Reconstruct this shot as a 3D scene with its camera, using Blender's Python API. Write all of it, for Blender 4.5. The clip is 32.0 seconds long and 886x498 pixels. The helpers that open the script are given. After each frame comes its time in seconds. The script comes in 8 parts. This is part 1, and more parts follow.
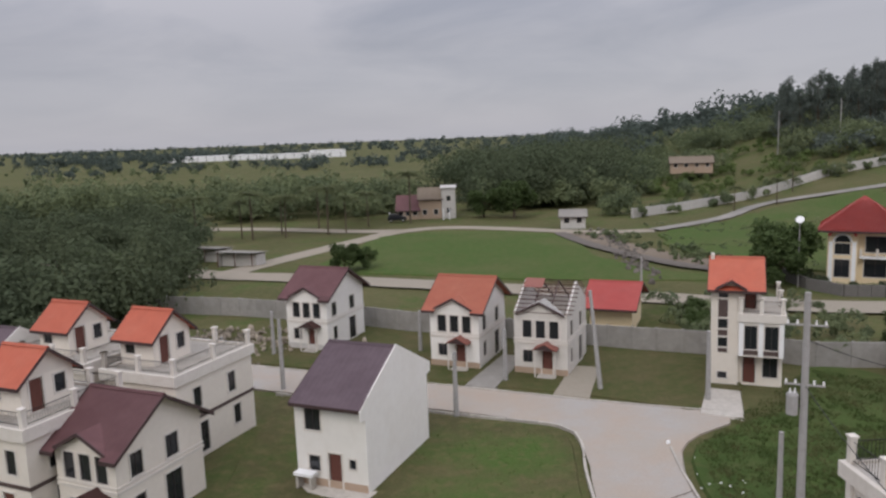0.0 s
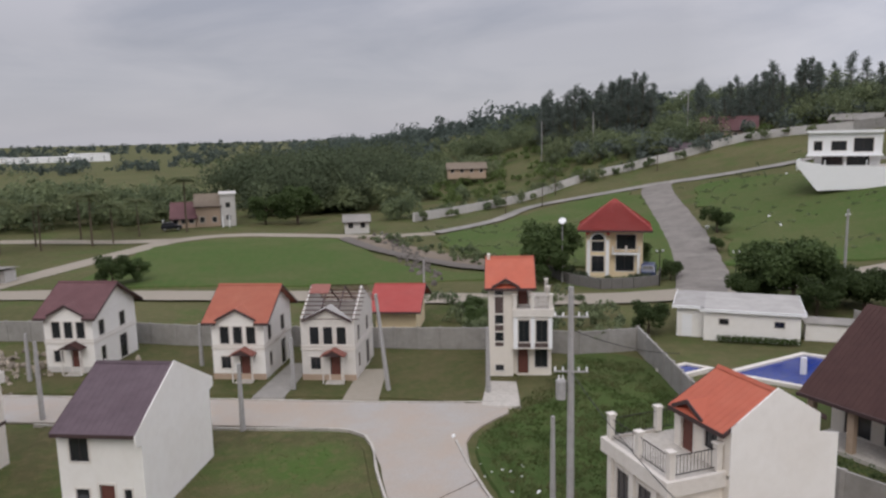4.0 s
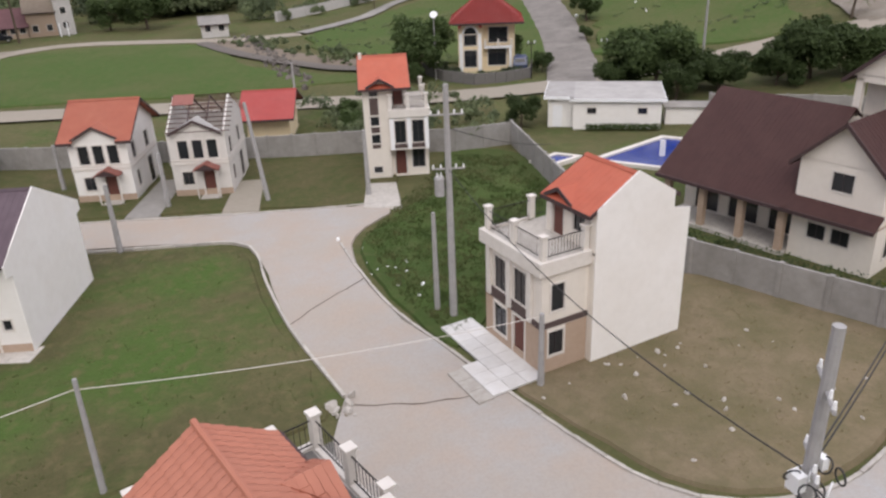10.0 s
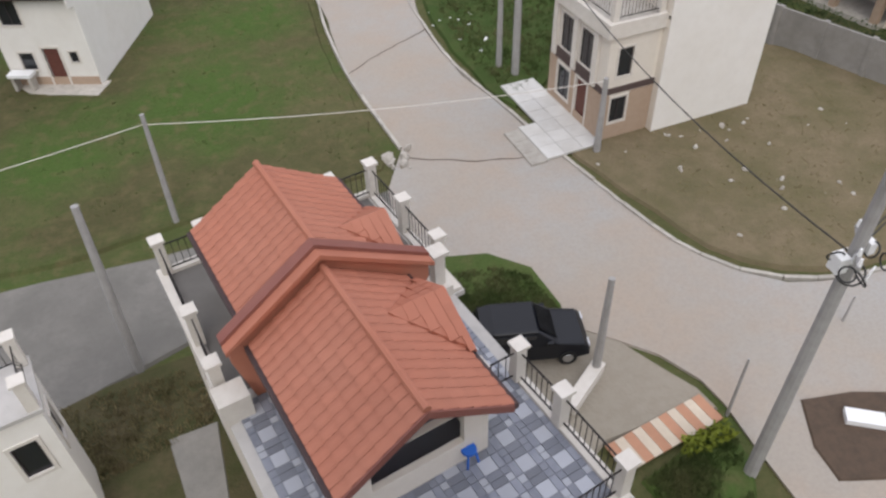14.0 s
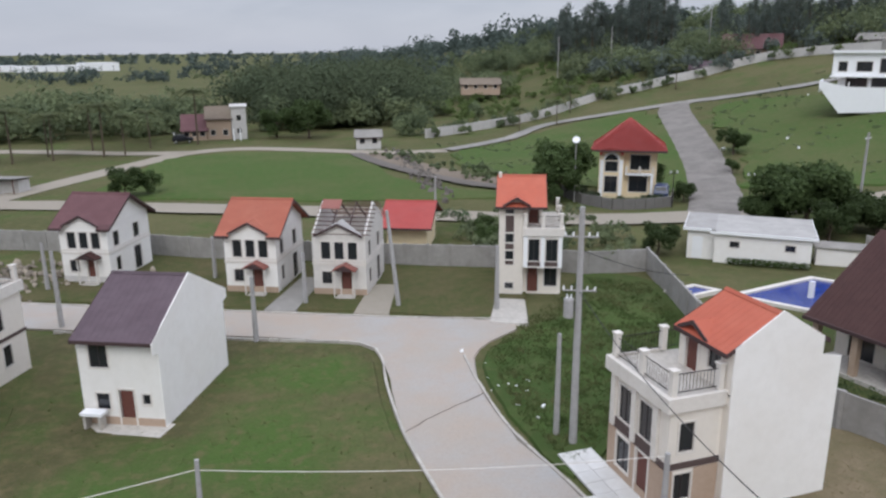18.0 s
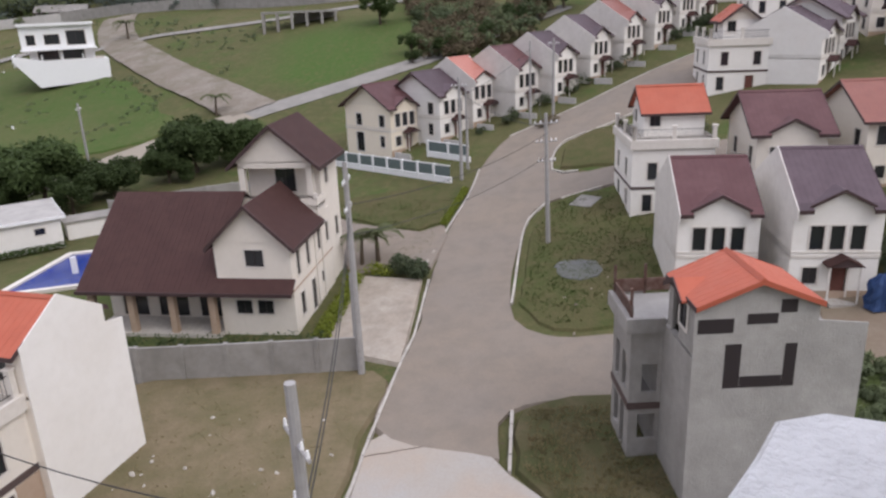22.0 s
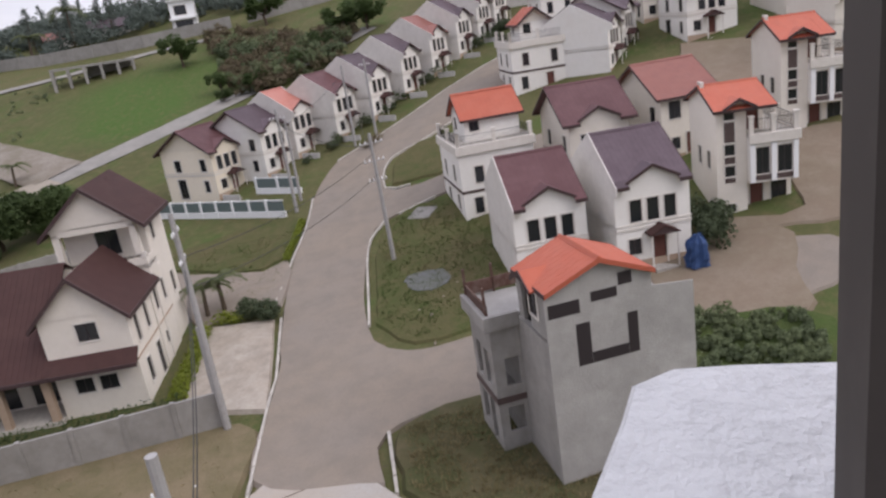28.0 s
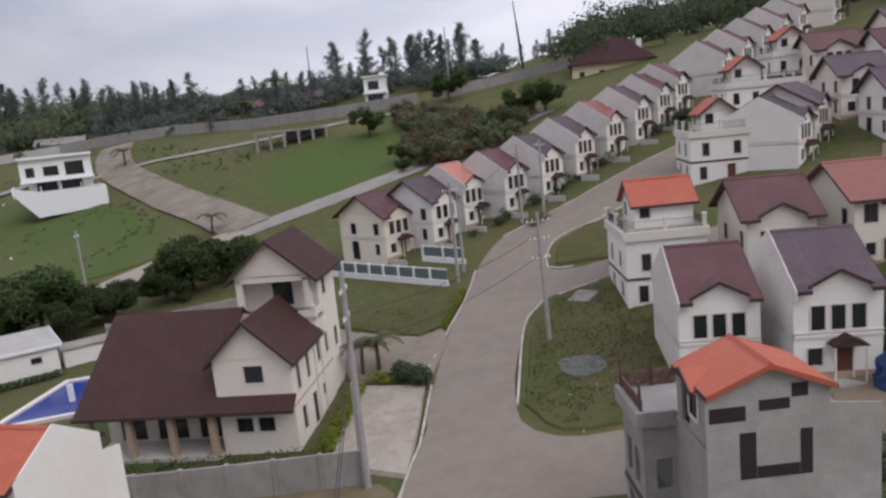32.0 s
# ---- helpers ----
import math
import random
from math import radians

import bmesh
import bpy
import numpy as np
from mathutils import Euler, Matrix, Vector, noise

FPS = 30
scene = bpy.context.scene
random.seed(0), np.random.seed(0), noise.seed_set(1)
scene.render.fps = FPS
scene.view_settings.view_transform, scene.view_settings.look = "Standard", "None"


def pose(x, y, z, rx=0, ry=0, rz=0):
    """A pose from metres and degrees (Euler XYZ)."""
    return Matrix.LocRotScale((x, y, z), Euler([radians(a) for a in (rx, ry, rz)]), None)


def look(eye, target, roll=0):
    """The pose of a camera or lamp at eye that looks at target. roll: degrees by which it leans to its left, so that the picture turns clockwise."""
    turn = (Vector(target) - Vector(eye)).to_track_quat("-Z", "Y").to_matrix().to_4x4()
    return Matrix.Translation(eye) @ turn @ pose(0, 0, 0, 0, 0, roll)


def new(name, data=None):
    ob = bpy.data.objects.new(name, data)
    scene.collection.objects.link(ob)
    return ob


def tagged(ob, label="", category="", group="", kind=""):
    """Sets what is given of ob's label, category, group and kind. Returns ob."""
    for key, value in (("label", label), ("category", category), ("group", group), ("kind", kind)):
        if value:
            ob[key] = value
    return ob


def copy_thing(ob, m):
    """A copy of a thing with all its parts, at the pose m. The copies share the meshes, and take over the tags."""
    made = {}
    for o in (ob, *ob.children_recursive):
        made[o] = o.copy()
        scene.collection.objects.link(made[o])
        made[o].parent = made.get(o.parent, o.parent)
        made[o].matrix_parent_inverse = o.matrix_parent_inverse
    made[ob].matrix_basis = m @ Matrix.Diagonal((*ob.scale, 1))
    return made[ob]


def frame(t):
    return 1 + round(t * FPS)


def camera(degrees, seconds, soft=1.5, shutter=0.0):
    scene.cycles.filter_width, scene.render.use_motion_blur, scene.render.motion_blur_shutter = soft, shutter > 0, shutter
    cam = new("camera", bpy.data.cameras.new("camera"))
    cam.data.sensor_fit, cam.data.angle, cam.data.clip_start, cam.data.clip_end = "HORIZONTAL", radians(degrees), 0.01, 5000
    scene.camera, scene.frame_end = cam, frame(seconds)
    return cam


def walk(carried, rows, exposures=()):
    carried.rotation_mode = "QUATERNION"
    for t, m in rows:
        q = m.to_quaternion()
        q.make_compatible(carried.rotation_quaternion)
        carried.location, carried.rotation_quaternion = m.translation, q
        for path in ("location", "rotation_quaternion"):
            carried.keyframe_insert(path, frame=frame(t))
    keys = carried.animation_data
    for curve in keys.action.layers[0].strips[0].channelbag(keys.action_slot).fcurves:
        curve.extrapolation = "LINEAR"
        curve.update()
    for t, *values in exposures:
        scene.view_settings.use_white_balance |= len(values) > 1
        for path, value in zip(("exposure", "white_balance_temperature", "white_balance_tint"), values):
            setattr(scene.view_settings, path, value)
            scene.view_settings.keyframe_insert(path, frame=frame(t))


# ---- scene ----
cam = camera(61.6, 32.0, soft=2.5)
EYE = (0.0, 0.0, 19.0)
# seconds, heading to the left of +y, pitch, lean
TURNS = [
    (0, 3.90, -8.68, -2.12), (0.5, 0.76, -8.71, -2.56), (1, -1.42, -8.64, -3.00), (1.5, -2.35, -8.59, -3.08),
    (2, -2.68, -8.75, -3.20), (2.5, -2.98, -8.97, -3.37), (3, -3.84, -9.19, -3.23), (3.5, -6.88, -9.33, -2.75),
    (4, -12.77, -8.75, -1.29), (4.5, -18.38, -8.09, -0.64), (6.5, -30.20, -8.71, 0.24), (7, -30.78, -9.25, 0.33),
    (7.5, -30.55, -10.41, 0.33), (8, -29.37, -12.30, 0.02), (8.5, -27.48, -14.48, -0.35), (9, -25.12, -17.22, -1.06),
    (9.5, -23.23, -20.27, -1.74), (10, -21.97, -24.22, -2.45), (10.5, -21.53, -28.48, -2.91), (11, -21.15, -33.39, -3.36),
    (11.5, -20.70, -36.94, -3.17), (12, -20.72, -40.22, -2.34), (12.5, -20.46, -42.25, -1.46), (13, -19.25, -43.26, -1.45),
    (13.5, -17.69, -43.20, -1.67), (15.5, -11.63, -36.92, -2.63), (16, -10.97, -33.10, -2.71), (16.5, -11.35, -26.81, -1.92),
    (17, -11.62, -22.82, -1.26), (17.5, -11.75, -18.97, -0.50), (18, -11.80, -15.09, -0.44), (18.5, -14.47, -13.36, -0.60),
    (19, -22.10, -13.82, -0.59), (19.5, -30.92, -14.41, -0.33), (20, -36.13, -15.45, -1.78), (20.5, -41.57, -16.99, -3.62),
    (21, -52.78, -19.18, -3.48), (21.5, -61.85, -19.84, -2.45), (22, -66.98, -18.39, -2.39), (22.5, -70.23, -15.52, -2.37),
    (23, -73.82, -12.07, -2.51), (23.5, -77.17, -9.04, -3.12), (24, -80.68, -7.64, -4.21), (24.5, -83.36, -8.89, -5.37),
    (25, -82.95, -15.98, -7.10), (25.5, -81.57, -21.09, -7.83), (27.5, -80.14, -19.56, -8.60), (28, -79.51, -17.88, -8.75),
    (28.5, -78.86, -16.31, -8.97), (29, -78.04, -14.56, -9.08), (29.5, -77.16, -12.96, -8.95), (30, -76.08, -11.75, -8.68),
    (30.5, -74.96, -11.06, -8.07), (31, -73.63, -10.68, -7.27), (31.5, -71.55, -10.51, -6.49), (32, -67.73, -10.46, -5.76),
]


def aim(yaw, pitch):
    a, b = radians(yaw), radians(pitch)
    return (EYE[0] - math.sin(a) * math.cos(b), EYE[1] + math.cos(a) * math.cos(b), EYE[2] + math.sin(b))


# seconds, stops, white balance
EXPOSURES = [(0, -0.19, 6500, 12), (4.5, -0.17, 6500, 12), (7, -0.13, 6500, 13), (8, -0.02, 6550, 14), (9, 0.15, 6650, 15), (11, 0.09, 6550, 11), (13, -0.02, 6550, 10), (15.5, 0.03, 6450, 8), (17, 0.13, 6400, 6), (18, 0.09, 6050, 9), (19, 0, 6100, 9),
             (20, 0.1, 6450, 13), (22, 0.15, 6400, 14), (22.6, 0.13, 6300, 14), (23, -0.09, 6200, 14), (24, -0.43, 6150, 15), (25, -0.39, 6750, 18), (25.5, -0.35, 6650, 17), (27.5, 0.07, 6450, 15), (28, 0.09, 6450, 15), (29, -0.05, 6400, 14), (30, -0.18, 6300, 14), (31, -0.23, 6350, 14), (32, -0.21, 6350, 14)]
walk(cam, [(t, look(EYE, aim(yaw, pitch), roll)) for t, yaw, pitch, roll in TURNS], EXPOSURES)

# ---- overcast sky: a thick cloud sheet, brightest overhead, and a very soft sun ----
SUN_EL, SUN_ROT = radians(45), radians(200)
world = bpy.data.worlds.new("overcast")
scene.world = world
world.use_nodes = True
wt = world.node_tree
wt.nodes.clear()


def wn(kind, **kw):
    n = wt.nodes.new(kind)
    for k, v in kw.items():
        n.inputs[k].default_value = v
    return n


def build_world():
    L = wt.links.new
    co = wn("ShaderNodeTexCoord")
    sep = wn("ShaderNodeSeparateXYZ")
    L(co.outputs["Generated"], sep.inputs[0])
    up = wn("ShaderNodeClamp")
    L(sep.outputs["Z"], up.inputs[0])
    # cloud sheet: stretch the direction onto a flat layer
    den = wn("ShaderNodeMath")
    den.operation = "ADD"
    den.inputs[1].default_value = 0.22
    L(up.outputs[0], den.inputs[0])
    div = wn("ShaderNodeVectorMath")
    div.operation = "DIVIDE"
    comb = wn("ShaderNodeCombineXYZ")
    for i in range(3):
        L(den.outputs[0], comb.inputs[i])
    L(co.outputs["Generated"], div.inputs[0])
    L(comb.outputs[0], div.inputs[1])
    n1 = wn("ShaderNodeTexNoise", Scale=1.1, Detail=6.0, Roughness=0.55, Distortion=0.4)
    L(div.outputs[0], n1.inputs["Vector"])
    ramp = wn("ShaderNodeValToRGB")
    e = ramp.color_ramp.elements
    e[0].position, e[0].color = 0.36, (0.305, 0.32, 0.375, 1)
    e[1].position, e[1].color = 0.62, (0.49, 0.485, 0.525, 1)
    L(n1.outputs["Fac"], ramp.inputs[0])
    # paler, faintly warm near the horizon
    hz = wn("ShaderNodeMapRange")
    hz.inputs["From Min"].default_value, hz.inputs["From Max"].default_value = 0.0, 0.22
    hz.inputs["To Min"].default_value, hz.inputs["To Max"].default_value = 0.85, 0.0
    L(up.outputs[0], hz.inputs[0])
    mix = wn("ShaderNodeMix")
    mix.data_type = "RGBA"
    mix.inputs["B"].default_value = (0, 0, 0, 1)
    mix.inputs[7].default_value = (0.52, 0.52, 0.57, 1)
    L(hz.outputs[0], mix.inputs[0])
    L(ramp.outputs[0], mix.inputs[6])
    # overcast luminance grows to three times towards the zenith
    grow = wn("ShaderNodeMapRange")
    grow.inputs["From Min"].default_value, grow.inputs["From Max"].default_value = 0.12, 1.0
    grow.inputs["To Min"].default_value, grow.inputs["To Max"].default_value = 1.0, 3.6
    L(up.outputs[0], grow.inputs[0])
    sky = wn("ShaderNodeTexSky")
    sky.sky_type = "NISHITA"
    sky.sun_disc = False
    sky.sun_elevation, sky.sun_rotation = SUN_EL, SUN_ROT
    bg1, bg2 = wn("ShaderNodeBackground"), wn("ShaderNodeBackground")
    # the cloud is thinner, and so brighter and bluer, towards the east
    east = wn("ShaderNodeMapRange")
    east.inputs["From Min"].default_value, east.inputs["From Max"].default_value = 0.5, 1.0
    east.inputs["To Min"].default_value, east.inputs["To Max"].default_value = 0.95, 1.95
    L(sep.outputs["X"], east.inputs[0])
    power = wn("ShaderNodeMath")
    power.operation = "MULTIPLY"
    L(grow.outputs[0], power.inputs[0])
    L(east.outputs[0], power.inputs[1])
    L(mix.outputs[2], bg1.inputs["Color"])
    L(power.outputs[0], bg1.inputs["Strength"])
    L(sky.outputs[0], bg2.inputs["Color"])
    bg2.inputs["Strength"].default_value = 0.01
    add = wn("ShaderNodeAddShader")
    L(bg1.outputs[0], add.inputs[0])
    L(bg2.outputs[0], add.inputs[1])
    out = wn("ShaderNodeOutputWorld")
    L(add.outputs[0], out.inputs[0])


build_world()
sun = new("sun", bpy.data.lights.new("sun", "SUN"))
sun.data.energy, sun.data.angle, sun.data.color = 1.3, radians(35), (1.0, 0.96, 0.9)
sun.matrix_basis = look((0, 0, 60), (math.sin(radians(200)) * -30, math.cos(radians(200)) * -30, 60 - 30))


# ---- terrain: flat estate with a hillside that climbs to the east ----
def terr(x, y):
    v = 0.25 * x - 0.12 * min(y, 45.0) - 10.44
    v = 2.0 * math.log1p(math.exp(min(v / 2.0, 60.0)))
    far = max(0.0, y - 150.0) * 0.04 * min(1.0, max(0.0, (x - 10.0) / 80.0))
    v += far
    # the shelf behind the meadow wall levels off; only the eastern crest goes on climbing
    k = 3.0 + 11.0 * min(1.0, max(0.0, (x - 2.2 * y - 60.0) / 80.0))
    v = v if v < 24 else 24 + k * (1 - math.exp(-(v - 24) / k))
    # the hill sinks back to the plain far away
    return v / (1 + (max(0.0, math.hypot(x, y) - 330) / 260) ** 2)


# ---- materials ----
def material(name, color, rough=0.8, metal=0.0, grain=None, stain=None, bump=0.0, bump_scale=30.0, vary=0.0, spec=0.3, island=0.0, mottle=None):
    """A principled material. grain, stain: (scale, strength, colour) noises laid over the base colour; vary: brightness change from object to object."""
    m = bpy.data.materials.new(name)
    m.use_nodes = True
    nt = m.node_tree
    b = nt.nodes["Principled BSDF"]
    b.inputs["Roughness"].default_value = rough
    b.inputs["Metallic"].default_value = metal
    b.inputs["Specular IOR Level"].default_value = spec
    co = nt.nodes.new("ShaderNodeNewGeometry")
    prev = None
    base = nt.nodes.new("ShaderNodeRGB")
    base.outputs[0].default_value = (*color, 1)
    prev = base.outputs[0]
    for n, layer in enumerate((stain, mottle, grain)):
        if not layer:
            continue
        scale, strength, col = layer
        tex = nt.nodes.new("ShaderNodeTexNoise")
        tex.inputs["Scale"].default_value = scale
        tex.inputs["Detail"].default_value = 5
        tex.inputs["Roughness"].default_value = 0.66
        nt.links.new(co.outputs["Position"], tex.inputs["Vector"])
        mr = nt.nodes.new("ShaderNodeMapRange")
        mr.inputs["From Min"].default_value, mr.inputs["From Max"].default_value = 0.42, 0.68
        mr.inputs["To Max"].default_value = strength
        nt.links.new(tex.outputs["Fac"], mr.inputs[0])
        mx = nt.nodes.new("ShaderNodeMix")
        mx.data_type = "RGBA"
        mx.inputs[7].default_value = (*col, 1)
        nt.links.new(mr.outputs[0], mx.inputs[0])
        nt.links.new(prev, mx.inputs[6])
        prev = mx.outputs[2]
    if vary or island:
        hsv = nt.nodes.new("ShaderNodeHueSaturation")
        src = nt.nodes.new("ShaderNodeObjectInfo").outputs["Random"] if vary else co.outputs["Random Per Island"]
        mr = nt.nodes.new("ShaderNodeMapRange")
        mr.inputs["To Min"].default_value, mr.inputs["To Max"].default_value = 1 - (vary or island), 1 + (vary or island)
        nt.links.new(src, mr.inputs[0])
        nt.links.new(mr.outputs[0], hsv.inputs["Value"])
        nt.links.new(prev, hsv.inputs["Color"])
        prev = hsv.outputs[0]
    nt.links.new(prev, b.inputs["Base Color"])
    if bump:
        tex = nt.nodes.new("ShaderNodeTexNoise")
        tex.inputs["Scale"].default_value = bump_scale
        tex.inputs["Detail"].default_value = 4
        nt.links.new(co.outputs["Position"], tex.inputs["Vector"])
        bp = nt.nodes.new("ShaderNodeBump")
        bp.inputs["Strength"].default_value = bump
        bp.inputs["Distance"].default_value = 0.05
        nt.links.new(tex.outputs["Fac"], bp.inputs["Height"])
        nt.links.new(bp.outputs[0], b.inputs["Normal"])
    return m


def ground_material(name, base_colour, greens, dry=1.0):
    """Meadow: greener and yellower patches, dry grass and bare soil between; greens: round plots of lush growth (x, y, z, inner, outer radius)."""
    m = bpy.data.materials.new(name)
    m.use_nodes = True
    nt = m.node_tree
    b = nt.nodes["Principled BSDF"]
    b.inputs["Roughness"].default_value = 0.95
    b.inputs["Specular IOR Level"].default_value = 0.1
    geo = nt.nodes.new("ShaderNodeNewGeometry")

    def tex(scale, detail=6, rough=0.62):
        n = nt.nodes.new("ShaderNodeTexNoise")
        n.inputs["Scale"].default_value, n.inputs["Detail"].default_value, n.inputs["Roughness"].default_value = scale, detail, rough
        nt.links.new(geo.outputs["Position"], n.inputs["Vector"])
        return n.outputs["Fac"]

    def over(prev, fac, lo, hi, col, most=1.0):
        mr = nt.nodes.new("ShaderNodeMapRange")
        mr.inputs["From Min"].default_value, mr.inputs["From Max"].default_value, mr.inputs["To Max"].default_value = lo, hi, most
        nt.links.new(fac, mr.inputs[0])
        mx = nt.nodes.new("ShaderNodeMix")
        mx.data_type = "RGBA"
        mx.inputs[7].default_value = (*col, 1)
        nt.links.new(mr.outputs[0], mx.inputs[0])
        nt.links.new(prev, mx.inputs[6])
        return mx.outputs[2]

    base = nt.nodes.new("ShaderNodeRGB")
    base.outputs[0].default_value = (*base_colour, 1)
    c = base.outputs[0]
    c = over(c, tex(0.045), 0.45, 0.62, (0.125, 0.115, 0.055), 0.8 * dry)
    c = over(c, tex(0.16), 0.48, 0.66, (0.068, 0.104, 0.028), 0.85)
    c = over(c, tex(0.9), 0.5, 0.75, (0.16, 0.135, 0.07), 0.55 * dry)
    for x, y, z, inner, outer in greens:
        gap = nt.nodes.new("ShaderNodeVectorMath")
        gap.operation = "DISTANCE"
        gap.inputs[1].default_value = (x, y, z)
        nt.links.new(geo.outputs["Position"], gap.inputs[0])
        wav = nt.nodes.new("ShaderNodeMath")
        wav.operation = "MULTIPLY_ADD"
        wav.inputs[1].default_value = outer * 1.5
        nt.links.new(tex(1.6 / outer), wav.inputs[0])
        nt.links.new(gap.outputs["Value"], wav.inputs[2])
        c = over(c, wav.outputs[0], outer * 1.75, inner + outer * 0.75, (0.064, 0.114, 0.026), 0.86)
    c = over(c, tex(1.3), 0.5, 0.68, (0.145, 0.116, 0.062), 0.6 * dry)
    c = over(c, tex(7.0, 3), 0.45, 0.8, (0.04, 0.062, 0.018), 0.5)
    nt.links.new(c, b.inputs["Base Color"])
    bp = nt.nodes.new("ShaderNodeBump")
    bp.inputs["Strength"].default_value, bp.inputs["Distance"].default_value = 0.6, 0.12
    nt.links.new(tex(9.0, 4), bp.inputs["Height"])
    nt.links.new(bp.outputs[0], b.inputs["Normal"])
    return m


M = {}
M["meadow"] = ground_material("meadow", (0.088, 0.090, 0.038), [(115, 66, 13, 7, 20), (103, 60, 9, 4, 12)])
M["front_lawn"] = ground_material("patchy lawn", (0.083, 0.077, 0.036), [(-2, 34, 0, 2.0, 6.0), (-9, 31, 0, 1.5, 4.5), (1, 42, 0, 1.0, 4), (-10, 44, 0, 1.0, 4)])
M["lawn"] = material("lawn", (0.070, 0.082, 0.028), 0.95, grain=(6.0, 0.5, (0.036, 0.046, 0.017)), mottle=(1.1, 0.65, (0.125, 0.102, 0.055)), stain=(0.2, 0.9, (0.118, 0.096, 0.05)), bump=0.8, bump_scale=12, spec=0.1)
M["lush"] = ground_material("lush grass", (0.064, 0.108, 0.027), [], 0.6)
M["deep_lawn"] = ground_material("deep green lawn", (0.047, 0.078, 0.021), [], 0.35)
M["dry_lot"] = material("dry grass lot", (0.084, 0.074, 0.038), 0.95, grain=(5.0, 0.5, (0.05, 0.05, 0.023)), mottle=(0.6, 0.8, (0.045, 0.062, 0.02)), stain=(0.25, 0.7, (0.125, 0.102, 0.062)), bump=0.7, bump_scale=12, spec=0.1)
M["bare_soil"] = material("bare soil", (0.20, 0.158, 0.10), 0.95, grain=(6.0, 0.5, (0.13, 0.105, 0.066)), mottle=(0.9, 0.55, (0.105, 0.102, 0.05)), stain=(0.28, 0.8, (0.12, 0.108, 0.052)), bump=0.8, bump_scale=10, spec=0.1)
M["concrete_road"] = material("road concrete", (0.37, 0.33, 0.285), 0.88, grain=(9.0, 0.35, (0.27, 0.24, 0.21)), mottle=(0.3, 0.6, (0.40, 0.315, 0.245)), stain=(0.11, 0.95, (0.37, 0.365, 0.355)), bump=0.25, bump_scale=20, spec=0.15)
M["wall_concrete"] = material("weathered block wall", (0.30, 0.285, 0.265), 0.9, grain=(2.4, 0.5, (0.22, 0.21, 0.195)), mottle=(0.9, 0.6, (0.20, 0.19, 0.172)), stain=(0.3, 0.7, (0.37, 0.355, 0.335)), bump=0.5, bump_scale=14, vary=0.1)
M["aged_road"] = material("aged road concrete", (0.245, 0.205, 0.165), 0.88, grain=(9.0, 0.4, (0.175, 0.148, 0.122)), mottle=(0.7, 0.6, (0.18, 0.156, 0.132)), stain=(0.14, 0.8, (0.225, 0.198, 0.172)), bump=0.25, bump_scale=20, spec=0.15)
M["side_concrete"] = material("grey side road concrete", (0.178, 0.169, 0.154), 0.9, grain=(5.0, 0.4, (0.145, 0.138, 0.125)), mottle=(0.6, 0.6, (0.14, 0.135, 0.122)), stain=(0.25, 0.7, (0.27, 0.255, 0.23)), bump=0.3, spec=0.15)
M["stained_concrete"] = material("stained forecourt concrete", (0.36, 0.31, 0.255), 0.88, grain=(5.0, 0.4, (0.26, 0.22, 0.18)), mottle=(0.9, 0.7, (0.24, 0.21, 0.175)), stain=(0.35, 0.7, (0.44, 0.40, 0.345)), bump=0.25, spec=0.15)
M["old_road"] = material("weathered road concrete", (0.255, 0.242, 0.222), 0.88, grain=(5.0, 0.35, (0.185, 0.175, 0.16)), mottle=(0.5, 0.5, (0.17, 0.165, 0.15)), stain=(0.12, 0.75, (0.35, 0.325, 0.29)), bump=0.3, bump_scale=20, spec=0.2)
M["lane_earth"] = material("rutted lane earth", (0.215, 0.185, 0.15), 0.95, grain=(2.5, 0.5, (0.15, 0.125, 0.10)), mottle=(0.35, 0.8, (0.29, 0.265, 0.23)), stain=(0.12, 0.7, (0.12, 0.115, 0.07)), bump=0.6, bump_scale=6, spec=0.1)
M["yard_earth"] = material("bare tan earth", (0.205, 0.16, 0.118), 0.95, grain=(3.0, 0.5, (0.18, 0.14, 0.105)), mottle=(0.6, 0.7, (0.25, 0.205, 0.16)), stain=(0.15, 0.6, (0.15, 0.13, 0.08)), bump=0.5, bump_scale=8, spec=0.1)
M["worn_road"] = material("broken worn concrete", (0.225, 0.205, 0.185), 0.9, grain=(3.0, 0.5, (0.15, 0.135, 0.12)), mottle=(0.4, 0.8, (0.14, 0.13, 0.115)), stain=(0.12, 0.8, (0.27, 0.25, 0.225)), bump=0.4, bump_scale=10, spec=0.15)
M["dirt_road"] = material("dirt road", (0.31, 0.275, 0.225), 0.95, grain=(3.0, 0.4, (0.24, 0.205, 0.16)), stain=(0.1, 0.6, (0.27, 0.25, 0.2)), bump=0.5, bump_scale=8, spec=0.1)
M["kerb"] = material("kerb concrete", (0.45, 0.42, 0.375), 0.85, grain=(4.0, 0.6, (0.30, 0.275, 0.24)), mottle=(1.2, 0.6, (0.36, 0.33, 0.29)), stain=(0.3, 0.6, (0.55, 0.52, 0.475)), bump=0.3, spec=0.2, vary=0.12)
M["cream"] = material("cream wall paint", (0.74, 0.685, 0.61), 0.75, grain=(3.0, 0.25, (0.60, 0.55, 0.48)), stain=(0.35, 0.35, (0.64, 0.58, 0.50)), bump=0.12, bump_scale=40, vary=0.05)
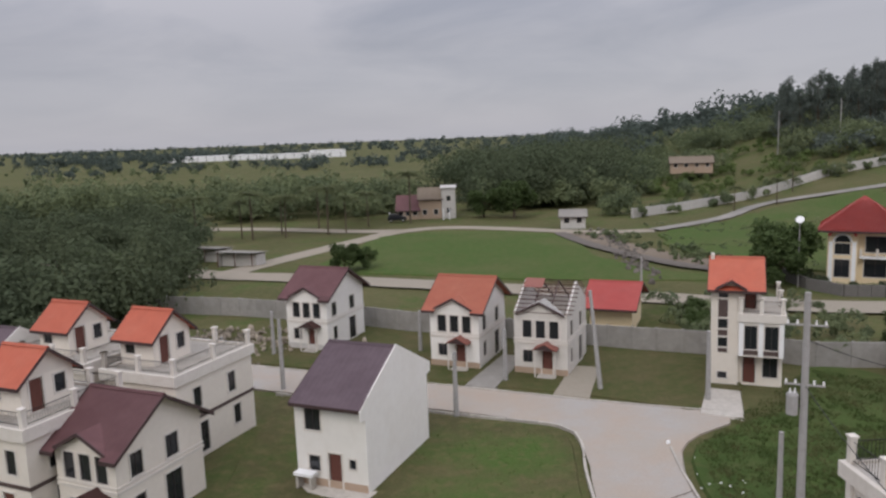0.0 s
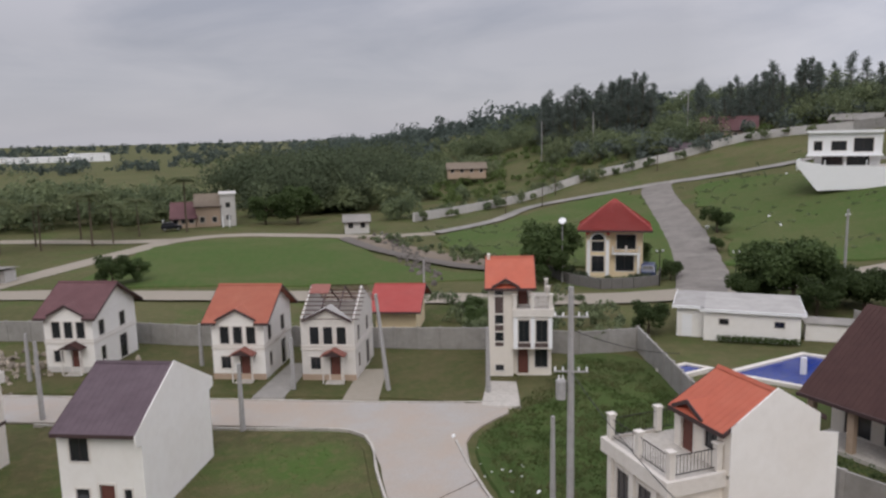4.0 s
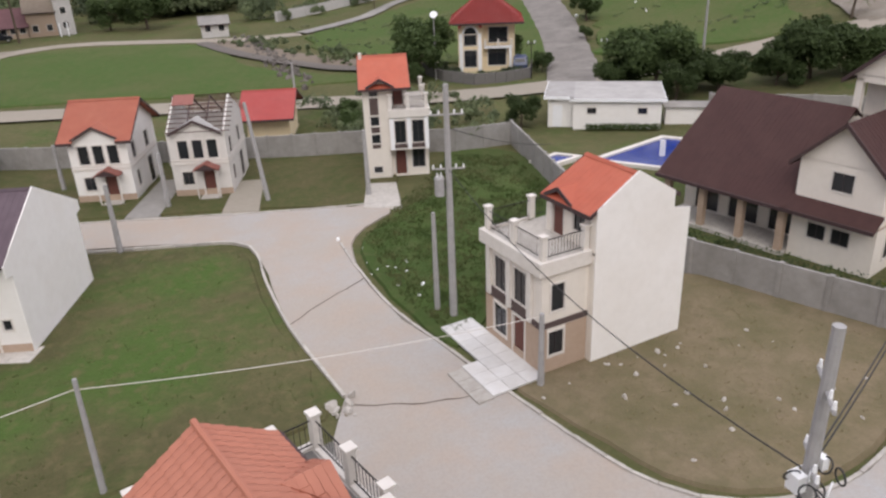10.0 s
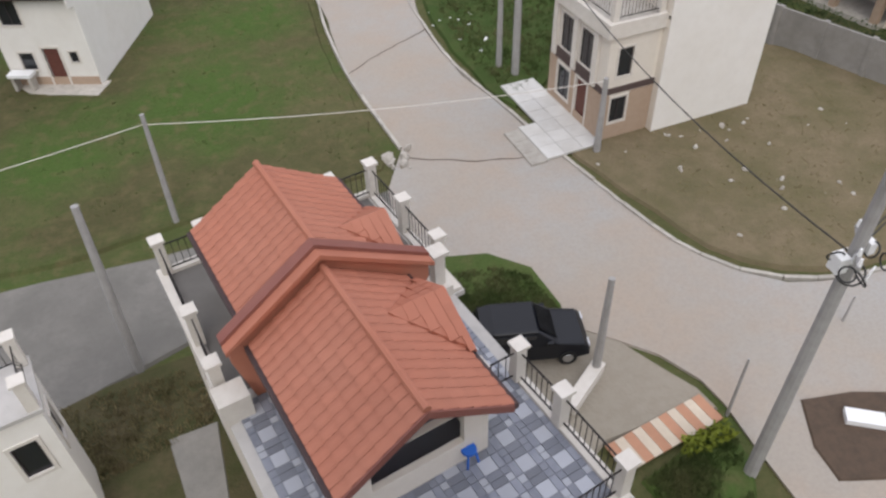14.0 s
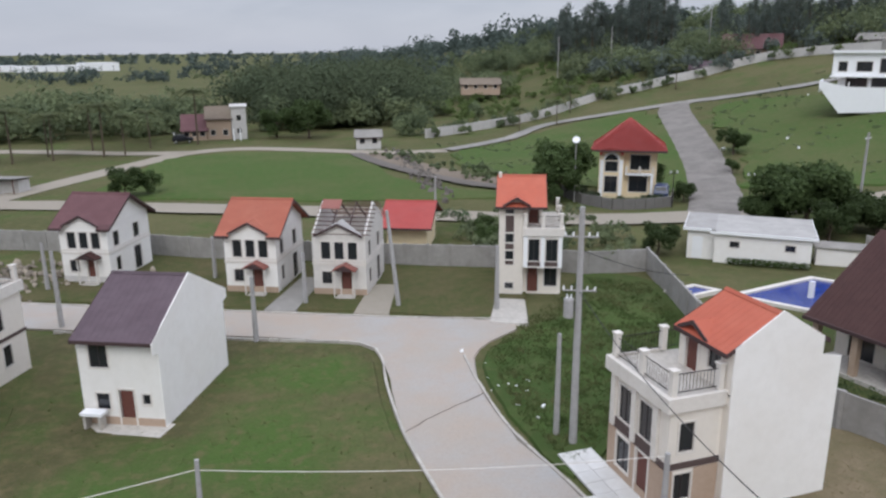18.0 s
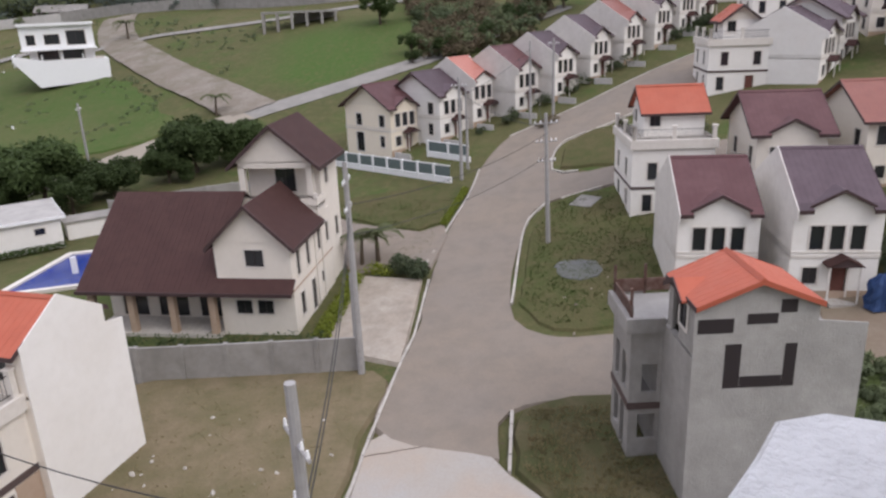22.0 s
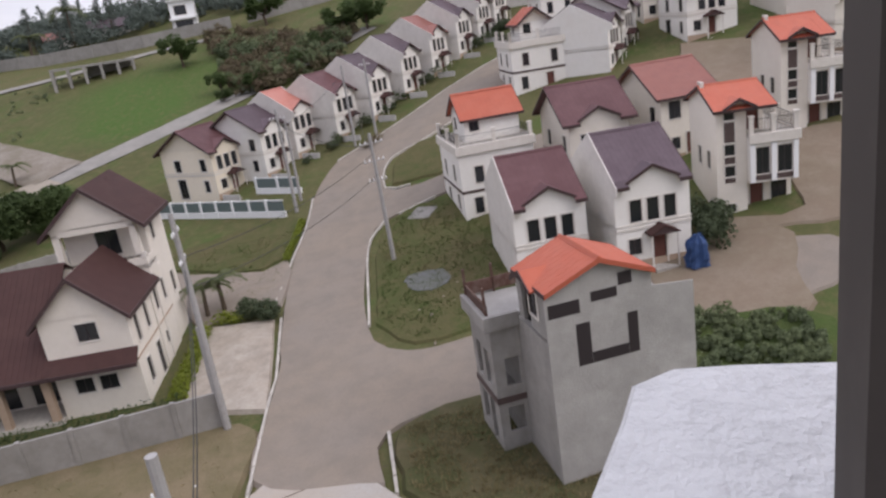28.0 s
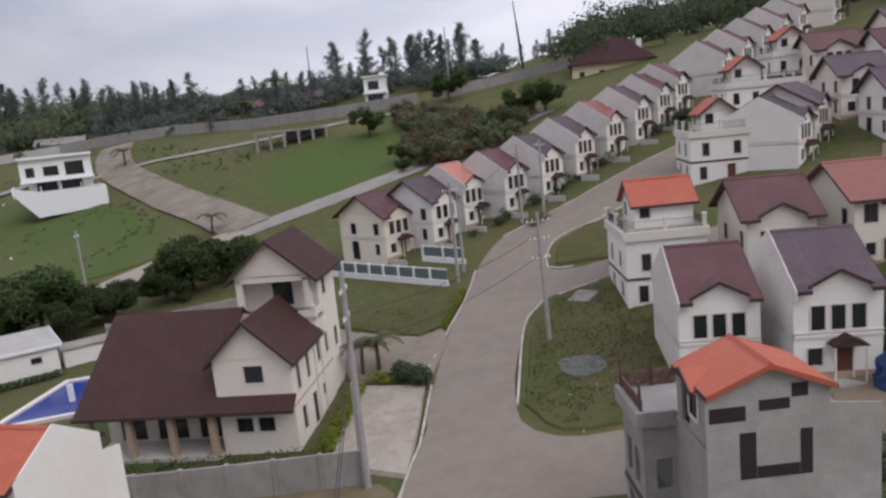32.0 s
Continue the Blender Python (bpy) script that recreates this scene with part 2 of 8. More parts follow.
M["warm_cream"] = material("yellowish cream wall paint", (0.80, 0.72, 0.595), 0.75, grain=(3.0, 0.25, (0.66, 0.58, 0.46)), stain=(0.35, 0.35, (0.70, 0.62, 0.50)), bump=0.12, bump_scale=40, vary=0.05)
M["white_wall"] = material("white wall paint", (0.80, 0.775, 0.735), 0.7, grain=(2.0, 0.25, (0.66, 0.63, 0.58)), stain=(0.3, 0.35, (0.70, 0.655, 0.59)), bump=0.12, bump_scale=40, vary=0.04)
M["grey_wall"] = material("grey cement render", (0.52, 0.50, 0.475), 0.85, grain=(2.2, 0.5, (0.40, 0.385, 0.365)), stain=(0.4, 0.55, (0.58, 0.55, 0.52)), bump=0.25, bump_scale=30, vary=0.06)
M["pale_render"] = material("pale weathered cement render", (0.68, 0.645, 0.60), 0.85, grain=(2.2, 0.4, (0.53, 0.50, 0.46)), mottle=(0.8, 0.5, (0.55, 0.515, 0.47)), stain=(0.3, 0.55, (0.70, 0.665, 0.62)), bump=0.2, bump_scale=30, vary=0.06)
M["raw_concrete"] = material("raw concrete block", (0.37, 0.355, 0.335), 0.9, grain=(2.4, 0.5, (0.33, 0.32, 0.305)), mottle=(0.7, 0.7, (0.27, 0.258, 0.24)), stain=(0.4, 0.7, (0.45, 0.435, 0.41)), bump=0.5, bump_scale=14, vary=0.08)
M["trim"] = material("pale trim paint", (0.68, 0.64, 0.585), 0.7, grain=(4.0, 0.35, (0.52, 0.475, 0.42)), stain=(0.6, 0.4, (0.58, 0.53, 0.47)))
M["brown_band"] = material("dark brown band paint", (0.085, 0.06, 0.055), 0.7, grain=(6.0, 0.4, (0.13, 0.095, 0.085)))
M["tan_base"] = material("tan plinth paint", (0.42, 0.315, 0.235), 0.8, grain=(4.0, 0.4, (0.34, 0.24, 0.17)))
M["roof_maroon"] = material("maroon metal roof", (0.100, 0.044, 0.046), 0.62, grain=(1.5, 0.5, (0.086, 0.038, 0.041)), stain=(0.4, 0.55, (0.155, 0.08, 0.08)), vary=0.15, spec=0.28)
M["roof_brown"] = material("dark brown tile roof", (0.062, 0.030, 0.027), 0.68, grain=(1.5, 0.5, (0.044, 0.022, 0.020)), stain=(0.35, 0.5, (0.08, 0.043, 0.037)), vary=0.05, spec=0.18)
M["roof_orange"] = material("orange metal roof", (0.42, 0.105, 0.060), 0.6, grain=(1.5, 0.4, (0.33, 0.082, 0.048)), stain=(0.5, 0.5, (0.44, 0.145, 0.092)), vary=0.06, spec=0.3)
M["roof_terracotta"] = material("terracotta metal roof", (0.33, 0.098, 0.058), 0.6, grain=(1.5, 0.4, (0.26, 0.076, 0.047)), stain=(0.5, 0.5, (0.36, 0.13, 0.08)), vary=0.05, spec=0.3)
M["roof_salmon"] = material("salmon tile roof", (0.43, 0.165, 0.105), 0.6, grain=(2.0, 0.4, (0.36, 0.13, 0.082)), stain=(0.5, 0.5, (0.45, 0.2, 0.135)), vary=0.04, spec=0.3)
# darker than the tiles, so gaps between them show a painted shade line
M["tile_under"] = material("darkened tile underlay", (0.33, 0.118, 0.076), 0.8, grain=(2.0, 0.4, (0.27, 0.095, 0.062)))
M["roof_pink"] = material("faded pink tile roof", (0.44, 0.175, 0.135), 0.6, grain=(2.0, 0.4, (0.36, 0.14, 0.11)), stain=(0.7, 0.5, (0.46, 0.22, 0.175)), spec=0.3)
M["canal_earth"] = material("bare brown earth", (0.19, 0.155, 0.12), 0.95, grain=(3.0, 0.5, (0.13, 0.105, 0.08)), stain=(0.15, 0.6, (0.25, 0.21, 0.165)), bump=0.5, bump_scale=8, spec=0.1)
M["roof_red"] = material("red metal roof", (0.33, 0.05, 0.042), 0.55, grain=(1.2, 0.4, (0.25, 0.04, 0.035)), stain=(0.4, 0.5, (0.36, 0.08, 0.068)), vary=0.05, spec=0.3)
M["roof_slate"] = material("slate violet roof", (0.090, 0.062, 0.073), 0.62, grain=(1.5, 0.5, (0.064, 0.045, 0.054)), stain=(0.4, 0.55, (0.122, 0.09, 0.102)), vary=0.15, spec=0.28)
M["roof_redbrown"] = material("red brown roof", (0.24, 0.088, 0.068), 0.55, grain=(1.5, 0.45, (0.18, 0.066, 0.054)), stain=(0.4, 0.5, (0.27, 0.115, 0.09)), vary=0.08, spec=0.4)
M["fascia"] = material("dark fascia", (0.058, 0.036, 0.036), 0.6, grain=(6.0, 0.3, (0.1, 0.065, 0.06)))
M["glass"] = material("dark window glass", (0.02, 0.022, 0.026), 0.08, spec=0.6)
M["dark_frame"] = material("dark window frame", (0.035, 0.028, 0.03), 0.5)
M["door_wood"] = material("stained wood door", (0.13, 0.05, 0.038), 0.6, grain=(8.0, 0.5, (0.08, 0.03, 0.025)))
M["interior"] = material("bare interior", (0.16, 0.15, 0.14), 0.9, grain=(2.0, 0.3, (0.1, 0.1, 0.09)))
M["pole"] = material("weathered concrete pole", (0.35, 0.34, 0.33), 0.8, grain=(3.0, 0.5, (0.25, 0.24, 0.23)), bump=0.2)
M["iron"] = material("black wrought iron", (0.03, 0.026, 0.026), 0.5, metal=0.6)
M["cable"] = material("black cable", (0.03, 0.03, 0.03), 0.6)
M["bark"] = material("bark", (0.11, 0.085, 0.06), 0.95, grain=(8.0, 0.6, (0.06, 0.045, 0.035)), bump=0.5)
M["leaf"] = material("leaves", (0.072, 0.105, 0.036), 0.75, grain=(0.6, 0.5, (0.045, 0.068, 0.024)), vary=0.25, spec=0.25)
# base colour lifted and greyed to paint haze over the woods; noises vary tone
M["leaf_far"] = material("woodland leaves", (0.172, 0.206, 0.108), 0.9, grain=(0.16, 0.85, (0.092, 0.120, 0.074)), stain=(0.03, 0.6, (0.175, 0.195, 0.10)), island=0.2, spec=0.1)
M["leaf_dark"] = material("dark woodland leaves", (0.096, 0.120, 0.069), 0.9, grain=(0.15, 0.6, (0.068, 0.088, 0.055)), stain=(0.04, 0.6, (0.110, 0.122, 0.064)), island=0.2, spec=0.1)
# bluer, greyer base colour paints distance haze onto the far woods
M["leaf_haze"] = material("haze-tinted woodland leaves", (0.098, 0.122, 0.105), 0.9, grain=(0.05, 0.6, (0.075, 0.098, 0.090)), island=0.15, spec=0.1)
M["leaf_bright"] = material("fresh shrub leaves", (0.135, 0.18, 0.062), 0.85, grain=(0.2, 0.6, (0.095, 0.135, 0.05)), island=0.25, spec=0.15)
# grey-green needles, paled and blued in the base colour to paint ridge haze
M["pine"] = material("haze-paled grey-green needles", (0.142, 0.168, 0.144), 0.9, grain=(0.3, 0.5, (0.095, 0.115, 0.104)), island=0.2, spec=0.1)
M["palm"] = material("palm fronds", (0.11, 0.13, 0.058), 0.7, grain=(1.0, 0.5, (0.14, 0.14, 0.07)), spec=0.2)
M["hedge"] = material("yellow green hedge leaves", (0.20, 0.235, 0.03), 0.75, grain=(2.0, 0.6, (0.10, 0.14, 0.025)), island=0.25, spec=0.25)
M["white"] = material("white paint", (0.82, 0.82, 0.82), 0.6, grain=(2.0, 0.2, (0.7, 0.7, 0.69)))
M["yellow_wall"] = material("pale yellow wall paint", (0.74, 0.61, 0.40), 0.75, grain=(2.0, 0.3, (0.62, 0.5, 0.33)))
M["water"] = material("pool water", (0.010, 0.030, 0.20), 0.12, grain=(1.5, 0.4, (0.014, 0.045, 0.25)), bump=0.15, bump_scale=6, spec=0.35)
M["pool_tile"] = material("blue pool tile", (0.05, 0.11, 0.42), 0.3)
# blue-grey haze tint set into the colour; not assigned to anything
M["haze_far"] = material("hazed distant woods", (0.055, 0.072, 0.072), 0.95, grain=(0.02, 0.6, (0.04, 0.055, 0.058)))


def thin_leaf(key, share=0.4):
    """Lets light through the leaves, which glow with their own colour."""
    nt = M[key].node_tree
    b, out = nt.nodes["Principled BSDF"], nt.nodes["Material Output"]
    tr, mx = nt.nodes.new("ShaderNodeBsdfTranslucent"), nt.nodes.new("ShaderNodeMixShader")
    nt.links.new(b.inputs["Base Color"].links[0].from_socket, tr.inputs["Color"])
    mx.inputs[0].default_value = share
    nt.links.new(b.outputs[0], mx.inputs[1])
    nt.links.new(tr.outputs[0], mx.inputs[2])
    nt.links.new(mx.outputs[0], out.inputs["Surface"])


for key in ("leaf", "leaf_far", "leaf_haze", "leaf_dark", "leaf_bright", "pine", "palm", "hedge"):
    thin_leaf(key)


# ---- mesh helpers ----
def box(bm, x0, x1, y0, y1, z0, z1):
    v = [bm.verts.new(p) for p in ((x0, y0, z0), (x1, y0, z0), (x1, y1, z0), (x0, y1, z0), (x0, y0, z1), (x1, y0, z1), (x1, y1, z1), (x0, y1, z1))]
    for f in ((0, 3, 2, 1), (4, 5, 6, 7), (0, 1, 5, 4), (1, 2, 6, 5), (2, 3, 7, 6), (3, 0, 4, 7)):
        bm.faces.new([v[i] for i in f])
    return v


def slab(bm, a, b, c, d, thick):
    """A sloping board: four corners of its top, and its thickness downwards."""
    top = [bm.verts.new(p) for p in (a, b, c, d)]
    low = [bm.verts.new((p[0], p[1], p[2] - thick)) for p in (a, b, c, d)]
    bm.faces.new(top)
    bm.faces.new(low[::-1])
    for i in range(4):
        j = (i + 1) % 4
        bm.faces.new((top[j], top[i], low[i], low[j]))


def prism(bm, pts, y0, y1, axis="y"):
    """A solid from an outline of (x, z) pairs between y0 and y1 (or of (y, z) between x0 and x1)."""
    place = (lambda p, d: (p[0], d, p[1])) if axis == "y" else (lambda p, d: (d, p[0], p[1]))
    a = [bm.verts.new(place(p, y0)) for p in pts]
    b = [bm.verts.new(place(p, y1)) for p in pts]
    bm.faces.new(a)
    bm.faces.new(b[::-1])
    for i in range(len(pts)):
        j = (i + 1) % len(pts)
        bm.faces.new((a[j], a[i], b[i], b[j]))


def tube(bm, p, q, r0, r1, n=8):
    p, q = Vector(p), Vector(q)
    d = (q - p).normalized()
    s = d.orthogonal().normalized()
    u = d.cross(s)
    rings = []
    for c, r in ((p, r0), (q, r1)):
        rings.append([bm.verts.new(c + (s * math.cos(6.2832 * i / n) + u * math.sin(6.2832 * i / n)) * r) for i in range(n)])
    for i in range(n):
        j = (i + 1) % n
        bm.faces.new((rings[0][i], rings[0][j], rings[1][j], rings[1][i]))
    bm.faces.new(rings[0][::-1])
    bm.faces.new(rings[1])


def part(name, bm, mat, parent=None, label="", smooth=False):
    me = bpy.data.meshes.new(name)
    bmesh.ops.recalc_face_normals(bm, faces=bm.faces[:])
    bm.to_mesh(me)
    bm.free()
    me.materials.append(M[mat] if isinstance(mat, str) else mat)
    if smooth:
        me.polygons.foreach_set("use_smooth", [True] * len(me.polygons))
    ob = new(name, me)
    if parent:
        ob.parent = parent
    if label:
        ob["label"] = label
    return ob


def boxes(name, mat, parent, *dims, label=""):
    """One part for each box; returns the first."""
    first = None
    for d in dims:
        bm = bmesh.new()
        box(bm, *d)
        ob = part(name, bm, mat, parent, label)
        first = first or ob
    return first


def raw(name, verts, faces, mat, parent=None, label="", smooth=False):
    me = bpy.data.meshes.new(name)
    me.from_pydata(verts, [], faces)
    me.materials.append(M[mat])
    if smooth:
        me.polygons.foreach_set("use_smooth", [True] * len(me.polygons))
    ob = new(name, me)
    if parent:
        ob.parent = parent
    if label:
        ob["label"] = label
    return ob


def thing(name, m, label, category, group="", kind=""):
    ob = new(name)
    ob.matrix_basis = m
    ob.empty_display_size = 0.3
    return tagged(ob, label, category, group, kind)


def pierced(bm, x0, x1, z0, z1, y0, y1, holes):
    """A wall in the x-z plane between y0 and y1 with rectangular openings (x0, x1, z0, z1)."""
    xs = sorted({x0, x1, *[v for h in holes for v in h[:2]]})
    zs = sorted({z0, z1, *[v for h in holes for v in h[2:]]})
    xs = [v for v in xs if x0 <= v <= x1]
    zs = [v for v in zs if z0 <= v <= z1]
    for a, b in zip(xs, xs[1:]):
        start = None
        for c, d in zip(zs, zs[1:]):
            mx, mz = (a + b) / 2, (c + d) / 2
            solid = not any(h[0] < mx < h[1] and h[2] < mz < h[3] for h in holes)
            if solid and start is None:
                start = c
            if not solid and start is not None:
                box(bm, a, b, y0, y1, start, c)
                start = None
        if start is not None:
            box(bm, a, b, y0, y1, start, zs[-1])


def swing(bm, m):
    bmesh.ops.transform(bm, matrix=m, verts=bm.verts[:])


def window(parent, x0, x1, z0, z1, y, m=None, sash=2, name="window"):
    """A window in a front wall whose outer face is at y: frame, glass and a pale surround. m turns it onto another wall."""
    m = m or Matrix()
    f = 0.05
    bm = bmesh.new()
    pierced(bm, x0, x1, z0, z1, y + 0.04, y + 0.10, [(x0 + f + i * (x1 - x0 - f) / sash, x0 + (i + 1) * (x1 - x0 - f) / sash, z0 + f, z1 - f) for i in range(sash)])
    swing(bm, m)
    w = part(name, bm, "dark_frame", parent)
    bm = bmesh.new()
    box(bm, x0 + f, x1 - f, y + 0.06, y + 0.075, z0 + f, z1 - f)
    swing(bm, m)
    part("pane", bm, "glass", w)
    bm = bmesh.new()
    s = 0.09
    pierced(bm, x0 - s, x1 + s, z0 - s, z1 + s, y - 0.035, y, [(x0, x1, z0, z1)])
    swing(bm, m)
    part("surround", bm, "trim", w)
    return w


# ---- ground, roads, kerbs ----
M["ditch"] = material("dark ditch stone", (0.13, 0.115, 0.10), 0.95, grain=(2.0, 0.6, (0.08, 0.07, 0.06)), island=0.3)
M["lamp_glass"] = material("headlamp glass", (0.6, 0.6, 0.62), 0.15)
M["puddle"] = material("wet grey gravel", (0.115, 0.118, 0.118), 0.6, grain=(2.5, 0.7, (0.075, 0.08, 0.06)), mottle=(0.7, 0.7, (0.085, 0.09, 0.055)), bump=0.4, bump_scale=14, spec=0.3)
M["rusty"] = material("rusty weathered timber", (0.10, 0.052, 0.04), 0.9, grain=(3.0, 0.6, (0.21, 0.16, 0.135)), vary=0.2)
def spaced(limit, near, step, count):
    """Grid lines: even steps near the estate, then growing towards the horizon."""
    lo, hi = near
    mid = list(np.arange(lo, hi + 0.01, step))
    grow = [limit * (i / count) ** 3 for i in range(1, count + 1)]
    return [lo - g for g in reversed(grow)] + mid + [hi + g for g in grow]


def build_ground():
    xs, ys = spaced(4300, (-70, 190), 2.0, 24), spaced(4300, (-60, 220), 2.0, 24)
    verts = [(x, y, terr(x, y) + (noise.noise((x * 0.05, y * 0.05, 0)) * 0.12 if abs(x) < 400 else 0) - 0.1) for y in ys for x in xs]
    n = len(xs)
    faces = [(j * n + i, j * n + i + 1, (j + 1) * n + i + 1, (j + 1) * n + i) for j in range(len(ys) - 1) for i in range(n - 1)]
    tagged(raw("ground", verts, faces, "meadow", smooth=True), "rough green and yellowed meadow on flat land and a hillside", "ground", kind="structure")


build_ground()


def smoothed(pts, step=1.5):
    """Points along a Catmull-Rom line through pts."""
    out = []
    p = [Vector(q) for q in pts]
    p = [2 * p[0] - p[1], *p, 2 * p[-1] - p[-2]]
    for i in range(1, len(p) - 2):
        n = max(1, int((p[i + 1] - p[i]).length / step))
        for k in range(n):
            t = k / n
            out.append(0.5 * (2 * p[i] + (p[i + 1] - p[i - 1]) * t + (2 * p[i - 1] - 5 * p[i] + 4 * p[i + 1] - p[i + 2]) * t * t + (3 * p[i] - p[i - 1] - 3 * p[i + 1] + p[i + 2]) * t ** 3))
    out.append(p[-2])
    return out


def ribbon(name, pts, width, mat, rise=0.06, label="", category="road", wobble=0.25, kind="structure"):
    line = smoothed(pts)
    verts, faces, cols = [], [], 7
    for i, c in enumerate(line):
        d = (line[min(i + 1, len(line) - 1)] - line[max(i - 1, 0)]).normalized()
        nrm = Vector((-d.y, d.x))
        for k in range(cols):
            s = (k / (cols - 1) - 0.5) * width
            if k in (0, cols - 1):
                s += noise.noise((c.x * 0.4, c.y * 0.4, k)) * wobble
            p = c + nrm * s
            verts.append((p.x, p.y, terr(p.x, p.y) + rise - (0.12 if k in (0, cols - 1) else 0)))
    for i in range(len(line) - 1):
        for k in range(cols - 1):
            a = i * cols + k
            faces.append((a, a + 1, a + cols + 1, a + cols))
    return tagged(raw(name, verts, faces, mat, smooth=True), label, category, kind=kind)


def patch(name, pts, mat, rise, label, category, kind="structure", step=1.2, ragged=0.25):
    """A lot laid over the ground: an outline filled with a draped grid, its edge slightly ragged."""
    line = smoothed(list(pts) + [pts[0]], step)[:-1] if ragged else [Vector(p) for p in pts]
    bm = bmesh.new()
    vs = []
    for q in line:
        k = 1.0 if ragged < 0.5 else 0.3
        vs.append(bm.verts.new((q.x + (noise.noise((q.x * k, q.y * k, 1)) + 0.3 * noise.noise((q.x, q.y, 3))) * ragged, q.y + (noise.noise((q.x * k, q.y * k, 7)) + 0.3 * noise.noise((q.x, q.y, 4))) * ragged, 0)))
    bm.faces.new(vs)
    xs, ys = [v.co.x for v in vs], [v.co.y for v in vs]
    for axis, lo, hi in ((0, min(xs), max(xs)), (1, min(ys), max(ys))):
        c = lo + 1.5
        while c < hi:
            co = (c, 0, 0) if axis == 0 else (0, c, 0)
            no = (1, 0, 0) if axis == 0 else (0, 1, 0)
            bmesh.ops.bisect_plane(bm, geom=bm.verts[:] + bm.edges[:] + bm.faces[:], plane_co=co, plane_no=no)
            c += 3.0
    for v in bm.verts:
        v.co.z = terr(v.co.x, v.co.y) + rise - 0.02
    # the rim slopes down into the ground
    mid = Vector((sum(xs) / len(xs), sum(ys) / len(ys), 0))
    rim = [e for e in bm.edges if e.is_boundary]
    out = bmesh.ops.extrude_edge_only(bm, edges=rim)["geom"]
    for v in out:
        if isinstance(v, bmesh.types.BMVert):
            d = Vector((v.co.x - mid.x, v.co.y - mid.y, 0)).normalized()
            v.co += d * 0.25
            v.co.z -= rise + 0.25
    bm.normal_update()
    for f in bm.faces:
        if f.normal.z < 0:
            f.normal_flip()
    return tagged(part(name, bm, mat), label, category, kind=kind)


def kerb(pts, label="weathered concrete kerb along the road edge", h=0.11, w=0.15):
    """Kerb stones laid end to end, slightly uneven, with open joints."""
    line = smoothed(pts, 1.0)
    top = thing("kerb", Matrix(), label, "kerb", kind="structure")
    for i in range(len(line) - 1):
        a, b = line[i], line[i + 1]
        d = (b - a).normalized()
        nrm = Vector((-d.y, d.x)) * w / 2
        a2, b2 = a + d * 0.02, b - d * 0.02
        up = h * random.uniform(0.75, 1.1)
        vs = [(p.x, p.y, terr(p.x, p.y) - 0.1) for p in (a2 - nrm, b2 - nrm, b2 + nrm, a2 + nrm)]
        vs += [(p[0] + random.uniform(-0.015, 0.015), p[1] + random.uniform(-0.015, 0.015), p[2] + 0.1 + up) for p in vs]
        raw("kerb_stone", vs, [(0, 3, 2, 1), (4, 5, 6, 7), (0, 1, 5, 4), (1, 2, 6, 5), (2, 3, 7, 6), (3, 0, 4, 7)], "kerb", top)


# the estate roads
patch("road_junction", [(-30, 58.5), (-12, 52.3), (0, 48.3), (4.3, 46.3), (5.2, 43), (5, 36), (5.6, 28.5), (5.9, 26.6), (4.6, 24), (4.6, 18), (7.5, 17), (9.0, 14.5), (11.5, 11.5), (12, 5), (14, -1), (21, 2), (25.3, 8.2), (26.4, 9.4), (26.9, 14.4), (25.7, 14.9), (20.5, 13.6), (16.7, 14.3), (14.6, 16.4), (13.3, 20), (11.4, 28), (10.3, 33.5), (10.2, 39.5), (11.5, 43.8), (14.8, 46.6), (15.4, 48.2), (7, 51), (-12, 57.6), (-31, 64)],
      "concrete_road", 0.05, "pale mottled concrete estate road with dusty edges", "road", ragged=0.12)
patch("climbing_road", [(26.2, 8.9), (30, 9.6), (33, 4.5), (40, -14), (45, -13), (39.5, 4.5), (38, 10), (41.5, 13.2), (53.5, 15.8), (58, 15.4), (61.2, 11), (66, 1), (69, 2), (64.3, 13), (64.8, 16.4), (71, 17.1), (75, 13.2), (84, 5.5), (99, -9.5), (112, -23), (117, -19), (104, -5), (91, 9.5), (80, 18.2), (74, 23.2), (66, 23.8), (60.5, 22.8), (53.6, 22), (44.3, 19.8), (36, 17.3), (26.8, 15.1)],
      "aged_road", 0.056, "worn concrete road climbing between the houses", "road", ragged=0.12)
patch("side_road", [(-40, 21), (-8.8, 22.9), (-4.6, 22.9), (4.6, 24), (4.6, 21.5), (-3.2, 18.5), (-8, 16.5), (-40, 13.5)], "side_concrete", 0.035, "weathered grey concrete side road", "road", ragged=0.0)
ribbon("field_road", [(-75, 120), (-42, 105), (-29, 101), (-12, 95), (6, 88.5), (20, 82.5), (33, 77.5), (44, 75.5), (55, 75), (65, 72.5), (74, 69.5), (84, 64)], 5.4, "dirt_road", 0.24, "pale dusty track along the meadow")
ribbon("meadow_track", [(-40, 104), (-34, 118), (-24, 140), (-18, 150), (-6, 153), (18, 141), (30, 140)], 4.5, "dirt_road", 0.12, "pale concrete track beside the green field")
ribbon("hill_road", [(30, 140), (46, 153), (62, 168), (84, 160), (108, 140), (122, 134)], 3.0, "old_road", 0.28, "narrow pale concrete road climbing the hill")
ribbon("villa_road", [(46.5, 73), (53, 84), (66, 110), (83, 150), (88, 158)], 6.5, "worn_road", 0.28, "wide weathered concrete road climbing past the villa")
ribbon("canal_road", [(16, 138), (22, 118), (30, 103), (38, 95)], 5.5, "canal_earth", 0.3, "bare brown earth strip along the ditch")
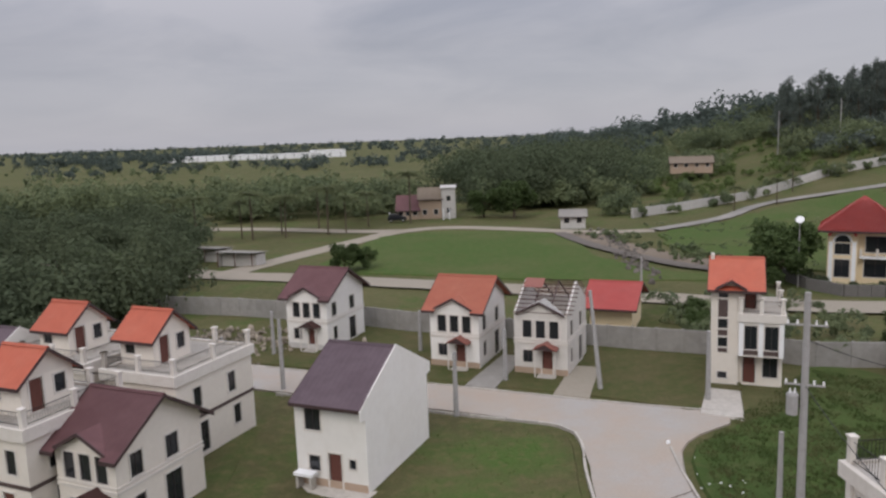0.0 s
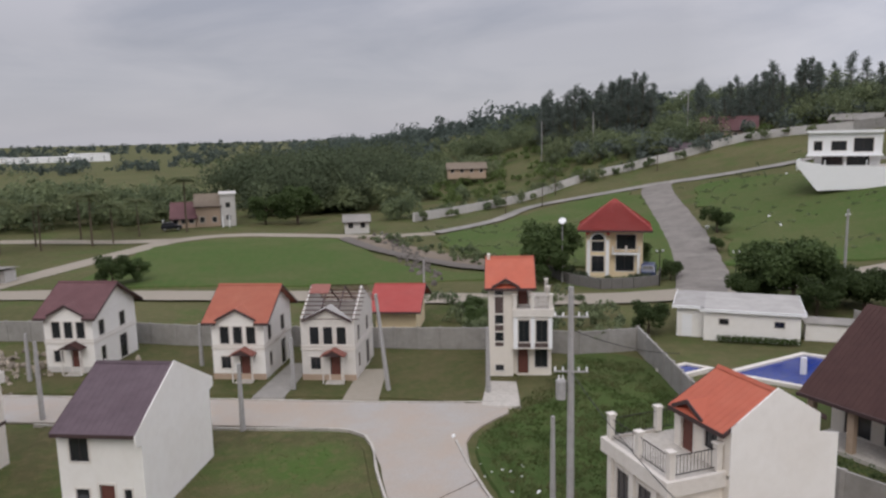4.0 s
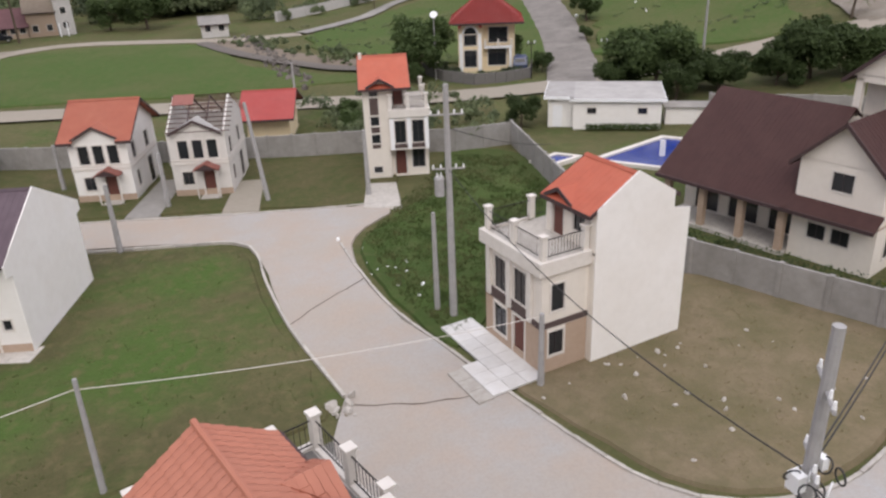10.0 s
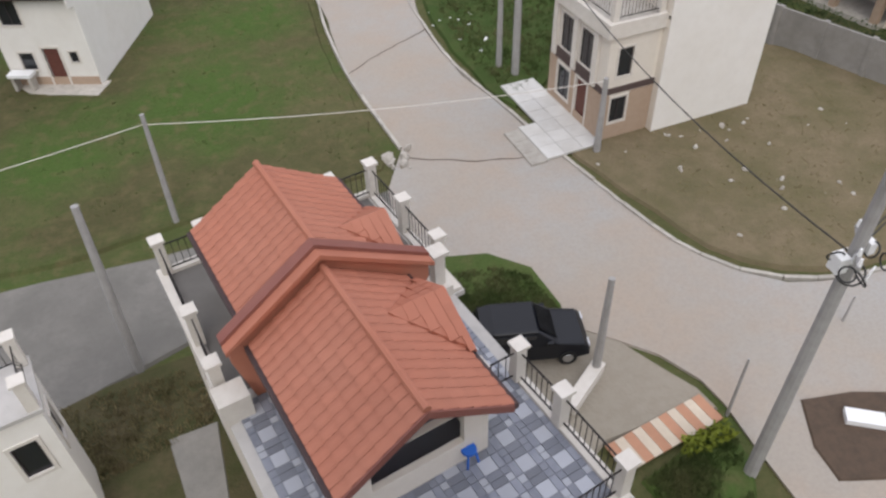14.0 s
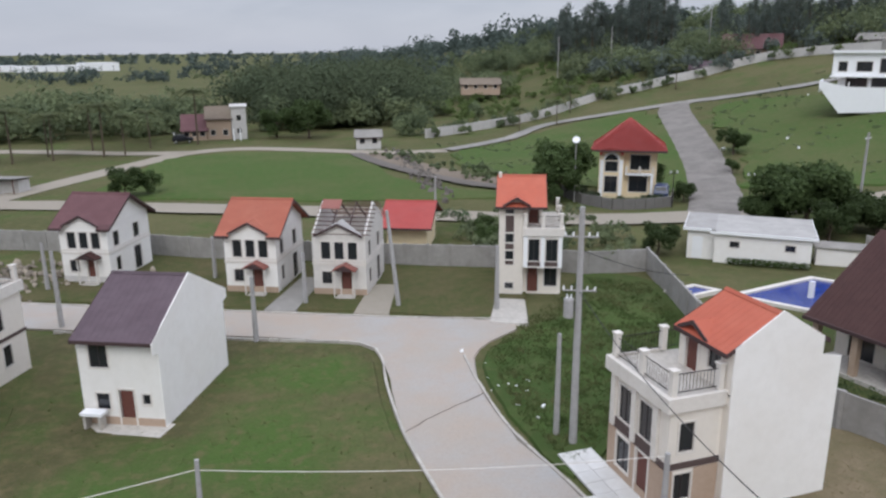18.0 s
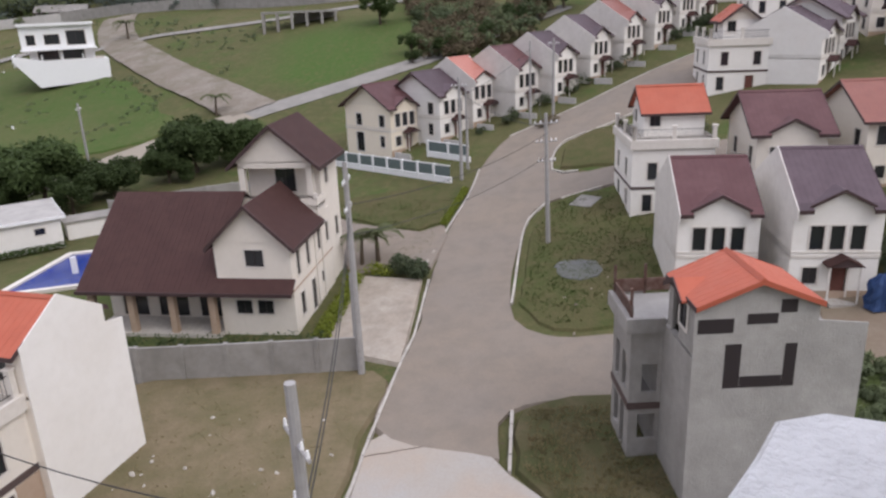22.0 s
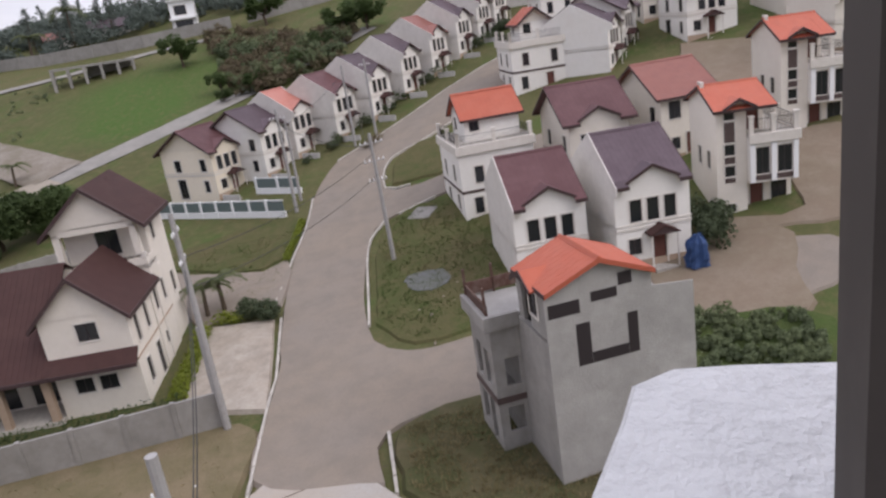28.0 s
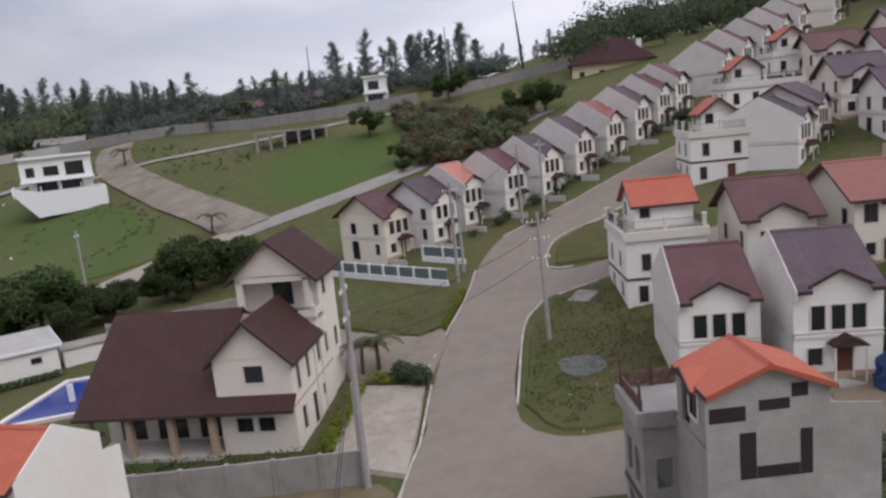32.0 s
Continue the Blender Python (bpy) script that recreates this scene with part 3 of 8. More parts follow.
ribbon("upper_road", [(84, 64), (97, 54), (110, 44), (126, 30)], 4.4, "old_road", 0.15, "pale concrete road behind the row of houses")
ribbon("dirt_lane", [(85.5, 64), (92, 75), (99.5, 89), (108, 103), (117, 117), (127, 128), (137, 136)], 7.5, "lane_earth", 0.28, "rutted dirt lane past the white house")
ribbon("meadow_path", [(113, 121), (121, 114), (125, 105), (130, 92), (137, 78), (141, 66)], 2.0, "old_road", 0.22, "narrow pale path across the upper meadow")
ribbon("ditch", [(12.6, 139), (15.4, 127), (18.6, 117.5), (22.5, 109), (26.5, 102), (33.5, 95.5)], 2.6, "ditch", 0.34, "dark stony ditch beside the bare earth strip", "ditch")
ribbon("west_track", [(-75, 165), (-50, 160), (-30, 152), (-18, 150)], 5.0, "dirt_road", 0.12, "pale gravel track by the palms")

# lots
patch("front_lawn", [(-16, 52.8), (-2, 48), (3.6, 45.9), (4.4, 43), (4.3, 36), (4.9, 28.5), (4.6, 25.6), (-2, 25), (-12, 24.5), (-15, 36)], "front_lawn", 0.10, "patchy mown lawn with a bright green middle", "lawn")
patch("pylon_lawn", [(11.8, 43), (11, 39.5), (11, 33.5), (12, 28.3), (14.5, 30.5), (17, 33), (27.5, 45), (29, 55), (24, 57.5), (21, 50), (16, 46.8)], "deep_lawn", 0.10, "deep green grass lot around the utility pole", "lawn")
patch("bare_lot", [(13.9, 20.5), (15.2, 16.8), (17, 15), (20.6, 14.2), (25.6, 15.6), (31.5, 17.8), (27, 29), (22, 30), (15, 27.5), (12.6, 26)], "bare_soil", 0.10, "bare brown soil lot with dry grass", "lawn")
patch("house_lawn", [(-24, 62), (-12, 58.5), (7, 52), (14.6, 49.3), (17.5, 60), (-6, 70), (-22, 74)], "lawn", 0.08, "grass plots between the houses", "lawn")
patch("meadow_green", [(-22, 141), (-16, 146), (-8, 148), (12, 138), (16, 112), (24, 99), (30, 93), (8, 95), (-10, 101), (-26, 108)], "lush", 0.10, "bright green cleared meadow", "lawn", ragged=0.8)
patch("villa_meadow", [(59, 87), (71, 106), (86, 140), (95, 142), (104, 118), (92, 90), (79, 73), (68, 79)], "lush", 0.16, "bright green sloping meadow", "lawn", ragged=2.0)
patch("villa_lawn", [(40, 97), (30, 112), (30, 134), (48, 150), (64, 163), (80, 156), (64, 112), (53, 90)], "lush", 0.2, "green sloping meadow behind the villa", "lawn", ragged=2.0)
patch("corner_lawn", [(54.6, 23.2), (60, 23.6), (63, 25.5), (58.5, 37), (54.6, 31), (53.0, 24.6)], "lawn", 0.10, "mown green corner plot with a white kerb", "lawn")
patch("dirt_yard", [(46.5, -4.0), (46.5, -12.5), (41.9, -12.2), (37.2, -11.3), (38.3, -5.2), (41, -4.6)], "yard_earth", 0.1, "bare tan yard before the houses", "yard", ragged=0.3)
patch("rough_plot", [(38.0, -5.4), (37.8, -10.9), (36.5, -12.5), (32.5, -11.8), (32.3, -6.0), (34.5, -4.6)], "deep_lawn", 0.12, "rough green plot beside the dirt yard", "lawn", ragged=0.3)
patch("house_yard", [(46.5, -12.3), (46.7, -9.8), (48.4, -9.9), (48.2, -14.6), (57.5, -15.2), (57.6, -21), (47, -17.5)], "yard_earth", 0.11, "bare trodden yard beside the tall house", "yard", ragged=0.2)
patch("upper_yard", [(82.5, -12.8), (73.3, -11.4), (69.5, -15.0), (70.5, -18.5), (74, -21.5), (78.6, -20)], "yard_earth", 0.12, "bare pale yard between the upper houses", "yard", ragged=0.3)
patch("verge_island", [(41.8, 12.6), (53.6, 15), (58.2, 14.5), (60, 11), (54, 3), (44, 1.5), (40.5, 5.2), (38.9, 9.6)], "lawn", 0.10, "patchy green verge with a puddle", "lawn")
patch("upper_island", [(65.5, 15.7), (71, 16.2), (74.3, 12.8), (70, 4), (66, 7.5)], "lawn", 0.12, "green verge at the fork", "lawn")
patch("corner_plot", [(25.6, 7.8), (30.3, 8.9), (32.6, 4.0), (28, -4), (20, -4), (20, 1.2)], "dry_lot", 0.10, "rough dry grass plot", "lawn")
patch("driveway", [(33.2, 21.8), (43.7, 25.4), (44.0, 20.4), (32.8, 16.8)], "stained_concrete", 0.12, "stained concrete forecourt", "driveway", ragged=0)
patch("estate_drive", [(44.0, 25.9), (45.8, 24.6), (47.2, 22.2), (46.0, 20.6), (51.7, 21.6), (54.0, 22.8), (52.4, 24.2), (53.9, 31.3), (57, 37), (60, 44), (56.5, 45), (51, 35), (46.6, 28.2)], "aged_road", 0.13, "pale concrete side drive", "driveway", ragged=0)
patch("plain_slab", [(-11.2, 38.5), (-10.4, 37.4), (-7.2, 36.1), (-6.6, 37.4)], "kerb", 0.14, "concrete slab before the plain house", "paving", ragged=0)
patch("house_path", [(-2.4, 54.6), (-0.1, 53.9), (2.5, 61.9), (0.6, 62.4)], "old_road", 0.12, "cracked concrete path between the houses", "path", ragged=0)
patch("house_path", [(4.1, 52.3), (6.6, 51.5), (8.3, 58.4), (6.2, 59.0)], "dirt_road", 0.12, "pale concrete path beside the roofless house", "path", ragged=0)
patch("house_path", [(13.5, 48.3), (16.0, 47.3), (17.4, 52.4), (15.3, 53.2)], "kerb", 0.12, "pale concrete apron before the tall house", "path", ragged=0)
patch("side_lot", [(-9, 16.4), (-2.9, 17.3), (-2.4, 11.4), (-8, 11.4)], "dry_lot", 0.1, "strip of brown soil and weeds beside the duplex", "lawn", ragged=0.15)
patch("side_pad", [(-4.5, 14.4), (-3.1, 14.6), (-3.0, 11.8), (-4.1, 12.2)], "old_road", 0.14, "grey concrete pad beside the duplex", "paving", ragged=0)
patch("puddle", [(48.5, 10.3), (47.5, 11.8), (46.1, 11.3), (45.3, 9.8), (46.2, 8.6), (47.8, 8.7)], "puddle", 0.135, "shallow muddy grey puddle on the verge", "puddle", ragged=0.35, step=0.4)
patch("verge_slab", [(57.6, 13.2), (59.4, 12.6), (58.8, 10.8), (57.0, 11.4)], "old_road", 0.14, "square concrete slab on the verge", "paving", ragged=0)
patch("parking_grass", [(5.3, 19.5), (7.2, 19.0), (8.3, 17.8), (8.7, 15.8), (8.3, 14.6), (5.6, 14.6), (5.0, 16)], "lush", 0.12, "small tuft of grass by the kerb", "lawn")

for line in ([(5.85, 26.7), (5.0, 33.7), (4.9, 40), (5.1, 43.9), (4.0, 46.5), (-1.3, 48.3), (-16.8, 53.4)], [(10.3, 43), (10.2, 39.5), (10.4, 33.5), (11.5, 28.1), (13.3, 20.1), (14.6, 16.5), (16.7, 14.5), (20.5, 13.7), (25.7, 15), (33, 16.8), (36, 17.4)],
             [(36, 17.4), (44.1, 19.9)], [(45.5, 21), (53.5, 22.2), (60.3, 22.9), (66, 23.9)], [(74, 23.3), (80, 18.2), (91, 9.6), (104, -4.8)], [(41.5, 13.1), (53.7, 15.8), (58.2, 15.3)], [(61, 11.2), (59, 14.2)], [(64.5, 14), (64.8, 16.4), (71, 17.1), (75, 13.2), (84, 5.5)], [(25.4, 8.2), (30, 9.5)], [(-30, 63.6), (-12, 57.5), (7, 51), (14.5, 48.8)]):
    kerb(line)



def crack(pts, label="dark open joint across the road"):
    """A thin wandering joint that crosses the road."""
    vs, fs = [], []
    line = smoothed(pts, 0.5)
    for i, c in enumerate(line):
        w = 0.035 + 0.02 * noise.noise((c.x * 3, c.y * 3, 5))
        o = noise.noise((c.x, c.y, 2)) * 0.15
        d = (line[min(i + 1, len(line) - 1)] - line[max(i - 1, 0)]).normalized()
        for sg in (-1, 1):
            p = c + Vector((-d.y, d.x)) * (o + sg * w)
            vs.append((p.x, p.y, terr(p.x, p.y) + 0.036))
    fs = [(2 * i, 2 * i + 1, 2 * i + 3, 2 * i + 2) for i in range(len(line) - 1)]
    tagged(raw("road_joint", vs, fs, "dug_soil"), label, "joint", kind="structure")


M["dug_soil"] = material("dark dug soil", (0.10, 0.07, 0.05), 0.95, grain=(4.0, 0.6, (0.06, 0.045, 0.035)), bump=0.7, bump_scale=8)
crack([(5.0, 34.0), (7.3, 35.7), (10.2, 37.5)])
crack([(48.4, 21.0), (48.8, 17), (49.0, 14.8)])
crack([(5.9, 26.0), (9.2, 24.6), (11.9, 24.2)])
crack([(24.5, 14.6), (26.5, 11.5), (27.3, 9.0)])
crack([(66, 23.6), (65.2, 20), (64.8, 16.6)])

# ---- houses ----
def gable_roof(parent, x0, x1, y0, y1, eave, ridge, mat, over=0.35, ends=0.25, rib=0.33, seams=True, gap=None, verge="fascia"):
    """Two slopes with the ridge along x, ribbed sheets, a ridge cap and dark fascia boards."""
    ym = (y0 + y1) / 2
    s = (ridge - eave) / (ym - y0)
    a, b = x0 - ends, x1 + ends
    for ya, name in ((y0, -1), (y1, 1)):
        cut = gap and name < 0
        ye = ya if cut else ya + name * over
        ze = eave if cut else eave - s * over
        if cut:
            # the eave stops on both sides of the front gable
            for u, w in ((a, gap[0]), (gap[1], b)):
                yo, zo = ya - over, eave - s * over
                bm = bmesh.new()
                slab(bm, (u, yo, zo + 0.1), (w, yo, zo + 0.1), (w, ya, eave + 0.1), (u, ya, eave + 0.1), 0.08)
                p = part("eave_sheet", bm, mat, parent)
                bm = bmesh.new()
                box(bm, u, w, yo - 0.04, yo + 0.001, zo - 0.12, zo + 0.09)
                part("fascia", bm, "fascia", p)
        bm = bmesh.new()
        slab(bm, (a, ye, ze + 0.1), (b, ye, ze + 0.1), (b, ym, ridge + 0.1), (a, ym, ridge + 0.1), 0.08) if name < 0 else slab(bm, (b, ye, ze + 0.1), (a, ye, ze + 0.1), (a, ym, ridge + 0.1), (b, ym, ridge + 0.1), 0.08)
        sheet = part("roof", bm, mat, parent)
        if seams:
            bm = bmesh.new()
            n = max(2, int((b - a) / rib))
            for i in range(1, n):
                x = a + (b - a) * i / n
                slab(bm, (x - 0.014, ye, ze + 0.106), (x + 0.014, ye, ze + 0.106), (x + 0.014, ym, ridge + 0.106), (x - 0.014, ym, ridge + 0.106), 0.03)
            part("seams", bm, mat, sheet)["kind"] = "stuff"
        if cut:
            continue
        bm = bmesh.new()
        box(bm, a, b, ye - 0.03 * (name < 0), ye + 0.03 * (name > 0) + 0.001, ze - 0.1, ze + 0.09)
        part("fascia", bm, "fascia", sheet)
    bm = bmesh.new()
    prism(bm, [(ym - 0.14, ridge + 0.06), (ym + 0.14, ridge + 0.06), (ym, ridge + 0.19)], a, b, "x")
    part("ridge_cap", bm, mat, parent)
    for xe in (a, b):
        bm = bmesh.new()
        for ya, sg in ((y0 - over, 1), (y1 + over, -1)):
            ze = eave - s * over
            d = 0.03 if xe == b else -0.03
            slab(bm, (xe, ya, ze + 0.12), (xe + d, ya, ze + 0.12), (xe + d, ym, ridge + 0.12), (xe, ym, ridge + 0.12), 0.2)
        part("barge_board", bm, verge, parent)


def pediment(parent, xc, half, y, yroof, eave, rise, slope, mat, wall, front=0.3):
    """The small gable over the front windows: a triangular wall, two short roof slopes that run back into the main roof."""
    peak = eave + rise
    bm = bmesh.new()
    prism(bm, [(xc - half, eave - 0.1), (xc + half, eave - 0.1), (xc, peak - 0.12)], y - 0.02, y + 0.3)
    part("gable_wall", bm, wall, parent)
    back = y + (peak - eave) / slope
    for sg in (-1, 1):
        bm = bmesh.new()
        e = (xc + sg * (half + 0.22), eave - 0.12)
        slab(bm, (e[0], y - front, e[1] + 0.08), (xc, y - front, peak + 0.06), (xc, back, peak + 0.06), (e[0], y + 0.1, e[1] + 0.08), 0.08)
        p = part("gable_roof", bm, mat, parent)
        bm = bmesh.new()
        slab(bm, (e[0], y - front - 0.04, e[1] + 0.12), (xc, y - front - 0.04, peak + 0.11), (xc, y - front + 0.01, peak + 0.11), (e[0], y - front + 0.01, e[1] + 0.12), 0.2)
        part("fascia", bm, "fascia", p)


def canopy(parent, xc, y, z, w, mat):
    """The little gabled hood over a front door, with its posts."""
    for sg in (-1, 1):
        bm = bmesh.new()
        slab(bm, (xc + sg * w / 2, y - 0.95, z), (xc, y - 0.95, z + 0.5), (xc, y, z + 0.5), (xc + sg * w / 2, y, z), 0.09)
        part("door_canopy", bm, mat, parent)
    bm = bmesh.new()
    prism(bm, [(xc - w / 2 + 0.06, z - 0.06), (xc + w / 2 - 0.06, z - 0.06), (xc, z + 0.42)], y - 0.9, y - 0.86)
    part("canopy_gable", bm, "fascia", parent)
    for sg in (-1, 1):
        boxes("post", "pale_render", parent, (xc + sg * (w / 2 - 0.14) - 0.04, xc + sg * (w / 2 - 0.14) + 0.04, y - 0.84, y - 0.76, 0, z))


def shell(parent, x0, x1, y0, y1, z0, z1, wall, front=(), right=(), left=(), back=(), t=0.15):
    """Four pierced walls. Holes of a side run along that side, seen from outside, from its left corner."""
    w, d = x1 - x0, y1 - y0
    for name, m, length, holes in (("front_wall", Matrix.Translation((x0, y0, 0)), w, front),
                                   ("right_wall", Matrix.Translation((x1, y0, 0)) @ Matrix.Rotation(radians(90), 4, "Z"), d, right),
                                   ("left_wall", Matrix.Translation((x0, y1, 0)) @ Matrix.Rotation(radians(-90), 4, "Z"), d, left),
                                   ("back_wall", Matrix.Translation((x1, y1, 0)) @ Matrix.Rotation(radians(180), 4, "Z"), w, back)):
        bm = bmesh.new()
        inset = 0.0 if name in ("front_wall", "back_wall") else t
        pierced(bm, inset, length - inset, z0, z1, 0, t, [h[:4] for h in holes])
        swing(bm, m)
        ob = part(name, bm, wall, parent)
        for h in holes:
            if len(h) > 4 and h[4] == "door":
                bm = bmesh.new()
                box(bm, h[0] + 0.05, h[1] - 0.05, 0.05, 0.09, h[2], h[3] - 0.05)
                swing(bm, m)
                part("door", bm, "door_wood", parent)
                bm = bmesh.new()
                pierced(bm, h[0] - 0.1, h[1] + 0.1, h[2], h[3] + 0.1, -0.04, 0, [(h[0], h[1], h[2], h[3])])
                swing(bm, m)
                part("door_frame", bm, "trim", parent)
            elif len(h) > 4 and h[4] == "open":
                continue
            else:
                window(parent, *h[:4], 0, m, sash=1 if h[1] - h[0] < 0.75 else 2)


def belt(parent, x0, x1, y0, y1, z, mat="trim", h=0.16, out=0.06):
    """A band course round a house."""
    bm = bmesh.new()
    box(bm, x0 - out, x1 + out, y0 - out, y0 + 0.001, z, z + h)
    box(bm, x0 - out, x1 + out, y1 - 0.001, y1 + out, z, z + h)
    box(bm, x1 - 0.001, x1 + out, y0 - out, y1 + out, z, z + h)
    box(bm, x0 - out, x0 + 0.001, y0 - out, y1 + out, z, z + h)
    part("band_course", bm, mat, parent)


def row_house(m, label, roof="roof_maroon", wall="white_wall", side=None, W=4.3, D=6.8, eave=5.0, ridge=7.0, flip=False, party=(), sidewin=True, group="", plain=False, hood=True, back=0.0, roofless=False, low=None):
    """A narrow two-storey house: ribbed gable roof along the road, a small front gable over three windows, a hooded door."""
    h = thing("row_house", m, label, "house", group)
    F = lambda a, b: (W - b, W - a) if flip else (a, b)  # noqa: E731
    xm = W / 2
    if plain:
        front = [(*F(0.65, 1.65), 3.3, 4.65), (*F(0.8, 1.5), 0.95, 1.85), (*F(2.05, 2.85), 0.1, 2.1, "door"), (*F(3.35, 3.75), 1.35, 1.9)]
    else:
        front = [(xm + o - 0.37, xm + o + 0.37, 2.98, 4.38) for o in (-1.08, 0, 1.08)] + [(*F(0.7, 1.5), 0.95, 1.95), (*F(2.25, 3.1), 0.1, 2.15, "door")]
    sw = [(0.9, 1.7, 3.0, 4.25), (D - 2.7, D - 1.8, 3.0, 4.25), (1.0, 1.7, 0.8, 2.0), (D - 2.9, D - 1.7, 0.1, 2.2)] if sidewin else []
    right = [] if "right" in party else sw
    left = [] if "left" in party else [(D - b[1], D - b[0], b[2], b[3]) for b in sw]
    shell(h, 0, W, 0, D, -0.6, eave, wall, front, right, left)
    boxes("floor_slab", "interior", h, (0.15, W - 0.15, 0.15, D - 0.15, -0.6, 0.05), (0.15, W - 0.15, 0.15, D - 0.15, 2.6, 2.75))
    if not roofless:
        boxes("ceiling_board", "interior", h, (0.15, W - 0.15, 0.15, D - 0.15, eave - 0.12, eave - 0.02))
    if not plain:
        belt(h, 0, W, 0, D, 2.52)
        belt(h, 0, W, 0, D, 2.82, h=0.08)
    boxes("plinth", low or "tan_base", h, (-0.02, W + 0.02, -0.025, 0, -0.4, 0.55))
    for x0, x1, tag in ((0, 0.15, "left"), (W - 0.15, W, "right")):
        bm = bmesh.new()
        if tag in party:
            prism(bm, [(0, -0.6), (0, eave - 0.85), (-0.55, eave - 0.75), (-0.55, eave - 0.18), (D / 2, ridge + 0.22), (D + 0.55, eave - 0.18), (D + 0.55, eave - 0.75), (D, eave - 0.85), (D, -0.6)], x0 - (0.06 if tag == "left" else -0.151), x1 + (0.06 if tag == "right" else -0.151), "x")
            part("party_wall", bm, side or wall, h)
        else:
            prism(bm, [(0.0, eave), (D, eave), (D / 2, ridge)], x0, x1, "x")
            part("side_gable", bm, wall, h)
    if roofless:
        # bare purlins over the shell, a few sheets gone
        for k in range(9):
            t = k / 8
            for y, z in ((D / 2 * t, eave + (ridge - eave) * t), (D - D / 2 * t, eave + (ridge - eave) * t)):
                boxes("purlin", "rusty", h, (-0.1, W + 0.4, y - 0.03, y + 0.03, z - 0.02, z + 0.05), label="rusty bare roof purlin")
        bm = bmesh.new()
        for x in (0.05, 1.4, 2.8, 4.1):
            slab(bm, (x, 0, eave - 0.02), (x + 0.1, 0, eave - 0.02), (x + 0.1, D / 2, ridge - 0.02), (x, D / 2, ridge - 0.02), 0.1)
            slab(bm, (x, D / 2, ridge - 0.02), (x + 0.1, D / 2, ridge - 0.02), (x + 0.1, D, eave - 0.02), (x, D, eave - 0.02), 0.1)
        part("rafters", bm, "fascia", h)
        bm = bmesh.new()
        slab(bm, (0.1, D / 2 - 1.0, ridge - 0.45), (1.7, D / 2 - 1.0, ridge - 0.45), (1.7, D / 2, ridge + 0.12), (0.1, D / 2, ridge + 0.12), 0.04)
        part("roof", bm, "roof_redbrown", h, "a last rusty roof sheet")
        pediment(h, xm, 1.75, 0, 0, eave, 0.85, (ridge - eave) / (D / 2), "raw_concrete", wall)
    else:
        gable_roof(h, 0, W, 0, D, eave, ridge, roof, ends=-0.0 if party else 0.55, over=0.5, gap=None if plain else (xm - 1.55, xm + 1.55))
        if not plain:
            pediment(h, xm, 1.5, 0, 0, eave, 0.8, (ridge - eave) / (D / 2), roof, wall)
    if hood and not plain:
        canopy(h, sum(F(2.25, 3.1)) / 2, 0, 2.3, 1.9, {"roof_orange": "roof_redbrown", "roof_terracotta": "roof_redbrown"}.get(roof, "roof_brown"))
    boxes("doorstep", "kerb", h, (F(2.0, 3.4)[0], F(2.0, 3.4)[1], -1.0, -0.03, -0.4, 0.1))
    return h


def post_and_rail(parent, pts, z, h=0.95, cap=True, mat="trim", half=0.13):
    """A balustrade on a deck: square pillars with caps, a low kerb and iron rails with uprights between them."""
    for x, y in pts:
        p = boxes("pillar", mat, parent, (x - half, x + half, y - half, y + half, z, z + h + 0.12))
        if cap:
            boxes("pillar_cap", "trim", p, (x - 0.18, x + 0.18, y - 0.18, y + 0.18, z + h + 0.122, z + h + 0.2))
    for (xa, ya), (xb, yb) in zip(pts, pts[1:]):
        a, b = Vector((xa, ya, 0)), Vector((xb, yb, 0))
        d = (b - a).normalized()
        a, b = a + d * 0.13, b - d * 0.13
        bm = bmesh.new()
        for zz in (z + 0.12, z + h - 0.05):
            tube(bm, (a.x, a.y, zz), (b.x, b.y, zz), 0.022, 0.022, 4)
        n = int((b - a).length / 0.16)
        for i in range(1, n):
            c = a.lerp(b, i / n)
            tube(bm, (c.x, c.y, z + 0.12), (c.x, c.y, z + h - 0.05), 0.011, 0.011, 4)
        part("railing", bm, "iron", parent)["kind"] = "stuff"


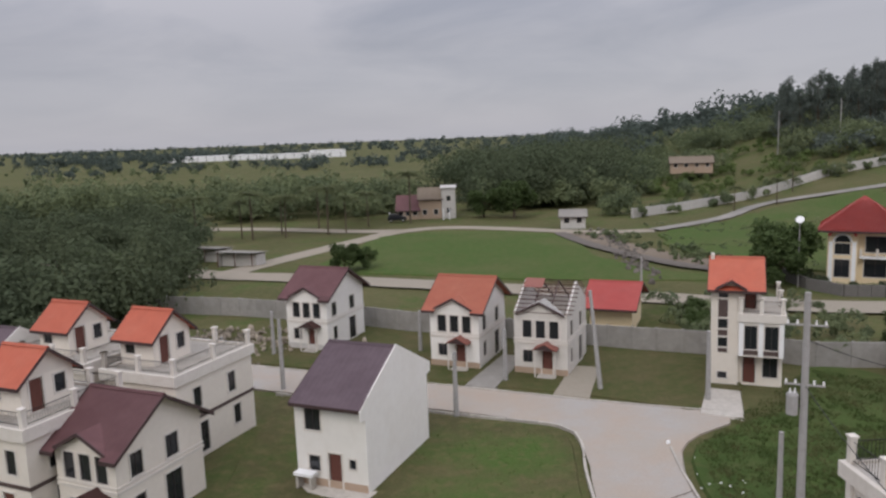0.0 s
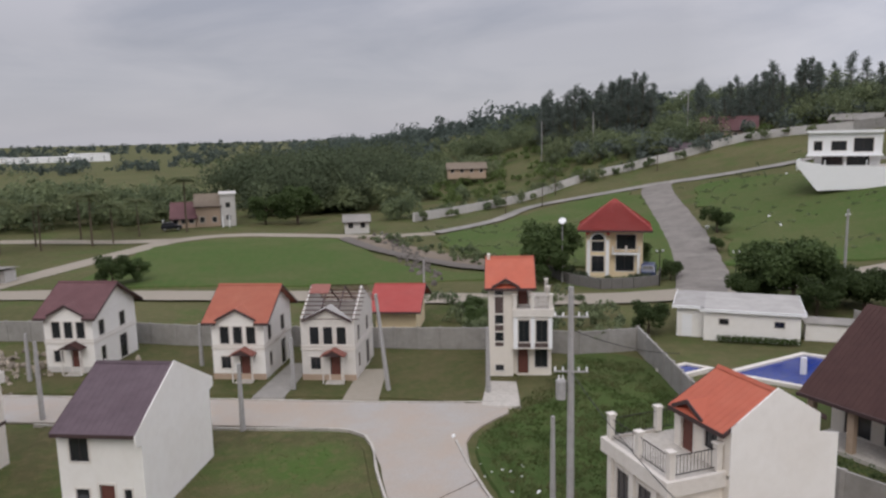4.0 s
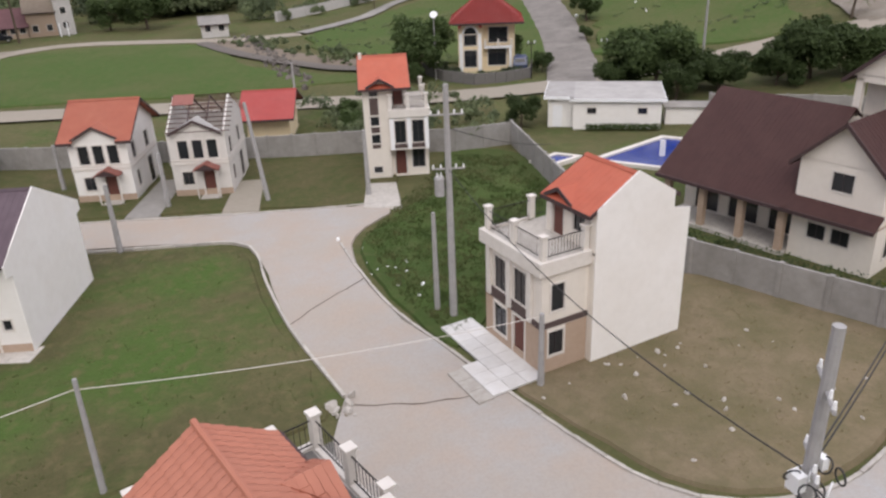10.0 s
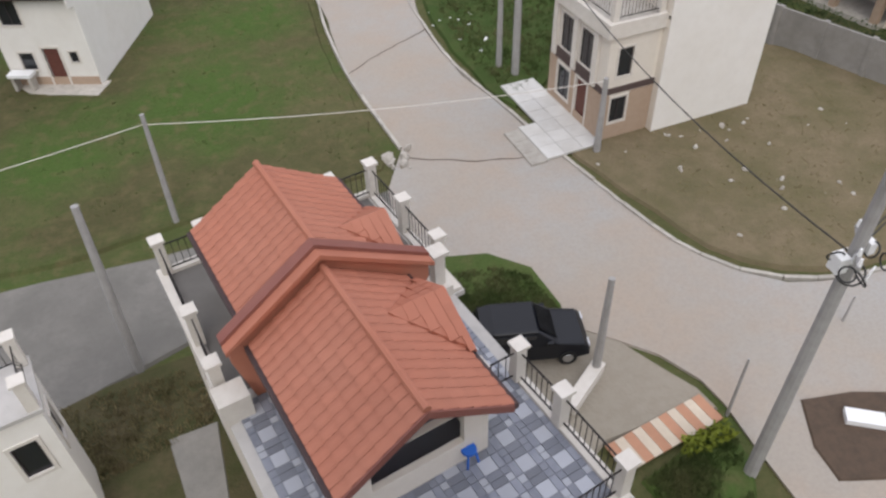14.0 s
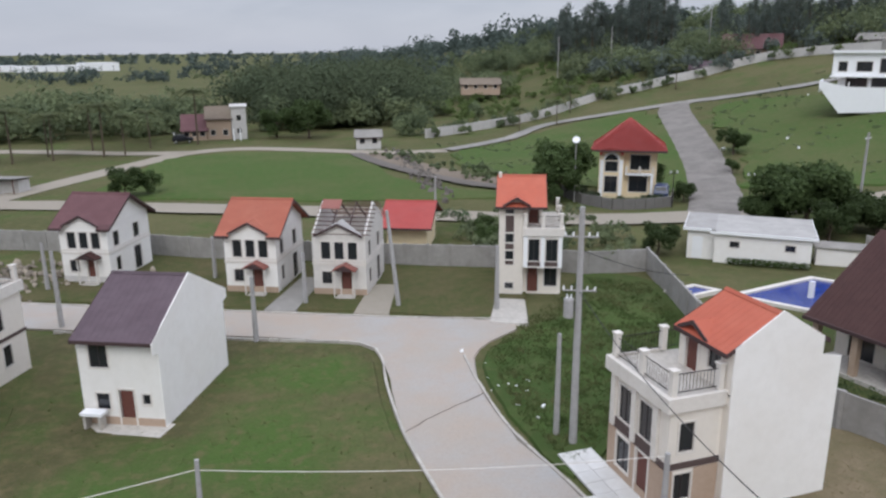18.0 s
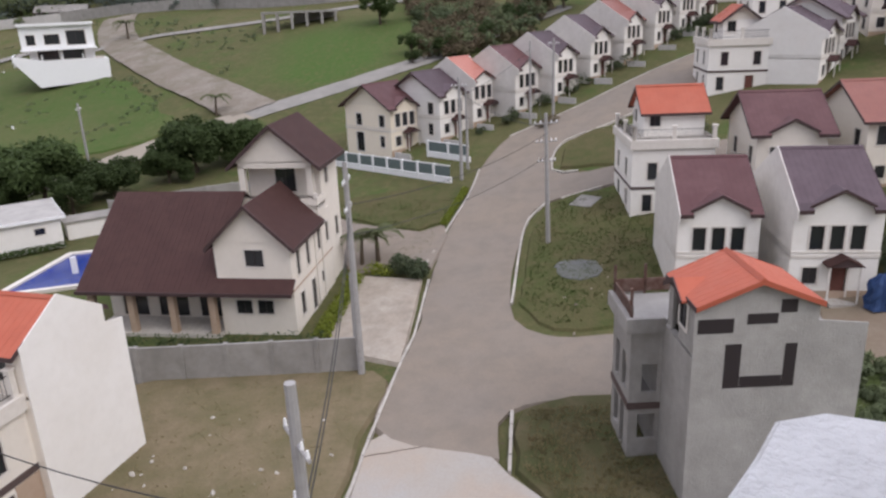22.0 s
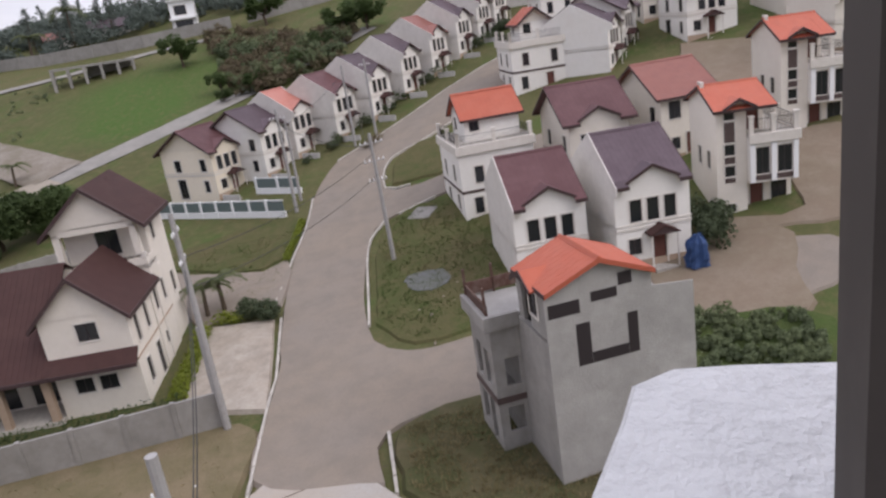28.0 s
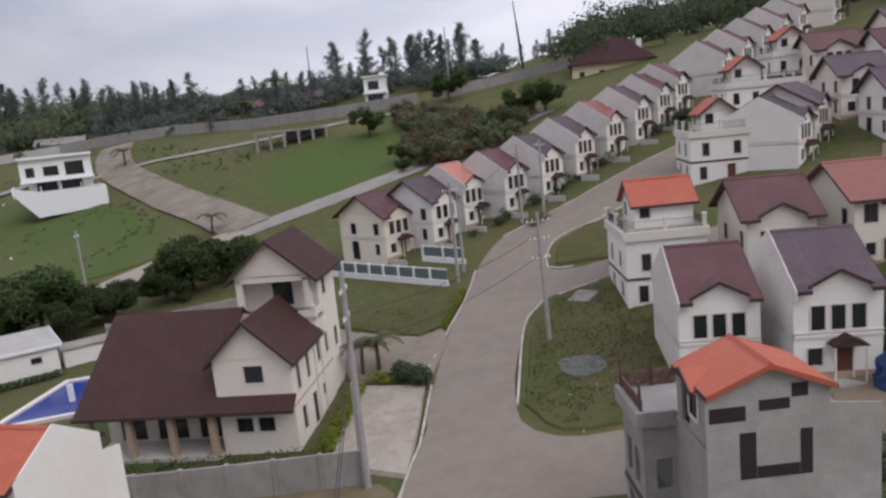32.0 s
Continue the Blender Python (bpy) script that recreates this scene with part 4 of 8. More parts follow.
def deck_house(m, label, W=4.8, Df=3.4, Db=5.4, deck=5.35, eave=7.4, ridge=8.6, roof="roof_orange", wall="cream", party="right", side=None, group="", raw_state=False, roof_x=None, sidewin=True, inset=0.35):
    """A two-storey house with a railed roof deck in front and a roofed stair room at the back; one side is a blank party wall."""
    h = thing("deck_house", m, label, "house", group)
    D = Df + Db
    inset = inset if party else 0.0
    xa, xb = (inset if party == "left" else 0.0), (W - inset if party == "right" else W)
    fw = xb - xa
    kind = ("open",) if raw_state else ()
    k = min(1.0, fw / 4.2)
    front = [(xa + 0.75 * k, xa + 1.7 * k, 2.95, 4.6, *kind), (xa + 2.35 * k, xa + 3.3 * k, 2.95, 4.6, *kind), (xa + 0.7 * k, xa + 1.75 * k, 0.6, 2.1, *kind), (xa + 2.3 * k, xa + 3.2 * k, 0.1, 2.2, *(("open",) if raw_state else ("door",)))]
    sw = [(0.5, 1.2, 3.1, 4.4, *kind), (0.4, 1.2, 0.9, 2.1, *kind)] if sidewin and Df > 1.25 else []
    shell(h, xa, xb, 0, Df, -0.6, deck, wall, [tuple([v[0] - xa, v[1] - xa, *v[2:]]) for v in front], sw, [(Df - s[1], Df - s[0], *s[2:]) for s in sw])
    bsw = [] if party else [(0.8, 1.5, 3.1, 4.4), (2.6, 3.3, 3.1, 4.4), (0.8, 1.5, 0.8, 2.1), (2.7, 3.2, 5.9, 6.6)]
    shell(h, 0, W, Df, D, -0.6, deck, wall, [], bsw, [])
    boxes("floor_slab", "interior", h, (xa + 0.15, xb - 0.15, 0.15, Df, -0.6, 0.08), (xa + 0.15, xb - 0.15, 0.15, Df, 2.55, 2.7))
    d = boxes("deck_slab", "raw_concrete" if raw_state else "kerb", h, (xa, xb, 0, D, deck, deck + 0.15), label="bare grey roof deck")
    boxes("cornice", "wall_concrete" if raw_state else "trim", h, (xa - 0.2, xb + 0.05, -0.25, -0.02, deck - 0.35, deck + 0.28), (xa - 0.2, xa - 0.02, -0.02, Df, deck - 0.35, deck + 0.28), (xb + 0.02, xb + 0.2, -0.02, Df, deck - 0.35, deck + 0.28), (xb + 0.05, xb + 0.2, -0.25, -0.02, deck - 0.35, deck + 0.28))
    belt(h, xa, xb, 0, Df, 2.35, "brown_band", 0.28, 0.05)
    if not raw_state:
        # projecting piers between the tall upper windows, with dark panels below them
        boxes("window_pier", "trim", h, *[(xa + x - 0.16, xa + x + 0.16, -0.14, -0.005, 2.45, deck - 0.36) for x in (0.35, 2.03, 3.65) if xa + x + 0.16 < xb])
        boxes("spandrel", "brown_band", h, (xa + 0.55, xa + 1.85, -0.07, -0.005, 2.64, 2.9), (xa + 2.22, xa + 3.45, -0.07, -0.005, 2.64, 2.9))
        boxes("plinth", "tan_base", h, (xa - 0.02, xb + 0.02, -0.03, -0.005, -0.4, 0.55))
        boxes("brick_panel", "tan_base", h, (xa - 0.02, xa + 0.62 * k, -0.03, -0.005, 0.552, 2.3), (xa + 1.83 * k, xa + 2.18 * k, -0.03, -0.005, 0.552, 2.3), (xa + 3.32 * k, xb + 0.02, -0.03, -0.005, 0.552, 2.3))
        boxes("brick_panel", "tan_base", h, (xb + 0.005, xb + 0.03, -0.03, 0.3, -0.4, 2.3), (xb + 0.005, xb + 0.03, 1.3, Df - 0.02, -0.4, 2.3), (xb + 0.005, xb + 0.03, 0.302, 1.298, -0.4, 0.78))
    if raw_state:
        boxes("parapet_board", "rusty", h, (xa - 0.05, xa + 0.02, 0.05, D - 0.1, deck + 0.28, deck + 0.85), (xa + 0.02, xb, -0.02, 0.05, deck + 0.28, deck + 0.75), label="dark rusty boards along the deck edge")
        for x, y in ((xa, 0.0), (xb - 0.1, 0.0), (xa, Df)):
            boxes("starter_post", "rusty", h, (x - 0.08, x + 0.02, y - 0.06, y + 0.04, deck + 0.15, deck + 1.5))
    else:
        post_and_rail(h, ([(xa + 0.1, D - 0.2), (xa + 0.1, Df)] if roof_x and not raw_state else [(xa + 0.1, Df - 0.2)]) + [(xa + 0.1, 0.1), ((xa + xb) / 2, 0.1), (xb - 0.1, 0.1), (xb - 0.1, Df - 0.2)], deck + 0.28, 0.6 if raw_state else 0.95, cap=not raw_state, mat="wall_concrete" if raw_state else "trim", half=0.05 if raw_state else 0.13)
    rx0, rx1 = roof_x or (0.0, W)
    rb = Df + min(Db, 4.4)
    room = [(rx0 + 0.5 - rx0, rx0 + 1.3 - rx0, deck + 0.16, deck + 1.95, "open" if raw_state else "door"), (rx1 - rx0 - 1.5, rx1 - rx0 - 0.7, deck + 0.8, deck + 1.8)]
    shell(h, rx0, rx1, Df, rb, deck + 0.15, eave, wall, room, [], [])
    boxes("ceiling_board", "interior", h, (rx0 + 0.15, rx1 - 0.15, Df + 0.15, rb - 0.15, eave - 0.1, eave - 0.02))
    ym = (Df + rb) / 2
    for x0, x1, tag in ((rx0, rx0 + 0.15, "left"), (rx1 - 0.15, rx1, "right")):
        bm = bmesh.new()
        if tag == party:
            prism(bm, [(Df, -0.6), (Df, eave + (-0.1 if raw_state else 0.1)), (ym, ridge + (-0.02 if raw_state else 0.25)), (rb, eave + (-0.1 if raw_state else 0.1)), (rb, eave - 0.7), (D, eave - 0.9), (D, -0.6)], x0 - 0.06 if tag == "left" else x1 + 0.001, x0 - 0.001 if tag == "left" else x1 + 0.06, "x")
            part("party_gable", bm, side or wall, h)
        else:
            prism(bm, [(Df, eave), (rb, eave), (ym, ridge)], x0, x1, "x")
            part("side_gable", bm, wall, h)
    gable_roof(h, rx0, rx1, Df, rb, eave, ridge, roof, over=0.06 if raw_state else 0.35, ends=0.3 if raw_state or not party else 0.0, verge=roof if raw_state else "fascia")
    pediment(h, rx0 + 1.2, 0.8, Df, 0, eave, 0.42, (ridge - eave) / 2.2, roof, wall)
    return h


def at(x, y, vx, vy, z=None):
    """The pose of a thing with its front left corner at (x, y) and its depth running along (vx, vy)."""
    zz = terr(x + 2 * vx + 2 * vy, y + 2 * vy - 2 * vx) if z is None else z
    return pose(x, y, zz, 0, 0, math.degrees(math.atan2(-vx, vy)))


def tall_house(m, label, group="", ridge=9.0):
    """A narrow three-level house: a stair bay with a strip of small windows, a projecting upper room and a railed deck beside the roofed top."""
    h = thing("tall_house", m, label, "house", group)
    shell(h, 0, 1.9, 0.5, 6.5, -0.6, 7.4, "cream", [(0.5, 1.15, 0.5, 1.0), (0.5, 1.15, 2.9, 3.6), (0.5, 1.15, 4.3, 5.0), (0.5, 1.15, 6.6, 7.2)], [], [(2, 2.7, 3.2, 4.4), (4, 4.7, 3.2, 4.4)])
    boxes("stair_panel", "brown_band", h, (0.5, 1.15, 0.46, 0.495, 2.5, 2.8), (0.5, 1.15, 0.46, 0.495, 3.75, 4.2), (0.5, 1.15, 0.46, 0.495, 5.15, 6.45))
    boxes("stair_sill", "trim", h, *[(0.4, 1.25, 0.4, 0.49, z, z + 0.1) for z in (3.63, 4.2, 5.03, 6.47)])
    shell(h, 1.9, 4.9, 1.1, 6.5, -0.6, 2.55, "cream", [(0.35, 1.2, 0.1, 2.2, "door"), (1.7, 2.7, 0.6, 2.1)], [(1, 2, 0.8, 2.1)])
    shell(h, 1.9, 4.9, 0, 6.5, 2.55, 5.35, "white_wall", [(0.4, 1.25, 2.95, 4.7), (1.75, 2.65, 2.95, 4.7)], [(0.8, 1.6, 3.1, 4.5), (3.6, 4.4, 3.1, 4.5)])
    boxes("upper_floor", "trim", h, (1.9, 4.9, 0, 1.2, 2.4, 2.56))
    boxes("window_pier", "white", h, *[(x - 0.15, x + 0.15, -0.12, -0.005, 2.45, 4.95) for x in (2.08, 3.4, 4.75)])
    boxes("spandrel", "brown_band", h, (2.25, 3.23, -0.05, -0.005, 2.56, 2.9), (3.57, 4.58, -0.05, -0.005, 2.56, 2.9))
    boxes("deck_slab", "kerb", h, (1.9, 4.9, 0, 6.5, 5.35, 5.5))
    boxes("cornice", "trim", h, (1.85, 5.05, -0.2, -0.005, 5.0, 5.6), (4.905, 5.05, -0.005, 6.5, 5.0, 5.6))
    post_and_rail(h, [(2.05, 0.1), (3.4, 0.1), (4.8, 0.1), (4.8, 3.2), (4.8, 6.3)], 5.6)
    shell(h, 1.9, 3.4, 1.8, 6.5, 5.5, 7.4, "cream", [(0.4, 1.2, 5.55, 7.2, "door")], [(1.2, 2.0, 6.0, 7.0)])
    for x in (0, 3.25):
        bm = bmesh.new()
        prism(bm, [(0.5, 7.4), (6.5, 7.4), (3.5, ridge)], x, x + 0.15, "x")
        part("side_gable", bm, "cream", h)
    gable_roof(h, 0, 3.4, 0.5, 6.5, 7.4, ridge, "roof_orange", 0.5, 0.25)
    pediment(h, 1.35, 0.85, 0.5, 0, 7.4, 0.5, (ridge - 7.4) / 3.0, "roof_orange", "cream", 0.55)
    boxes("corner_parapet", "trim", h, (-0.12, 0.12, 3.2, 3.8, ridge - 0.2, ridge + 0.35))
    return h


def gable_along_y(parent, x0, x1, y0, y1, eave, ridge, mat, over=0.4, front=0.45, rear=0.1):
    """A gable roof whose ridge runs along the depth, with dark boards on its edges."""
    xm = (x0 + x1) / 2
    s = (ridge - eave) / (xm - x0)
    for sg, xe in ((-1, x0), (1, x1)):
        e, ze = xe + sg * over, eave - s * over
        bm = bmesh.new()
        slab(bm, (e, y0 - front, ze + 0.12), (xm, y0 - front, ridge + 0.12), (xm, y1 + rear, ridge + 0.12), (e, y1 + rear, ze + 0.12), 0.1)
        p = part("roof", bm, mat, parent)
        bm = bmesh.new()
        n = int((y1 - y0 + front) / 0.33)
        for i in range(1, n):
            y = y0 - front + (y1 + rear - y0 + front) * i / n
            slab(bm, (e, y - 0.014, ze + 0.138), (xm, y - 0.014, ridge + 0.138), (xm, y + 0.014, ridge + 0.138), (e, y + 0.014, ze + 0.138), 0.03)
        part("seams", bm, mat, p)["kind"] = "stuff"
        bm = bmesh.new()
        slab(bm, (e, y0 - front - 0.05, ze + 0.15), (xm, y0 - front - 0.05, ridge + 0.15), (xm, y0 - front + 0.02, ridge + 0.15), (e, y0 - front + 0.02, ze + 0.15), 0.26)
        part("fascia", bm, "fascia", p)
        bm = bmesh.new()
        box(bm, min(e, e + sg * 0.04), max(e, e + sg * 0.04), y0 - front, y1 + rear, ze - 0.12, ze + 0.13)
        part("gutter", bm, "fascia", p)
    bm = bmesh.new()
    prism(bm, [(x0, eave - 0.05), (x1, eave - 0.05), (xm, ridge)], y0, y0 + 0.15)
    part("front_gable", bm, "cream", parent)
    bm = bmesh.new()
    prism(bm, [(x0, eave - 0.05), (x1, eave - 0.05), (xm, ridge)], y1 - 0.15, y1)
    part("back_gable", bm, "cream", parent)


def terrace_house(m, label, W, D, room, deck=5.35, eave=7.4, ridge=8.7, wall="cream", group="", along="x"):
    """A two-storey block under a railed roof terrace, with a roofed stair room standing on it."""
    h = thing("terrace_house", m, label, "house", group)
    n = max(2, int(W / 2.2))
    front = [(W * (i + 0.5) / n - 0.35, W * (i + 0.5) / n + 0.35, 3.1, 4.4) for i in range(n)] + [(W * 0.2 - 0.35, W * 0.2 + 0.35, 0.7, 2.0), (W * 0.65 - 0.4, W * 0.65 + 0.4, 0.1, 2.1, "door")]
    side = [(D * 0.25 - 0.35, D * 0.25 + 0.35, 3.1, 4.4), (D * 0.7 - 0.35, D * 0.7 + 0.35, 3.1, 4.4), (D * 0.3 - 0.4, D * 0.3 + 0.4, 0.2, 2.1), (D * 0.75 - 0.35, D * 0.75 + 0.35, 0.8, 2.1)]
    shell(h, 0, W, 0, D, -0.6, deck, wall, front, side, side)
    boxes("floor_slab", "interior", h, (0.15, W - 0.15, 0.15, D - 0.15, -0.6, 0.05), (0.15, W - 0.15, 0.15, D - 0.15, 2.55, 2.7))
    boxes("deck_slab", "kerb", h, (0, W, 0, D, deck, deck + 0.15), label="bare grey roof terrace")
    boxes("cornice", "trim", h, (-0.18, W + 0.18, -0.2, -0.005, deck - 0.35, deck + 0.3), (-0.18, W + 0.18, D + 0.005, D + 0.2, deck - 0.35, deck + 0.3), (-0.18, -0.005, -0.005, D, deck - 0.35, deck + 0.3), (W + 0.005, W + 0.18, -0.005, D, deck - 0.35, deck + 0.3))
    belt(h, 0, W, 0, D, 2.42, "brown_band", 0.2, 0.05)
    post_and_rail(h, [(0.1, 0.1), (W / 2, 0.1), (W - 0.1, 0.1), (W - 0.1, D / 2), (W - 0.1, D - 0.1), (W / 2, D - 0.1), (0.1, D - 0.1), (0.1, D / 2), (0.1, 0.1)], deck + 0.3, 0.8)
    x0, x1, y0, y1 = room
    shell(h, x0, x1, y0, y1, deck + 0.15, eave, wall, [(0.4, 1.2, deck + 0.9, deck + 1.9)], [(0.5, 1.3, deck + 0.2, deck + 1.95, "door"), (2.0, 2.7, deck + 0.8, deck + 1.8)], [(0.8, 1.6, deck + 0.8, deck + 1.8)])
    boxes("ceiling_board", "interior", h, (x0 + 0.15, x1 - 0.15, y0 + 0.15, y1 - 0.15, eave - 0.1, eave - 0.02))
    if along == "x":
        for x in (x0, x1 - 0.15):
            bm = bmesh.new()
            prism(bm, [(y0, eave), (y1, eave), ((y0 + y1) / 2, ridge)], x, x + 0.15, "x")
            part("side_gable", bm, wall, h)
        gable_roof(h, x0, x1, y0, y1, eave, ridge, "roof_orange", 0.4, 0.35)
    else:
        gable_along_y(h, x0, x1, y0, y1, eave, ridge, "roof_orange", rear=0.35)
    return h


# the front row across the road
V1 = (0.326, 0.945)
row_house(at(-19.2, 66.0, *V1, 0.0), "white two-storey house with a maroon gable roof", "roof_maroon", low="grey_wall", group="houses across the road")
row_house(at(-5.4, 60.0, *V1, 0.0), "white two-storey house with a terracotta gable roof", "roof_terracotta", group="houses across the road")
row_house(at(1.5, 57.7, *V1, 0.0), "abandoned grey-white house whose roof is stripped to the purlins", "roof_orange", "pale_render", roofless=True, group="houses across the road")
row_house(at(-11.2, 38.6, *V1, 0.0), "plain white house with a violet-brown roof and a blank side wall", "roof_slate", "white_wall", W=4.4, D=8.0, eave=5.1, ridge=7.1, party=("right",), plain=True, sidewin=False)
tall_house(at(15.7, 53.9, 0.30, 0.954, 0.0), "tall narrow cream house with an orange roof and roof deck")
VN = (0.994, 0.105)
deck_house(at(13.8, 28.8, *VN, 0.0), "cream deck house with an orange roof and blank white side wall", Df=2.5, party="right", side="white_wall", roof_x=(1.3, 4.8))

# the terrace on the west side
VW = (0.33, 0.944)
terrace_house(at(-24.1, 42.6, *VW, 0.0), "cream house with an orange roof and a wide roof terrace", 5.6, 7.1, (0.1, 2.8, 1.4, 4.6), group="west houses")
terrace_house(at(-31.1, 45.35, *VW, 0.0), "cream terrace house with an orange roof behind its neighbour", 5.6, 7.1, (0.1, 2.8, 1.4, 4.6), group="west houses")
terrace_house(at(-27.35, 34.5, *VW, 0.0), "cream terrace house with an orange roof beside the maroon roof", 4.6, 6.2, (0.1, 2.8, 1.4, 4.6), group="west houses")
row_house(at(-22.2, 34.0, 0.33, 0.944, -0.2), "cream two-storey house with a maroon gable roof", "roof_maroon", "cream", W=4.0, D=6.0, eave=4.7, ridge=6.6, group="west houses")
simple_white = row_house(at(-37.5, 45.5, 0.33, 0.944, 0.0), "plain white house at the edge of the estate", "roof_slate", "white_wall", party=("right",), plain=True, sidewin=False, group="west houses")

# the row climbing the hill
RD = (0.34, 0.94)
ROW = [(70.9, 35.6, "roof_maroon", "warm_cream"), (73.6, 31.0, "roof_slate", "white_wall"), (77.4, 28.6, "roof_pink", "white_wall"), (79.6, 24.4, "roof_maroon", "white_wall"), (83.0, 20.9, "roof_slate", "white_wall"), (88.0, 17.9, "roof_slate", "white_wall"), (92.6, 14.9, "roof_redbrown", "white_wall"), (97.2, 12.0, "roof_slate", "white_wall"),
       (101.4, 9.6, "roof_maroon", "white_wall"), (105.4, 7.6, "roof_maroon", "white_wall"), (113.0, 1.8, "roof_maroon", "white_wall"), (118.2, -0.8, "roof_maroon", "white_wall"), (123.2, -3.6, "roof_maroon", "white_wall"), (128.2, -6.4, "roof_maroon", "white_wall"), (133.0, -9.2, "roof_maroon", "white_wall")]
NAMES = {"roof_maroon": "maroon", "roof_slate": "slate-violet", "roof_pink": "faded pink", "roof_redbrown": "red-brown", "roof_orange": "orange"}
for i, (fx, fy, roof, wall) in enumerate(ROW):
    party = () if i < 2 else ("left", "right")
    hs = row_house(at(fx, fy, *RD, terr(fx, fy) + 0.05), f"two-storey row house with a {NAMES[roof]} roof" + (" and grey party walls" if party else ""), roof, wall, "pale_render" if party else None, W=3.6 if i == 2 else 4.4, D=7.2, party=party, sidewin=i < 2, eave=5.2, ridge=7.3, group="row on the hill")
    boxes("front_slab", "old_road", hs, (0.1, 4.3 if i != 2 else 3.5, -2.7, -1.02, -1.2, 0.03))
    boxes("yard_wall", "grey_wall", hs, (-0.16, -0.04, -2.9, -0.6, -1.2, 0.5))
row_house(at(142.4, -15.0, *RD, 26.4), "tall pale house at the top of the row", "roof_maroon", "cream", "cream", W=4.6, D=7.2, eave=5.4, ridge=7.6, party=("left",), group="row on the hill")

# houses on the near side of the climbing road
VP = (0.96, 0.28)
row_house(at(43.3, 3.5, *VP, 1.6), "narrow house with a maroon roof and a grey party wall", "roof_maroon", "white_wall", "pale_render", W=4.6, D=7.6, eave=5.5, ridge=7.7, party=("left",), group="near row")
row_house(at(43.6, -2.6, *VP, 2.1), "narrow house with a violet roof and a grey party wall", "roof_slate", "white_wall", "pale_render", W=4.7, D=7.8, eave=5.6, ridge=7.9, party=("left",), group="near row")
terrace_house(at(55.2, 8.0, 0.94, 0.34, 2.7), "white house with an orange roof and a railed terrace", 6.0, 7.0, (1.3, 5.8, 2.4, 6.6), 5.8, 7.9, 9.4, "white_wall", "near row")
row_house(at(55.8, -0.4, *VP, 4.1), "cream house with a maroon roof", "roof_maroon", "cream", W=4.7, D=7.6, eave=5.5, ridge=7.7, group="near row")
row_house(at(58.2, -7.4, 0.93, 0.37, 5.1), "cream house with a red-brown roof", "roof_redbrown", "cream", W=4.4, D=7.2, eave=5.2, ridge=7.3, plain=True, group="near row")
tall_house(at(48.6, -9.6, 0.99, 0.1, 3.0), "tall cream house with an orange roof and deck", group="near row", ridge=8.45)
tall_house(at(58.3, -16.2, 0.99, 0.1, 5.9), "tall cream house with an orange roof up the slope", group="near row", ridge=8.6)
terrace_house(at(80.0, 4.6, *VP, 8.8), "white house with an orange roof and a railed terrace", 6.2, 6.5, (1.6, 5.0, 1.6, 5.6), 5.35, 7.4, 8.7, "white_wall", "upper row", "y")
RU = (0.34, 0.94)
row_house(at(80.0, -5.4, *RU, 9.9), "white house with a violet roof and a tall blank gable", "roof_slate", "white_wall", "white_wall", W=4.6, D=7.4, eave=5.2, ridge=7.2, party=("left", "right"), group="upper row")
row_house(at(84.6, -7.2, *RU, 11.0), "white house with a dark violet roof beside the blank gable", "roof_slate", "white_wall", W=6.2, D=7.0, eave=5.2, ridge=7.2, group="upper row")
terrace_house(at(97.0, 1.2, *VP, 13.2), "white house with an orange roof and a long white parapet", 9.0, 6.5, (1.0, 4.4, 1.4, 5.4), 5.35, 7.4, 8.7, "white_wall", "upper row", "y")
terrace_house(at(108.0, -4.5, *VP, 16.6), "white terrace house with a small orange roof", 7.0, 6.5, (1.0, 4.4, 1.4, 5.4), 5.35, 7.4, 8.7, "white_wall", "upper row", "y")
row_house(at(92.2, -10.4, *VP, 13.7), "cream house with a violet roof on the slope", "roof_slate", "cream", W=5.2, group="upper row")
row_house(at(82.7, -13.6, *VP, 11.9), "white house with a violet roof and a hooded door", "roof_slate", "white_wall", W=5.5, group="upper row")
row_house(at(100.6, -16.0, *VP, 16.4), "long pale house with a maroon roof high on the slope", "roof_maroon", "white_wall", W=8.6, group="upper row")
row_house(at(104.5, -9.0, *VP, 17.0), "pale house with a maroon roof behind its neighbour", "roof_maroon", "cream", W=5.6, group="upper row")
row_house(at(83.0, -23.4, *VP, 12.8), "tall cream house with blank gables up the slope", "roof_slate", "cream", "cream", W=5.0, eave=7.4, ridge=9.6, party=("left", "right"), plain=True, group="upper row")
row_house(at(70.0, -23.6, *VP, 10.2), "pale house with a violet roof on the slope", "roof_slate", "cream", "cream", W=5, party=("left",), group="upper row")
row_house(at(114.0, -19.0, *VP, 19.6), "pale house with a violet roof high on the slope", "roof_slate", "cream", "grey_wall", W=6.0, group="upper row")
VU = (0.40, -0.917)
u_house = deck_house(at(30.4, 4.9, *VU, 0.3), "unfinished grey concrete deck house with an orange roof", W=6.0, Df=1.3, Db=6.2, deck=6.2, eave=8.25, ridge=9.15, party="right", wall="wall_concrete", side="raw_concrete", raw_state=True, roof="roof_orange", roof_x=(3.2, 6.0), inset=3.2)
